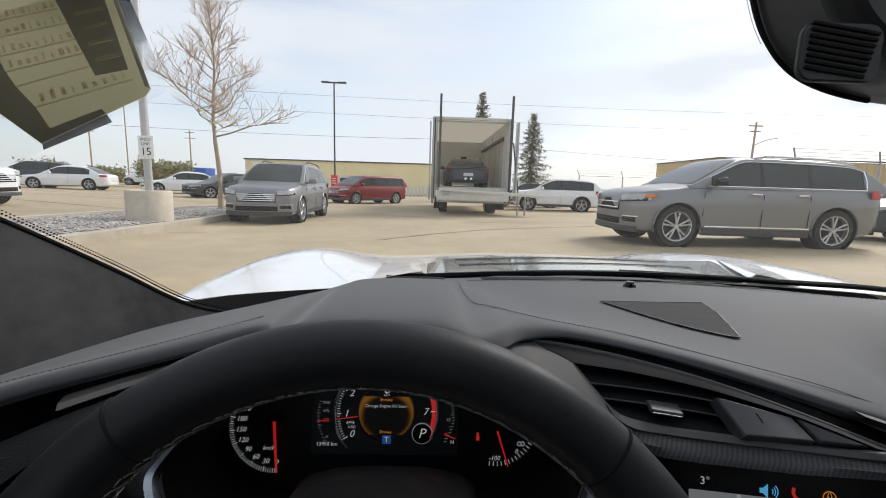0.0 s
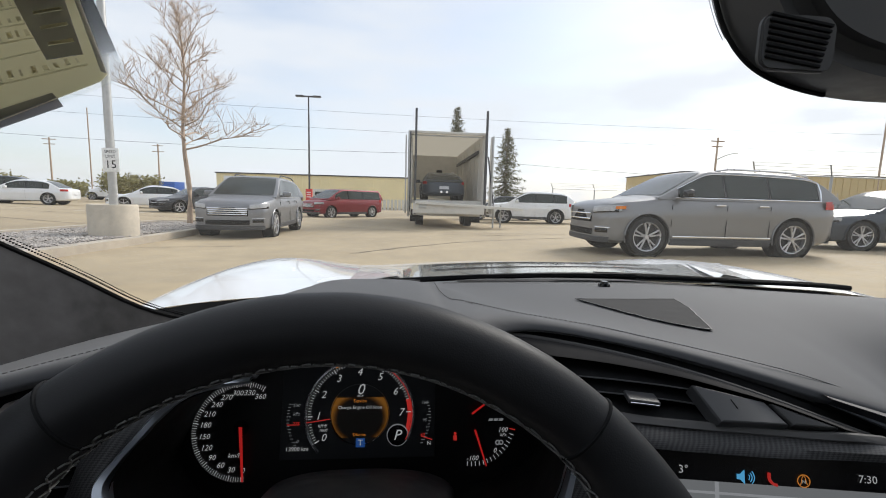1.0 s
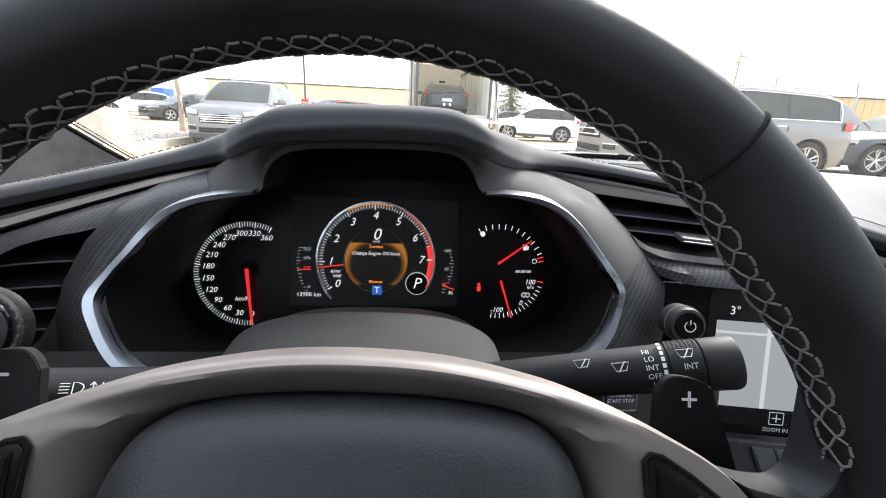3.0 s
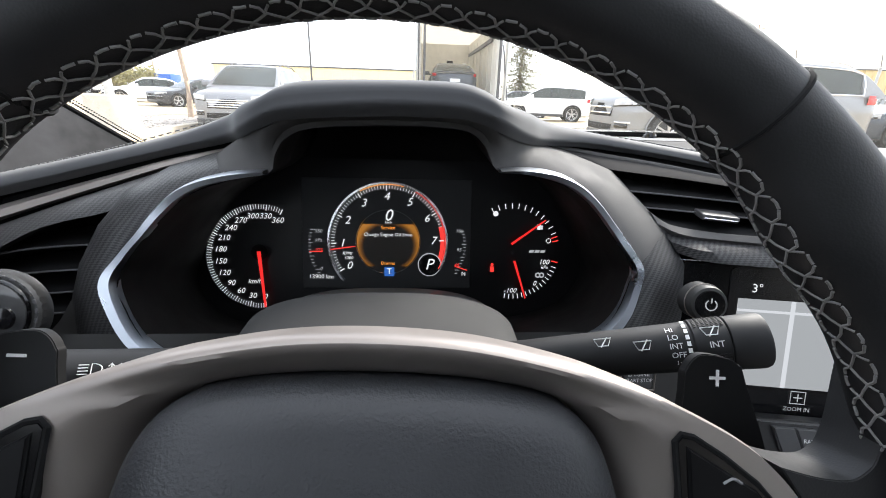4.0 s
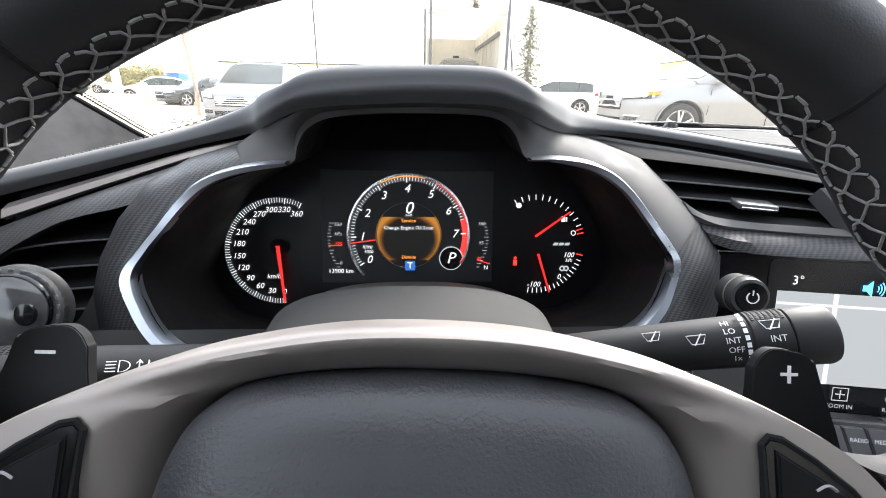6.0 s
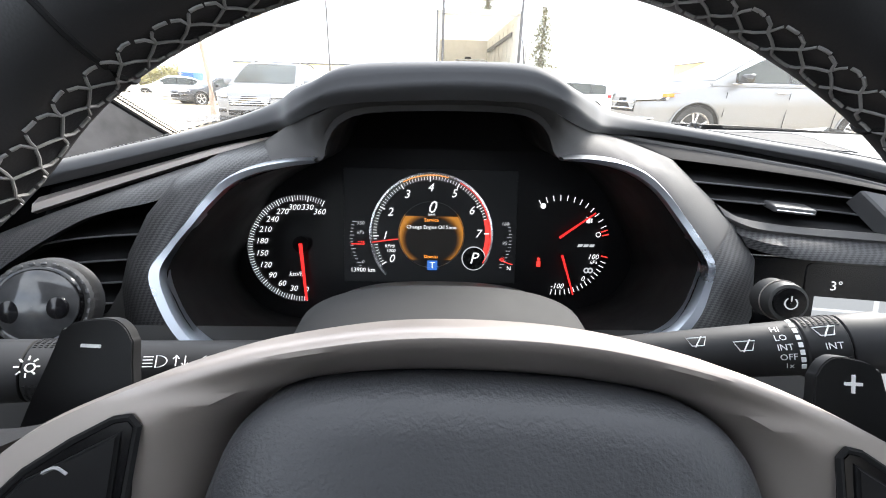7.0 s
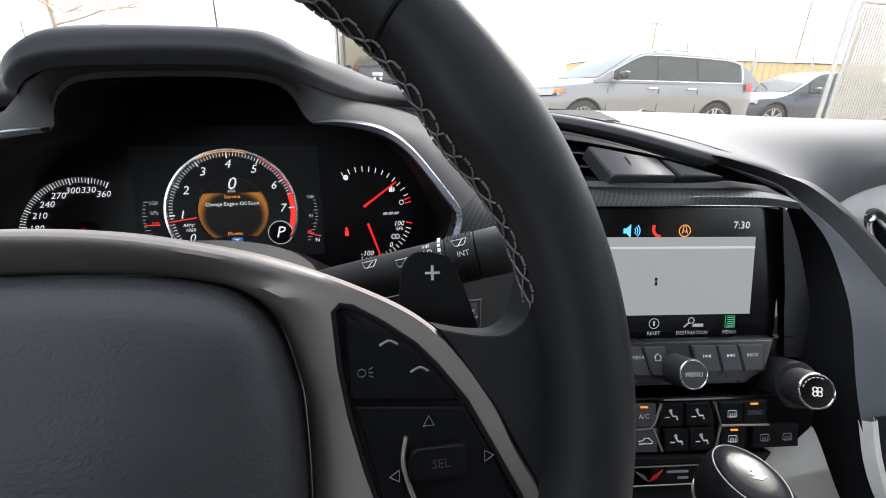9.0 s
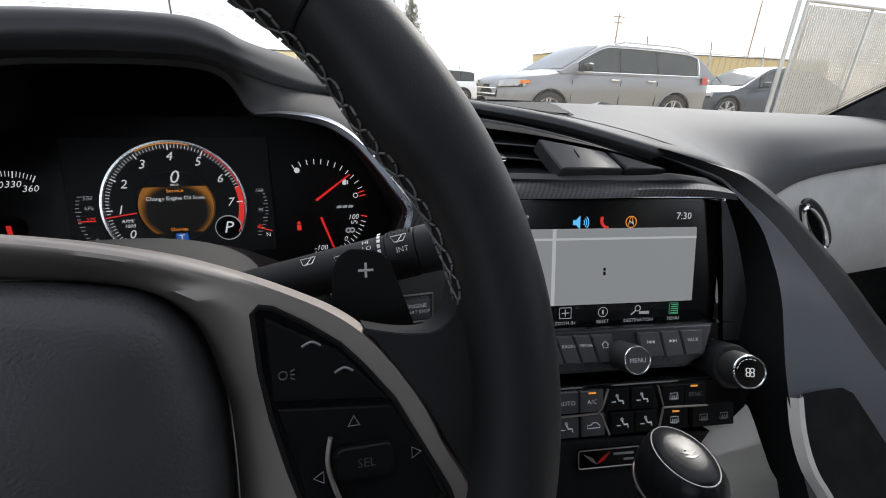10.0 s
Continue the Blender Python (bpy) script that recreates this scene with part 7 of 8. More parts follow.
    # airbag pad
    rim_ = spline([(x, y, 0) for x, y in prof], 90, True)
    rows = []
    for k, z in ((1.0, -0.016), (1.0, -0.004), (0.985, 0.0), (0.95, 0.0035), (0.85, 0.007), (0.65, 0.010), (0.35, 0.012), (0.02, 0.0125)):
        rows.append([Vector((p.x * k, (p.y + 0.03) * k - 0.03, z)) for p in rim_])
    part("airbag_pad", loft(rows), PADGRAIN, t, "grained black airbag cover")
    part("hub", rod((0, -0.02, -0.05), (0, -0.02, -0.018), 0.052, 0.058, 32), MATTE, t)
    return t


PADDLE = mat("satin_black_paddle", (0.007, 0.007, 0.0075), 0.5, vary=0.15, scale=50, spec=0.2)
BUTTON2 = mat("black_key_plastic", (0.005, 0.005, 0.0055), 0.45, vary=0.15, scale=60, spec=0.12)
BUTTONLEG = mat("grey_key_print", (0.20, 0.20, 0.205), 0.6)
WHEEL = Matrix.Translation((0.007, 0.0073, 0.8261)) @ Matrix.Rotation(radians(67.2), 4, "X") @ Matrix.Rotation(radians(-2.4), 4, "Z")
steering_wheel()


SHROUD = mat("dark_grey_shroud_plastic", (0.044, 0.0435, 0.043), 0.8, vary=0.12, scale=50, bump=0.2, bump_scale=1500, spec=0.15)


def column():
    t = empty("steering_column", pose(0, 0, 0))
    tagged(t, "black steering column shroud with wiper and light stalks", "steering column")
    rings = []
    for y, w, zt in ((0.03, 0.056, 0.822), (0.075, 0.066, 0.831), (0.12, 0.073, 0.836), (0.135, 0.0735, 0.8355), (0.142, 0.072, 0.832)):
        rings.append([(w * math.copysign(abs(math.cos(a)) ** 0.75, math.cos(a)), y, zt - 0.032 + 0.032 * math.sin(a) ** 0.8) for a in np.linspace(math.pi, 0, 31)] + [(w, y, 0.72), (-w, y, 0.72)])
    part("shroud", loft(rings, True, True), SHROUD, t)
    rings = []
    for y, w, zt in ((0.142, 0.064, 0.826), (0.19, 0.075, 0.812), (0.25, 0.085, 0.78)):
        rings.append([(w * math.copysign(abs(math.cos(a)) ** 0.75, math.cos(a)), y, zt - 0.032 + 0.032 * math.sin(a) ** 0.8) for a in np.linspace(math.pi, 0, 31)])
    part("gaiter", loft(rings, False), PLASTIC, t)
    for s in (1, -1):
        a, e = Vector((s * 0.050, 0.105, 0.812)), Vector((s * 0.168, 0.0735, 0.846 if s > 0 else 0.829))
        d = (e - a).normalized()
        P = lambda u: a + d * u
        stalk = part("stalk", tube([P(0), P(0.05), P(0.0905)], lambda u: 0.0092 + 0.0012 * u, 24), STALK, t, "black control stalk with white markings")
        part("stalk_ring", tube([P(0.0905), P(0.0912), P(0.1035), P(0.104)], lambda u: 0.0110 if 0 < u < 1 else 0.0102, 40), STALK, stalk)
        items = []
        q = d.to_track_quat("Z", "Y").to_matrix().to_4x4()
        for k in range(72):
            ang = 2 * math.pi * k / 72
            for h in np.linspace(0.0925, 0.1025, 7):
                c = P(h) + q.to_3x3() @ Vector((0.0110 * math.cos(ang), 0.0110 * math.sin(ang), 0))
                if (c - P(h)).normalized().dot(Vector((0, -0.72, 0.70))) < 0.80:
                    items.append((Matrix.Translation(c) @ q @ Matrix.Rotation(ang, 4, "Z"), (0.0006, 0.0005, 0.0009)))
        cubes("knurling", items, STALK, stalk)
        part("stalk_cap", tube([P(0.104), P(0.1045), P(0.1165), P(0.1180), P(0.1187)], lambda u: (0.0102, 0.0110, 0.0112, 0.0106, 0.0088)[round(u * 4)], 32), STALK, stalk)
        # markings on the driver's side of the stalk
        up = (Vector((0, -0.72, 0.70)) - d * d.dot(Vector((0, -0.72, 0.70)))).normalized()
        xx = d if s > 0 else -d
        yy = up.cross(xx)
        F = Matrix((xx, yy, up)).transposed().to_4x4()

        def mark(u, v, rad=0.0112):
            ang = v / rad
            return P(u) + up * rad * math.cos(ang) + yy * rad * math.sin(ang)

        def word(w, u, v, size, rad=0.0112):
            letters("lettering", w, size, PRINT, stalk, mark(u, v, rad), F @ Matrix.Rotation(-v / rad, 4, "X"), depth=0.0)
        if s > 0:
            word("HI", 0.0825, 0.0058, 0.0032)
            word("LO", 0.0832, 0.0022, 0.0032)
            word("INT", 0.0838, -0.0014, 0.0032)
            word("OFF", 0.0842, -0.0050, 0.0032)
            word("1x", 0.0842, -0.0084, 0.0030)
            word("INT", 0.0985, -0.0020, 0.0034, 0.0112)
            dash = bmesh.new()
            for k in range(8):
                c = mark(0.0885, 0.010 - 0.0027 * k, 0.0115)
                box(0.0014, 0.0018, 0.0003, (0, 0, 0), 0, 2, Matrix.Translation(c) @ F @ Matrix.Rotation(-(0.010 - 0.0027 * k) / 0.0115, 4, "X"), dash)
            part("dashes", dash, PRINT, stalk)
            for u, v in ((0.056, 0.003), (0.0715, 0.000), (0.0975, 0.0035)):
                pts = [mark(u + dx, v + dv, 0.0108 if u < 0.09 else 0.0113) for dx, dv in ((-0.0035, 0.002), (0.0035, 0.002), (0.002, -0.0015), (-0.002, -0.0015))]
                b = tube(pts, 0.00025, 4, True)
                tube([mark(u - 0.001, v - 0.002, 0.0108 if u < 0.09 else 0.0113), mark(u + 0.002, v + 0.0025, 0.0108 if u < 0.09 else 0.0113)], 0.00025, 4, False, b)
                part("wiper_symbol", b, PRINT, stalk)
        else:
            b = None
            for k in range(4):
                v = 0.0018 - 0.0012 * k
                b = tube([mark(0.0650, v), mark(0.0682, v)], 0.00022, 4, False, b)
            tube([mark(0.0640 - 0.0036 * math.sin(q2), 0.0022 * math.cos(q2)) for q2 in np.linspace(0, math.pi, 9)], 0.00022, 4, True, b)
            for u, sg in ((0.0575, 1), (0.0545, -1)):
                tube([mark(u, -0.0019 * sg), mark(u, 0.0019 * sg)], 0.00024, 4, False, b)
                tube([mark(u - 0.001, 0.0008 * sg), mark(u, 0.0021 * sg), mark(u + 0.001, 0.0008 * sg)], 0.00024, 4, False, b)
            for u, sg in ((0.0475, 1), (0.0420, -1)):
                tube([mark(u + 0.0022 * sg, 0.0), mark(u, 0.0017), mark(u, 0.0008), mark(u - 0.0018 * sg, 0.0008), mark(u - 0.0018 * sg, -0.0008), mark(u, -0.0008), mark(u, -0.0017)], 0.0002, 4, True, b)
            part("beam_symbol", b, PRINT, stalk)
            b = tube([mark(0.101 + 0.0014 * math.cos(q2), 0.0014 * math.sin(q2) - 0.001, 0.0113) for q2 in np.linspace(0, 2 * math.pi, 10)], 0.0003, 4, True)
            for k in range(8):
                q2 = 2 * math.pi * k / 8
                tube([mark(0.101 + rr * math.cos(q2), rr * math.sin(q2) - 0.001, 0.0133) for rr in (0.0022, 0.0036)], 0.0003, 4, False, b)
            part("lamp_symbol", b, PRINT, stalk)
    return t


column()


DIALGLASS = mat("smoky_dial_glass", (0.035, 0.036, 0.038), 0.10, vary=0.6, scale=90, spec=0.6)


def side_controls():
    t = empty("headlight_dial", pose(0, 0, 0))
    tagged(t, "black ribbed headlight dial with a glossy glass centre", "dial")
    ax = (0.22, -0.90, 0.36)
    frustum((-0.2204, 0.1652, 0.8067), ax, 0.0248, 0.0100, "dial_ring", PLASTIC, t, 30)
    q = Vector(ax).to_track_quat("Z", "Y").to_matrix().to_4x4()
    m = Matrix.Translation((-0.2180, 0.1555, 0.8107)) @ q
    rows = [[m @ Vector((r * math.cos(2 * math.pi * i / 40), r * math.sin(2 * math.pi * i / 40), h)) for i in range(40)] for r, h in ((0.0195, 0.0), (0.0190, 0.0025), (0.015, 0.0048), (0.008, 0.0062), (0.0003, 0.0066))]
    part("glass_dome", loft(rows), DIALGLASS, t, "glossy dark glass dome")
    part("inner_rim", tube([m @ Vector((0.0200 * math.cos(2 * math.pi * i / 40), 0.0200 * math.sin(2 * math.pi * i / 40), 0.0008)) for i in range(40)], 0.0011, 6, True), PIANO, t)
    lugs = bmesh.new()
    for k in range(26):
        a = 2 * math.pi * k / 26
        box(0.0016, 0.0028, 0.0010, (0, 0, 0), 0.0003, 1, m @ Matrix.Rotation(a, 4, "Z") @ Matrix.Translation((0.0225, 0, -0.0008)), lugs)
    part("ring_lugs", lugs, BUTTON, t)
    for k in (-1, 1):
        rows = [[m @ Vector((k * 0.0105 + r * math.cos(2 * math.pi * i / 24), -0.002 + 1.25 * r * math.sin(2 * math.pi * i / 24), h)) for i in range(24)] for r, h in ((0.0052, 0.0045), (0.0046, 0.0062), (0.002, 0.0072), (0.0002, 0.0074))]
        part("dial_lens", loft(rows), SCREENGLASS, t)
    b = empty("volume_knob", pose(0, 0, 0))
    tagged(b, "round black volume knob with a power mark", "knob")
    ax = (-0.16, -0.95, 0.26)
    frustum((0.2085, 0.181, 0.8085), ax, 0.0118, 0.017, "barrel", PLASTIC, b, 30)
    q = Vector(ax).to_track_quat("Z", "Y").to_matrix().to_4x4()
    m = Matrix.Translation((0.2057, 0.1640, 0.8132)) @ q
    rows = [[m @ Vector((r * math.cos(2 * math.pi * i / 40), r * math.sin(2 * math.pi * i / 40), h)) for i in range(40)] for r, h in ((0.0092, -0.001), (0.0088, 0.0008), (0.0002, 0.001))]
    part("knob_face", loft(rows), PIANO, b)
    g = tube([m @ Vector((0.0034 * math.cos(a), 0.0034 * math.sin(a), 0.0014)) for a in np.linspace(radians(125), radians(415), 14)], 0.0004, 4)
    tube([m @ Vector((0, 0.0012, 0.0014)), m @ Vector((0, 0.0044, 0.0014))], 0.0004, 4, False, g)
    part("power_mark", g, TGREY, b)
    part("knob_rim", tube([m @ Vector((0.0122 * math.cos(2 * math.pi * i / 40), 0.0122 * math.sin(2 * math.pi * i / 40), -0.008)) for i in range(40)], 0.0004, 5, True), SATIN, b)
    s = empty("start_button", Matrix.Translation((0.166, 0.162, 0.761)) @ Matrix.Rotation(radians(76), 4, "X"))
    tagged(s, "square engine start button with a silver frame", "button")
    part("key", box(0.020, 0.016, 0.006, (0, 0, 0.0), 0.002), BUTTON, s)
    part("frame", tube([(x, y, 0.002) for x, y in ((-0.0115, -0.009), (0.0115, -0.009), (0.0125, 0.0105), (-0.0115, 0.0105))], 0.0008, 6, True), SATIN, s, "silver frame")
    letters("lettering", "ENGINE", 0.0042, PRINT, s, (0, 0.0025, 0.0034), depth=0.0)
    letters("lettering", "START STOP", 0.0034, PRINT, s, (0, -0.0018, 0.0034), depth=0.0)


side_controls()


def facing(x, y, z, yaw, tilt):
    """A frame that looks back at the driver: local z out of the panel."""
    return Matrix.Translation((x, y, z)) @ Matrix.Rotation(radians(yaw), 4, "Z") @ Matrix.Rotation(radians(90 - tilt), 4, "X")


def centre_stack():
    t = empty("touch_screen", facing(0.333, 0.174, 0.777, -9, 14.5))
    tagged(t, "lit navigation touch screen in a gloss black surround", "screen")
    part("bezel", slab(rounded(-0.148, 0.104, -0.062, 0.0525, 0.012), 0.016, None, 0.002, Matrix.Translation((0, 0, -0.0168))), PIANO, t)
    part("screen_glass", slab(rounded(-0.092, 0.0985, -0.0590, 0.0490, 0.004), 0.001, None, 0.0003, Matrix.Translation((0, 0, -0.0009))), SCREENGLASS, t)
    part("chrome_line", tube(spline([(-0.147, 0.040, 0.0), (-0.140, 0.0500, 0.0), (-0.11, 0.0522, 0.0), (-0.02, 0.0522, 0.0), (0.092, 0.0515, 0.0), (0.1015, 0.047, 0.0), (0.1035, 0.040, 0.0)], 40), 0.0006, 6), CHROME, t)
    part("map", box(0.164, 0.0635, 0.0004, (-0.0035, -0.0048, 0.0006)), MAPGREY, t, "pale grey map image")
    rd = box(0.0030, 0.0635, 0.0003, (-0.0480, -0.0048, 0.0010))
    box(0.164, 0.0018, 0.0003, (-0.0035, 0.0185, 0.0010), bm=rd)
    part("map_road", rd, glow("map_road", (0.5, 0.52, 0.55), 0.24), t)
    mk = box(0.0020, 0.0024, 0.0003, (-0.0036, -0.0070, 0.0012))
    box(0.0020, 0.0030, 0.0003, (-0.0036, -0.0105, 0.0012), bm=mk)
    part("map_marker", mk, MATTE, t)
    letters("clock", "7:30", 0.0082, TWHITE, t, (0.0655, 0.0362, 0.0012), depth=0.0)
    letters("temperature", "3\u00b0", 0.0088, TWHITE, t, (-0.0735, 0.0345, 0.0012), depth=0.0)
    ic = slab([(-0.0325, 0.0300), (-0.0300, 0.0300), (-0.0265, 0.0265), (-0.0265, 0.0375), (-0.0300, 0.0340), (-0.0325, 0.0340)], 0.0003, None, 0, Matrix.Translation((0, 0, 0.0008)))
    part("audio_icon", ic, TBLUE2, t, "blue loudspeaker icon")
    wv = None
    for r in (0.0028, 0.0046, 0.0064):
        wv = merge(wv, ring_arc(r - 0.0004, r + 0.0004, -45, 45, 0.001, 10, -0.0255, 0.032))
    part("audio_icon", wv, TBLUE2, t)
    part("phone_icon", tube(spline([(-0.0075, 0.0365, 0.001), (-0.0078, 0.032, 0.001), (-0.0055, 0.0285, 0.001), (-0.0022, 0.0275, 0.001)], 10), 0.0012, 5), TRED, t, "red handset icon")
    part("compass_icon", ring_arc(0.0042, 0.0050, 0, 360, 0.001, 28, 0.0180, 0.0320), TORANGE, t, "amber compass icon")
    part("compass_icon", tube([(0.0155, 0.0292, 0.001), (0.0172, 0.0355, 0.001), (0.0188, 0.0355, 0.001), (0.0205, 0.0292, 0.001)], 0.0003, 4), TORANGE, t)
    letters("legend", "N", 0.0038, TWHITE, t, (0.0180, 0.0315, 0.0012), depth=0.0)
    for x, w, m in ((-0.0365, "ZOOM IN", TGREY), (-0.0032, "RESET", TGREY), (0.0293, "DESTINATION", TGREY), (0.0617, "MENU", TGREEN)):
        letters("legend", w, 0.0042, TGREY, t, (x, -0.0518, 0.0010), depth=0.0)
        if w == "ZOOM IN":
            b = tube([(x - 0.005, -0.0475, 0.001), (x + 0.005, -0.0475, 0.001), (x + 0.005, -0.0385, 0.001), (x - 0.005, -0.0385, 0.001)], 0.0004, 4, True)
            tube([(x - 0.003, -0.043, 0.001), (x + 0.003, -0.043, 0.001)], 0.0004, 4, False, b)
            tube([(x, -0.046, 0.001), (x, -0.040, 0.001)], 0.0004, 4, False, b)
        elif w == "RESET":
            b = ring_arc(0.0038, 0.0044, 0, 360, 0.001, 24, x, -0.0435)
            box(0.0014, 0.004, 0.0002, (x, -0.0435, 0.001), bm=b)
        elif w == "DESTINATION":
            b = ring_arc(0.0020, 0.0028, 0, 360, 0.001, 16, x - 0.001, -0.0415)
            tube([(x - 0.003, -0.0435, 0.001), (x - 0.007, -0.0470, 0.001)], 0.0006, 4, False, b)
            box(0.009, 0.0025, 0.0002, (x + 0.005, -0.0455, 0.001), bm=b)
        else:
            b = None
            for k in range(5):
                b = box(0.0062, 0.0009, 0.0002, (x + 0.0005, -0.0395 - 0.0018 * k, 0.001), bm=b)
            tube([(x - 0.004, -0.0478, 0.001), (x + 0.004, -0.0478, 0.001), (x + 0.004, -0.0382, 0.001), (x - 0.004, -0.0382, 0.001)], 0.0003, 4, True, b)
        part("menu_icon", b, m, t)
    c = empty("centre_console", pose(0, 0, 0))
    tagged(c, "black centre console with audio keys, climate keys and shift base", "console")
    ck = [(0.424, 0.163, 0.829), (0.427, 0.156, 0.80), (0.430, 0.148, 0.77), (0.431, 0.140, 0.74), (0.430, 0.130, 0.712)]
    ck2 = [(0.442, 0.172, 0.822), (0.456, 0.166, 0.795), (0.466, 0.158, 0.765), (0.470, 0.149, 0.738), (0.468, 0.138, 0.70)]
    ck3 = [(0.458, 0.215, 0.815), (0.475, 0.205, 0.785), (0.485, 0.195, 0.755), (0.487, 0.185, 0.725), (0.485, 0.175, 0.68)]
    part("carbon_cheek", ribbon([ck, ck2, ck3]), CARBON, c, "carbon-fibre panel beside the screen")
    K = facing(0.325, 0.122, 0.714, -9, 28)
    part("key_deck", slab([(-0.115, -0.006), (0.050, -0.006), (0.068, 0.003), (0.078, 0.0265), (-0.115, 0.0265)], 0.02, None, 0.002, K @ Matrix.Translation((0, 0, -0.0215))), DECK, c)
    part("deck_shelf", ribbon([[(0.22, 0.178, 0.722), (0.33, 0.164, 0.722), (0.43, 0.150, 0.722)], [(0.22, 0.155, 0.732), (0.33, 0.140, 0.733), (0.43, 0.125, 0.733)]]), PIANO, c)
    edges = ((-0.0690, -0.0550), (-0.0545, -0.0415), (-0.0405, -0.0275), (-0.0265, -0.0105), (0.0105, 0.0290), (0.0300, 0.0460), (0.0470, 0.0640))
    words = ("", "RADIO", "MEDIA", "home", "back", "next", "BACK")
    for (x0, x1), w in zip(edges, words):
        k0, k1 = (0.0032 if x0 < 0 else 0.0016), (0.0032 if x1 < -0.02 else 0.0016 if x1 < 0.06 else -0.001)
        o = [(x0 + k0, 0.0016 if x0 < 0 else 0.0030), (x1 + k1, 0.0012 if x1 < 0 else 0.0034), (x1 - k1, 0.0225), (x0 - k0, 0.0225)]
        k = part("audio_key", slab(o, 0.004, None, 0.0008, K @ Matrix.Translation((0, 0, -0.0025))), BUTTON, c, "grey audio key")
        mm = K @ Matrix.Translation(((x0 + x1) / 2, 0.0148, 0.0017))
        if w.isupper():
            letters("lettering", w, 0.0036, PRINT, k, mm.translation, mm.to_3x3().to_4x4(), depth=0.0)
        elif w == "home":
            b = tube([mm @ Vector(p) for p in ((-0.0028, 0.0, 0), (0, 0.0026, 0), (0.0028, 0.0, 0))], 0.0004, 4)
            tube([mm @ Vector(p) for p in ((-0.0020, 0.0002, 0), (-0.0020, -0.0024, 0), (0.0020, -0.0024, 0), (0.0020, 0.0002, 0))], 0.0004, 4, False, b)
            part("key_symbol", b, PRINT, k)
        elif w:
            sg = -1 if w == "back" else 1
            b = bmesh.new()
            for dx in (-0.0016, 0.0012):
                b.faces.new([b.verts.new(mm @ Vector((sg * p[0], p[1], 0))) for p in ((dx - 0.0012, -0.0014), (dx + 0.0014, 0), (dx - 0.0012, 0.0014))])
            b.faces.new([b.verts.new(mm @ Vector((sg * p[0], p[1], 0))) for p in ((0.0028, -0.0014), (0.0033, -0.0014), (0.0033, 0.0014), (0.0028, 0.0014))])
            part("key_symbol", b, PRINT, k, smooth=False)

    def knob(face, ax, r, depth, name, label, ring):
        ax = Vector(ax).normalized()
        k = frustum(Vector(face) - ax * depth, ax, r, depth, name, PLASTIC, c, 26, label=label)
        m = Matrix.Translation(Vector(face) + ax * 0.0008) @ ax.to_track_quat("Z", "Y").to_matrix().to_4x4()
        part("knob_ring", tube([m @ Vector((r * 0.90 * math.cos(2 * math.pi * i / 44), r * 0.90 * math.sin(2 * math.pi * i / 44), 0)) for i in range(44)], ring, 6, True), CHROME, k)
        return k, m
    mk, m = knob((0.3170, 0.107, 0.7285), (-0.15, -0.90, 0.44), 0.0108, 0.022, "menu_knob", "black menu knob with a chrome ring", 0.0007)
    part("knob_face", loft([[m @ Vector((r * math.cos(2 * math.pi * i / 36), r * math.sin(2 * math.pi * i / 36), h)) for i in range(36)] for r, h in ((0.0098, -0.0006), (0.0094, 0.0002), (0.0002, 0.0004))]), BUTTON, mk)
    letters("lettering", "MENU", 0.0047, PRINT, mk, m @ Vector((0, 0, 0.0007)), facing(0, 0, 0, -9, 26).to_3x3().to_4x4(), depth=0.0)
    fk, m = knob((0.4045, 0.087, 0.7160), (-0.28, -0.86, 0.42), 0.0132, 0.020, "fan_knob", "black fan knob with a chrome ring", 0.0009)
    ax = Vector((-0.28, -0.86, 0.42)).normalized()
    frustum(Vector((0.4045, 0.087, 0.7160)) - ax * 0.042, ax, 0.0178, 0.026, "knob_base", DECK, fk)
    part("knob_face", loft([[m @ Vector((r * math.cos(2 * math.pi * i / 36), r * math.sin(2 * math.pi * i / 36), h)) for i in range(36)] for r, h in ((0.0117, -0.0004), (0.0111, 0.0003), (0.0002, 0.0004))]), PIANO, fk)
    b = bmesh.new()
    for a in range(4):
        tube([m @ Vector((0.0022 * math.cos(a * 1.571 + 0.785) + 0.0016 * math.cos(z), 0.0022 * math.sin(a * 1.571 + 0.785) + 0.0016 * math.sin(z), 0.001)) for z in np.linspace(0, 6.0, 9)], 0.0004, 4, False, b)
    part("fan_symbol", b, TWHITE, fk)
    mk2 = bmesh.new()
    for k in range(6):
        a0 = radians(165 - 18 * k)
        tube([m @ Vector((0.0098 * math.cos(a), 0.0098 * math.sin(a), 0.0008)) for a in (a0, a0 - 0.2)], 0.0003, 4, False, mk2)
    part("fan_scale", mk2, PRINT, fk)
    # climate panel
    C = facing(0.340, 0.10, 0.675, -9, 20)
    part("climate_panel", slab([(-0.125, -0.0105), (0.045, -0.0112), (0.069, -0.0085), (0.082, 0.002), (0.086, 0.016), (0.078, 0.0285), (-0.125, 0.0285)], 0.03, None, 0.002, C @ Matrix.Translation((0, 0, -0.0320))), PIANO, c, "gloss black climate panel")
    row1 = ((-0.0708, "AUTO", BUTTON), (-0.0510, "A/C", BUTTON), (-0.0302, "", BUTTON2), (-0.0101, "", BUTTON2), (0.0160, "", BUTTON2), (0.0345, "SYNC", BUTTON2))
    row2 = ((-0.0708, "", BUTTON), (-0.0500, "", BUTTON), (-0.0263, "", BUTTON2), (-0.0069, "", BUTTON2), (0.0165, "", BUTTON2), (0.0414, "", BUTTON2), (0.0590, "", BUTTON2))
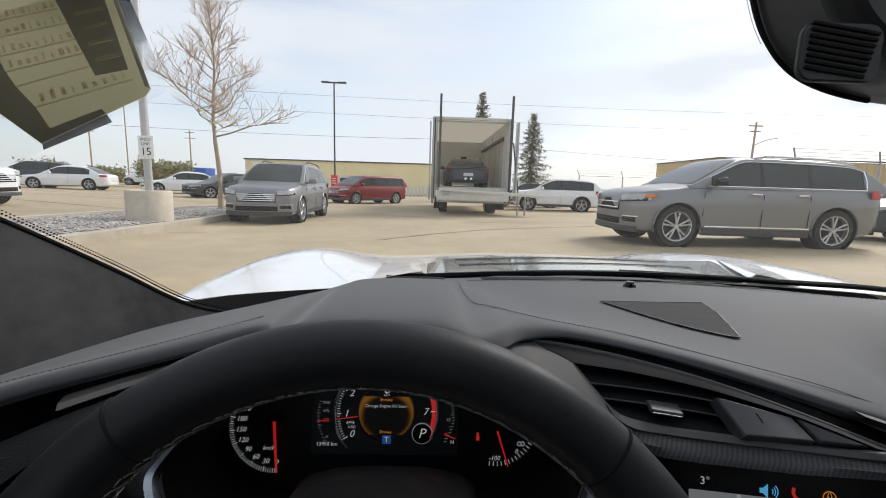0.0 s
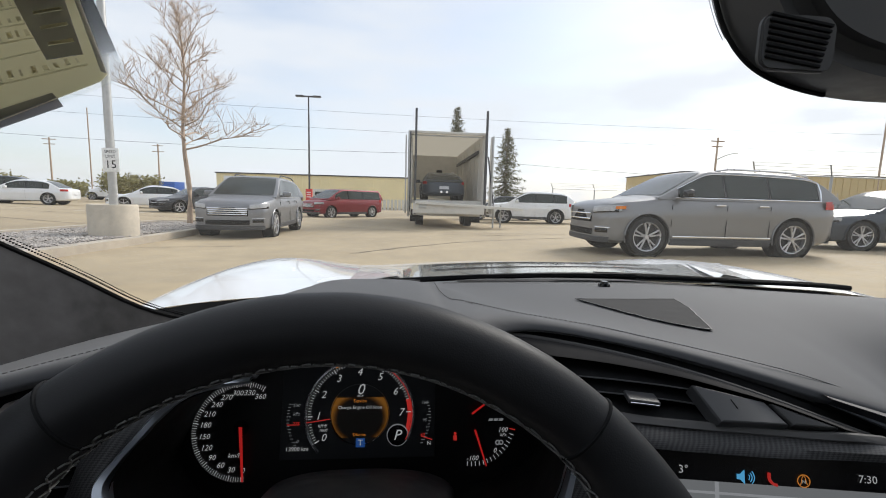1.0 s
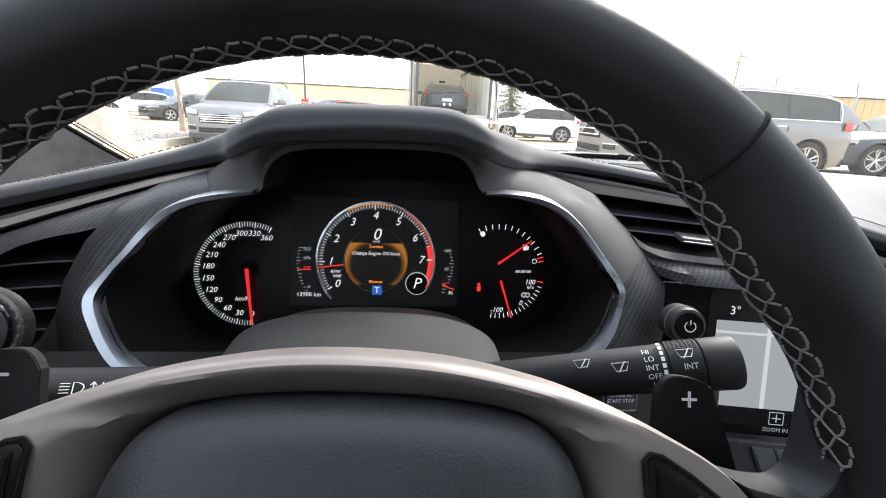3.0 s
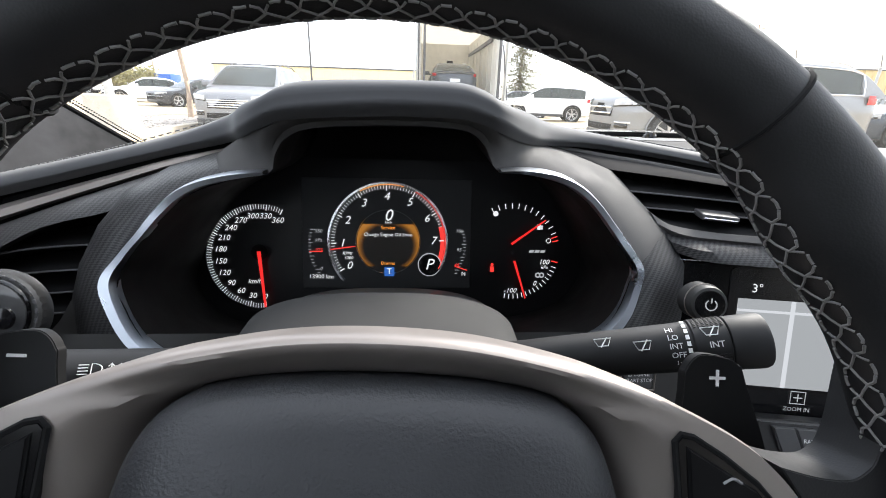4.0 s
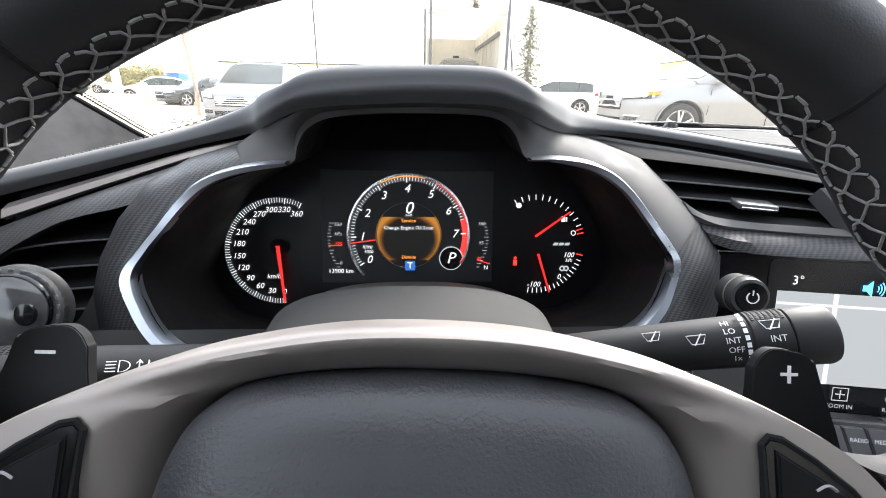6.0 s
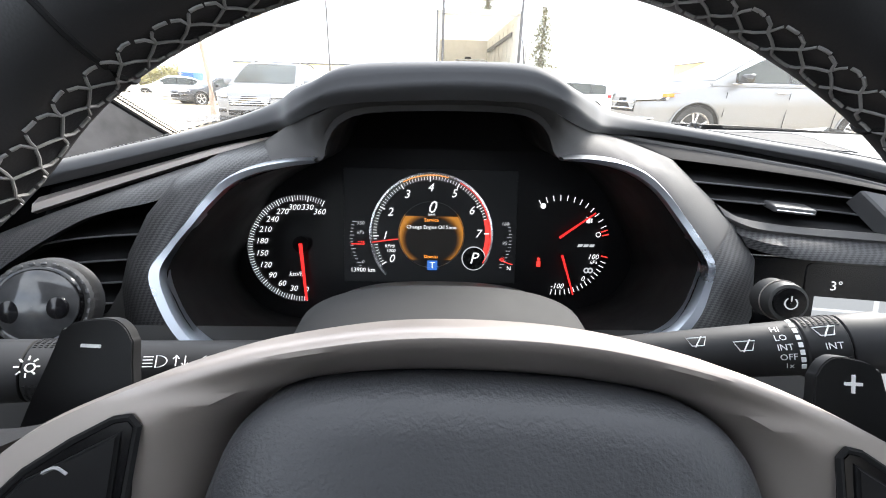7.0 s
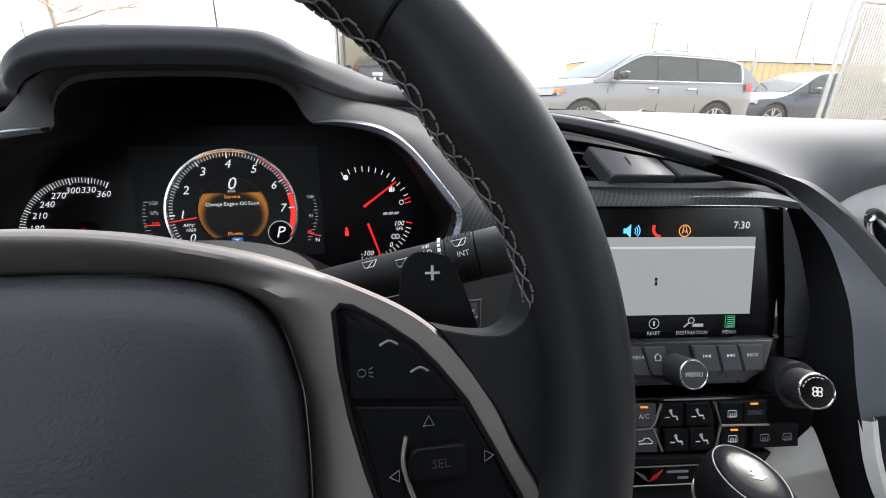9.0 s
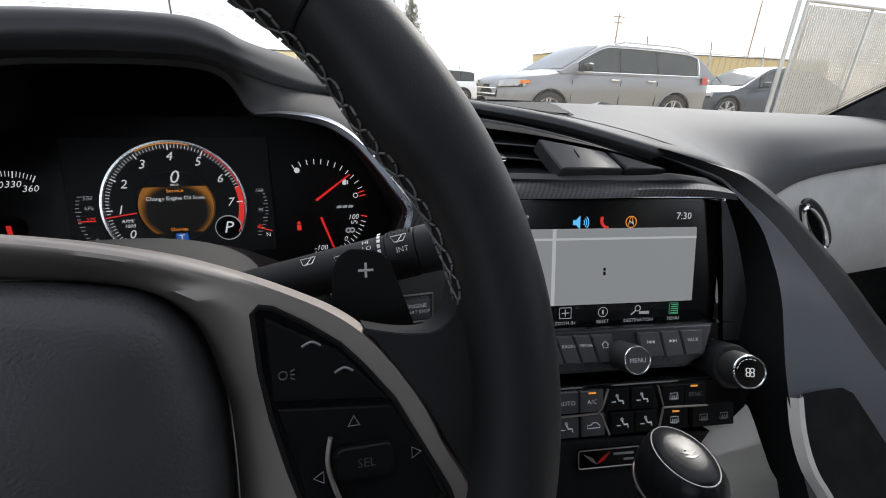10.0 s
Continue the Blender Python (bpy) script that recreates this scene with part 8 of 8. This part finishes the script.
    for yc, row in ((0.0172, row1), (-0.0012, row2)):
        for x, w, mt in row:
            o = [(x - 0.0094, yc - 0.0080), (x + 0.0094, yc - 0.0080), (x + 0.0094, yc + 0.0085), (x - 0.0094, yc + 0.0085)]
            kk = part("climate_key", slab(o, 0.0035, None, 0.0007, C @ Matrix.Translation((0, 0, -0.0025))), mt, c, "dark climate key")
            mm = C @ Matrix.Translation((x, yc, 0.0013))
            if w:
                letters("lettering", w, 0.0048, PRINT if x < 0 else BUTTONLEG, kk, mm.translation, mm.to_3x3().to_4x4(), depth=0.0)
            elif x == -0.0500:
                b = tube([mm @ Vector(p) for p in ((-0.005, -0.0014, 0), (-0.005, 0.0006, 0), (-0.002, 0.0010, 0), (-0.0005, 0.0026, 0), (0.0025, 0.0026, 0), (0.0042, 0.0008, 0), (0.005, 0.0004, 0), (0.005, -0.0014, 0))], 0.0004, 4, True)
                part("key_symbol", b, PRINT, kk)
            elif x > 0.0:
                b = tube([mm @ Vector(p) for p in ((-0.0036, -0.0022, 0), (0.0036, -0.0022, 0), (0.0030, 0.0022, 0), (-0.0030, 0.0022, 0))], 0.0004, 4, True)
                for k in (-1, 0, 1):
                    tube([mm @ Vector((k * 0.0018, -0.0032, 0)), mm @ Vector((k * 0.0018 + 0.0004, 0.0004, 0))], 0.0004, 4, False, b)
                part("key_symbol", b, PRINT if x < 0.04 else BUTTONLEG, kk)
            else:
                b = tube([mm @ Vector(p) for p in ((-0.0006, 0.0020, 0), (0.0008, -0.0006, 0), (0.0036, -0.0006, 0), (0.0042, -0.0030, 0))], 0.0007, 5)
                tube([mm @ Vector((-0.0008 + 0.0009 * math.cos(z), 0.0034 + 0.0009 * math.sin(z), 0)) for z in np.linspace(0, 5.5, 8)], 0.0004, 4, True, b)
                tube([mm @ Vector(p) for p in ((-0.005, -0.0012, 0), (-0.0018, -0.0012, 0))], 0.0005, 4, False, b)
                part("key_symbol", b, PRINT, kk)
    lamps = bmesh.new()
    for x, y in ((-0.0510, 0.0240), (0.0330, 0.0240), (0.0175, 0.0052)):
        box(0.0055, 0.0011, 0.001, (0, 0, 0), 0, 2, C @ Matrix.Translation((x, y, 0.0014)), lamps)
    part("key_lamps", lamps, TORANGE, c, "lit amber key lamps")
    for path in (((-0.0377, 0.026), (-0.0425, 0.0125), (-0.046, 0.0080), (-0.085, 0.0068)), ((-0.044, 0.0080), (-0.0370, -0.009)), ((0.0030, 0.026), (0.0080, 0.0085), (0.045, 0.0078)), ((0.0075, 0.0085), (0.0035, -0.009))):
        part("silver_divider", tube([C @ Vector((x, y, 0.0006)) for x, y in path], 0.0009, 5), SATIN, c)
    B = facing(0.318, 0.085, 0.635, -9, 20)
    part("lower_panel", slab([(-0.12, -0.07), (0.046, -0.07), (0.060, 0.02), (0.068, 0.03), (-0.12, 0.034)], 0.02, None, 0.002, B @ Matrix.Translation((0, 0, -0.0225))), MATTE, c)
    part("badge_strip", slab(rounded(-0.044, 0.050, 0.0122, 0.0258, 0.002), 0.003, None, 0.0006, B @ Matrix.Translation((0, 0, -0.003))), PIANO, c)
    part("badge_frame", tube([B @ Vector((x, y, 0.0005)) for x, y in rounded(-0.044, 0.050, 0.0122, 0.0258, 0.002)], 0.0005, 5, True), SATIN, c)
    part("badge_mark", slab([(-0.0295, 0.0150), (-0.0262, 0.0190), (-0.0190, 0.0235), (-0.0240, 0.0172)], 0.0006, None, 0, B @ Matrix.Translation((0, 0, 0.0002))), TAIL, c, "small red badge shape")
    part("badge_mark", slab([(-0.0295, 0.0150), (-0.0345, 0.0178), (-0.0400, 0.0230), (-0.0325, 0.0195)], 0.0006, None, 0, B @ Matrix.Translation((0, 0, 0.0002))), SATIN, c, "small silver badge shape")
    bars = box(0.016, 0.0016, 0.0003, (0, 0, 0), 0, 2, B @ Matrix.Translation((-0.008, 0.0215, 0.0004)))
    box(0.008, 0.0016, 0.0003, (0, 0, 0), 0, 2, B @ Matrix.Translation((-0.004, 0.0170, 0.0004)), bars)
    part("writing_bar", bars, BUTTONLEG, c)
    part("console_tunnel", loft([[(0.18, 0.10, 0.50), (0.20, 0.10, 0.60), (0.42, 0.08, 0.60), (0.44, 0.08, 0.50)], [(0.18, 0.0, 0.48), (0.20, 0.0, 0.575), (0.42, 0.0, 0.575), (0.44, 0.0, 0.48)], [(0.18, -0.6, 0.46), (0.20, -0.6, 0.55), (0.42, -0.6, 0.55), (0.44, -0.6, 0.46)]], False), LEATHER, c)
    # gear lever
    s = empty("gear_lever", pose(0.2895, 0.0335, 0.7120))
    tagged(s, "gear lever with a glossy black oval knob and silver collar", "gear lever")
    q = Vector((-0.07, 0.04, 0.99)).to_track_quat("Z", "Y").to_matrix().to_4x4() @ Matrix.Rotation(radians(22), 4, "Z")
    part("stem", rod((0.01, 0.02, -0.13), (0.004, 0.008, -0.02), 0.014, 0.012, 16), MATTE, s)

    def oval(prof, name, mt, label=""):
        rings = [[q @ Vector((a * math.cos(2 * math.pi * i / 44), b * math.sin(2 * math.pi * i / 44), h)) for i in range(44)] for h, a, b in prof]
        return part(name, loft(rings), mt, s, label)
    body = oval(((-0.040, 0.015, 0.014), (-0.028, 0.0215, 0.020), (-0.014, 0.0255, 0.0222), (-0.004, 0.0262, 0.0225), (0.003, 0.0248, 0.0208), (0.008, 0.0230, 0.0172), (0.0105, 0.0210, 0.0146)), "knob", LEVER, "black lever knob")
    oval(((0.0105, 0.0206, 0.0142), (0.0122, 0.0190, 0.0128), (0.0134, 0.012, 0.0092), (0.0138, 0.0005, 0.0005)), "knob_cap", LEVER, "glossy black cap")
    part("collar", tube([q @ Vector((0.0209 * math.cos(2 * math.pi * i / 44), 0.0145 * math.sin(2 * math.pi * i / 44), 0.0108)) for i in range(44)], 0.0004, 6, True), BUTTONLEG, s)
    part("knob_band", tube([q @ Vector((0.0258 * math.cos(2 * math.pi * i / 44), 0.0224 * math.sin(2 * math.pi * i / 44), -0.013)) for i in range(44)], 0.0009, 6, True), SATIN, s, "silver band")
    for a, b in ((0.0, 1.0), (-1.0, 0.2)):
        part("badge_mark", slab([(0.0030 * a, -0.004), (0.0018 + 0.002 * a, 0.0005), (0.0006 + 0.003 * a, 0.0042), (-0.0012 + 0.002 * a, 0.0)], 0.0003, None, 0, q @ Matrix.Translation((0.004, 0.001, 0.0136))), BUTTON, s)
    for k, ch in enumerate("EIGHT SPEED"):
        a = radians(-38 + 12 * k)
        d = Vector((math.cos(a), math.sin(a), 0))
        x, y = Vector((-math.sin(a), math.cos(a), 0)), Vector((-d.x * 0.35, -d.y * 0.35, 0.94))
        z = x.cross(y).normalized()
        m = q @ Matrix.Translation((0.0262 * d.x, 0.0225 * d.y, 0.0005)) @ Matrix((x, y, z)).transposed().to_4x4()
        if ch != " ":
            letters("lettering", ch, 0.0036, PRINT, body, m.translation, m.to_3x3().to_4x4(), depth=0.0)


LEVER = mat("glossy_black_lever", (0.010, 0.010, 0.011), 0.28, vary=0.15, scale=40, spec=0.16)


TBLUE2 = glow("light_blue_legend", (0.1, 0.45, 0.8), 0.35)
centre_stack()


BLADE = mat("blue_grey_blade_leather", (0.075, 0.079, 0.088), 0.5, vary=0.1, scale=40, bump=0.2, bump_scale=1100, spec=0.3)


def passenger_side():
    t = empty("console_blade", pose(0, 0, 0))
    tagged(t, "sweeping grey leather grab blade between console and passenger side", "grab handle")
    a = [(0.398, 0.2090, 0.8555), (0.440, 0.194, 0.8395), (0.456, 0.186, 0.832), (0.484, 0.170, 0.802), (0.486, 0.150, 0.776), (0.470, 0.121, 0.750), (0.450, 0.086, 0.700), (0.445, 0.05, 0.64), (0.45, 0.0, 0.56)]
    b = [(0.398, 0.2090, 0.8560), (0.446, 0.193, 0.8415), (0.472, 0.188, 0.826), (0.509, 0.175, 0.799), (0.534, 0.150, 0.765), (0.549, 0.120, 0.732), (0.568, 0.095, 0.698), (0.600, 0.05, 0.64), (0.63, 0.0, 0.56)]
    c = [(0.398, 0.2130, 0.8620), (0.455, 0.199, 0.8480), (0.500, 0.200, 0.837), (0.549, 0.195, 0.809), (0.582, 0.172, 0.773), (0.597, 0.145, 0.745), (0.617, 0.115, 0.707), (0.650, 0.06, 0.645), (0.68, 0.0, 0.56)]
    inn = [(p[0] + 0.005, p[1] + 0.06, p[2] - 0.02) for p in a]
    out = [(p[0] + 0.012, p[1] + 0.05, p[2] - 0.012) for p in c]
    mid = [((p[0] + e[0]) / 2, min(p[1], e[1]) - 0.002, (p[2] + e[2]) / 2) for p, e in zip(a, b)]
    roll = [((p[0] + e[0]) / 2, (p[1] + e[1]) / 2 - 0.007, (p[2] + e[2]) / 2 + 0.003) for p, e in zip(b, c)]
    part("face", ribbon([a, mid, b]), BLADE, t)
    part("inner_side", ribbon([inn, a]), MATTE, t)
    part("edge_roll", ribbon([b, roll, c, out]), RIMLEATHER, t, "rolled black leather edge")
    up = Vector((-0.0001, -0.0034, 0.0021))
    pk = [(0.4560, 0.0800, 0.6905), (0.4747, 0.0794, 0.6906), (0.4993, 0.0779, 0.6894), (0.5099, 0.0744, 0.6842), (0.5225, 0.0632, 0.6647), (0.5351, 0.0504, 0.6434), (0.556, 0.026, 0.603), (0.53, 0.004, 0.568), (0.475, 0.018, 0.588), (0.4560, 0.0405, 0.6262), (0.4500, 0.0522, 0.6437), (0.4490, 0.0656, 0.6644)]
    # flat matte black patch on the face stands for the opening's shade
    bm = bmesh.new()
    bm.faces.new([bm.verts.new(Vector(p) + up) for p in pk])
    part("hand_hole_patch", bm, MATTE, t, "flat black patch for the shade of the hand opening")
    hi = [(0.4520, 0.0800, 0.6880), (0.4470, 0.0656, 0.6644), (0.4480, 0.0522, 0.6437), (0.4560, 0.0405, 0.6262), (0.475, 0.0185, 0.588)]
    hi = [tuple(Vector(p) + up) for p in hi]
    part("hole_trim", ribbon([[(x - 0.004, y + 0.004, z - 0.002) for x, y, z in hi], [(x - 0.001, y - 0.002, z + 0.001) for x, y, z in hi], [(x + 0.003, y - 0.0025, z + 0.002) for x, y, z in hi], [(x + 0.006, y + 0.002, z + 0.001) for x, y, z in hi]]), SEATGREY, t, "pale grey rim of the hand opening")
    side = bmesh.new()
    edge = spline([(0.424, 0.095, 0.673), (0.4295, 0.094, 0.672), (0.434, 0.088, 0.660), (0.438, 0.078, 0.642), (0.4435, 0.069, 0.624), (0.454, 0.057, 0.603), (0.470, 0.030, 0.55)], 26)
    rest = [(0.340, 0.070, 0.55), (0.350, 0.096, 0.621), (0.372, 0.106, 0.664), (0.395, 0.100, 0.663), (0.412, 0.096, 0.667)]
    side.faces.new([side.verts.new(v) for v in [tuple(p) for p in edge] + rest])
    bmesh.ops.solidify(side, geom=side.faces[:], thickness=0.006)
    part("side_panel", side, SEATGREY, t, "pale grey console side panel")
    p = empty("passenger_dash", pose(0, 0, 0))
    tagged(p, "grey leather passenger dash with an oval chrome-rimmed vent", "dashboard")
    top = [(0.55, 0.255, 0.775), (0.68, 0.306, 0.777), (0.80, 0.319, 0.807), (1.15, 0.326, 0.831)]
    m1 = [(0.55, 0.250, 0.745), (0.68, 0.290, 0.735), (0.80, 0.298, 0.745), (1.15, 0.300, 0.755)]
    m2 = [(0.56, 0.250, 0.690), (0.69, 0.280, 0.675), (0.81, 0.285, 0.680), (1.15, 0.285, 0.690)]
    lo = [(0.60, 0.270, 0.650), (0.70, 0.295, 0.645), (0.82, 0.300, 0.645), (1.15, 0.300, 0.655)]
    part("face", ribbon([top, m1, m2, lo]), DASHLIGHT, p, "grey lower passenger pad")
    ux, uz = Vector((0.735, 0, -0.678)), Vector((0.678, 0, 0.735))
    c = Vector((0.766, 0.286, 0.737))
    e = [c + ux * 0.046 * math.cos(z) + uz * 0.012 * math.sin(z) for z in np.linspace(0, 2 * math.pi, 48)[:-1]]
    part("vent_rim", tube(e, 0.0026, 8, True), CHROME, p, "chrome vent rim")
    part("vent_collar", tube([c + Vector((0.004, 0.004, 0.004)) + (q - c) * 1.12 for q in e], 0.004, 8, True), PLASTIC, p)
    bm = bmesh.new()
    bm.faces.new([bm.verts.new(q + Vector((0, 0.001, 0))) for q in e])
    part("vent_mouth", bm, PIANO, p)
    part("glove_box", ribbon([lo, [(q[0], q[1] + 0.02, q[2] - 0.03) for q in lo], [(q[0], q[1] + 0.03, 0.36) for q in lo]]), MATTE, p)
    s = empty("passenger_footwell", pose(0, 0, 0))
    tagged(s, "pale grey-beige lined passenger footwell and seat side", "seat")
    part("side_lining", box(0.7, 0.9, 0.14, (0.80, -0.15, 0.42), 0.05, 4), SEATGREY, s)


DASHLIGHT = mat("grey_dash_leather", (0.52, 0.51, 0.49), 0.55, vary=0.12, scale=40, bump=0.25, bump_scale=1000)
SEATGREY = mat("pale_grey_upholstery", (0.62, 0.59, 0.54), 0.8, vary=0.12, scale=30, bump=0.2, bump_scale=900)
passenger_side()


def ceiling_things():
    m = empty("rear_view_mirror", pose(0, 0, 0))
    tagged(m, "black mirror and sensor housing on the windscreen", "mirror")
    prof = spline([(0.294, 1.248, 0), (0.302, 1.212, 0), (0.318, 1.176, 0), (0.342, 1.150, 0), (0.374, 1.135, 0), (0.42, 1.126, 0), (0.475, 1.123, 0), (0.575, 1.125, 0)], 36)
    o = [(p.x, p.y) for p in prof] + [(0.58, 1.29), (0.300, 1.29)]
    part("housing", slab(o, 0.075, None, 0.016, Matrix.Translation((0, 0.275, 0)) @ Matrix.Rotation(radians(90), 4, "X")), PLASTIC, m)
    part("vent_panel", slab(rounded(0.292, 0.352, 1.122, 1.162, 0.010), 0.004, None, 0.0015, Matrix.Translation((0, 0.2030, 0)) @ Matrix.Rotation(radians(90), 4, "X")), PLASTIC, m)
    for i in range(8):
        part("vent_slot", box(0.050 - 0.0008 * i, 0.003, 0.0024, (0.322 - 0.0006 * i, 0.1985, 1.158 - 0.0042 * i), 0.0005, 1, Matrix.Rotation(0.12, 4, "Y")), MATTE, m)
    # dotted black glass border beside it
    items = []
    for k in range(84):
        u = k / 83 * 11
        p0 = prof[int(u)].lerp(prof[int(u) + 1], u - int(u))
        for j in range(7):
            sz = 0.0019 - 0.00022 * j
            v = Matrix.Translation((p0.x + 0.020 - 0.0021 * j, 0.290, p0.y + 0.012 - 0.0010 * j + (0.0009 if j % 2 else 0)))
            items.append((v, (sz, 0.0005, sz)))
    cubes("dot_border", items, MATTE, m)
    part("edge_trim", tube([(p.x - 0.003, 0.268, p.y - 0.001) for p in prof[:26]], 0.002, 6), MATTE, m)
    t = empty("hang_tag", pose(0, 0, 0))
    tagged(t, "tan paper tag with handwriting behind clear film on the windscreen", "paper tag")
    X, Y = Vector((0.672, 0.496, 0.551)), Vector((-0.534, 0.569, 0.628))
    N = X.cross(Y).normalized()
    F = Matrix.Translation((-0.202, 0.268, 1.109)) @ Matrix((X, Y, N)).transposed().to_4x4()
    part("film", slab([(-0.30, -0.004), (0.008, -0.004), (0.013, 0.002), (0.013, 0.22), (-0.30, 0.22)], 0.0008, None, 0.0, F @ Matrix.Translation((0, 0, -0.002))), FILM, t, "clear plastic film")
    paper, shade = translucent("tan_paper", (0.86, 0.83, 0.68)), translucent("grey_printed_paper", (0.52, 0.52, 0.54))
    ink = translucent("ink", (0.74, 0.71, 0.60))
    pp = part("paper", slab([(-0.086, 0.0), (-0.006, 0.0), (0.0, 0.006), (0.004, 0.26), (-0.150, 0.26), (-0.128, 0.10)], 0.0006, None, 0.0, F), paper, t, "tan paper sheet")
    part("flap", slab([(-0.086, -0.006), (-0.036, -0.011), (-0.038, 0.001), (-0.086, 0.001)], 0.0006, None, 0.0, F @ Matrix.Translation((0, 0, -0.0008))), shade, t, "dark folded flap")

    def printed(name, o, mt, h=0.0009):
        part(name, slab(o, 0.0003, None, 0.0, F @ Matrix.Translation((0, 0, h))), mt, pp)
    printed("printed_border", [(-0.086, 0.0), (-0.0785, 0.0125), (-0.0855, 0.0468), (-0.097, 0.0858), (-0.103, 0.113), (-0.112, 0.17), (-0.125, 0.26), (-0.150, 0.26), (-0.128, 0.10)], shade)
    printed("printed_border", [(-0.086, 0.0), (-0.038, 0.0), (-0.040, 0.008), (-0.0785, 0.0125)], shade)
    printed("printed_border", [(-0.0035, 0.012), (0.0, 0.006), (0.004, 0.26), (-0.0005, 0.26)], shade)
    printed("printed_block", [(-0.0375, 0.0558), (-0.0110, 0.0450), (-0.0080, 0.26), (-0.0570, 0.26), (-0.0529, 0.212), (-0.0446, 0.1235)], shade)
    rules = ((-0.0855, 0.0468, -0.0105, 0.0280), (-0.0971, 0.0858, -0.0397, 0.0722), (-0.103, 0.1133, -0.0413, 0.0960), (-0.1067, 0.1413, -0.0446, 0.1240), (-0.1085, 0.1749, -0.0478, 0.1573), (-0.114, 0.208, -0.052, 0.190))
    rnd = random.Random(5)
    for k, (x0, y0, x1, y1) in enumerate(rules):
        printed("ruled_line", [(x0, y0 - 0.0012), (x1, y1 - 0.0012), (x1, y1 + 0.0012), (x0, y0 + 0.0012)], ink, 0.0012)
        n = 0 if k == 1 else 9
        for i in range(n):
            u0 = (i + 0.6) / (n + 0.4)
            x, y, w, h = x0 + (x1 - x0) * u0, y0 + (y1 - y0) * u0 + 0.005, rnd.uniform(0.0015, 0.004), rnd.uniform(0.007, 0.013)
            printed("writing_bar", [(x, y), (x + w, y - 0.001), (x + w - 0.001, y + h - 0.001), (x - 0.001, y + h)], ink, 0.0014)
    for k in range(4):
        y = 0.075 + 0.030 * k
        printed("writing_bar", [(-0.033 - 0.002 * k, y), (-0.014, y - 0.007), (-0.014, y - 0.001), (-0.033 - 0.002 * k, y + 0.006)], paper, 0.0014)


FILM = glass("clear_film", (0.98, 0.99, 0.99), 0.1, 0.015)


ceiling_things()
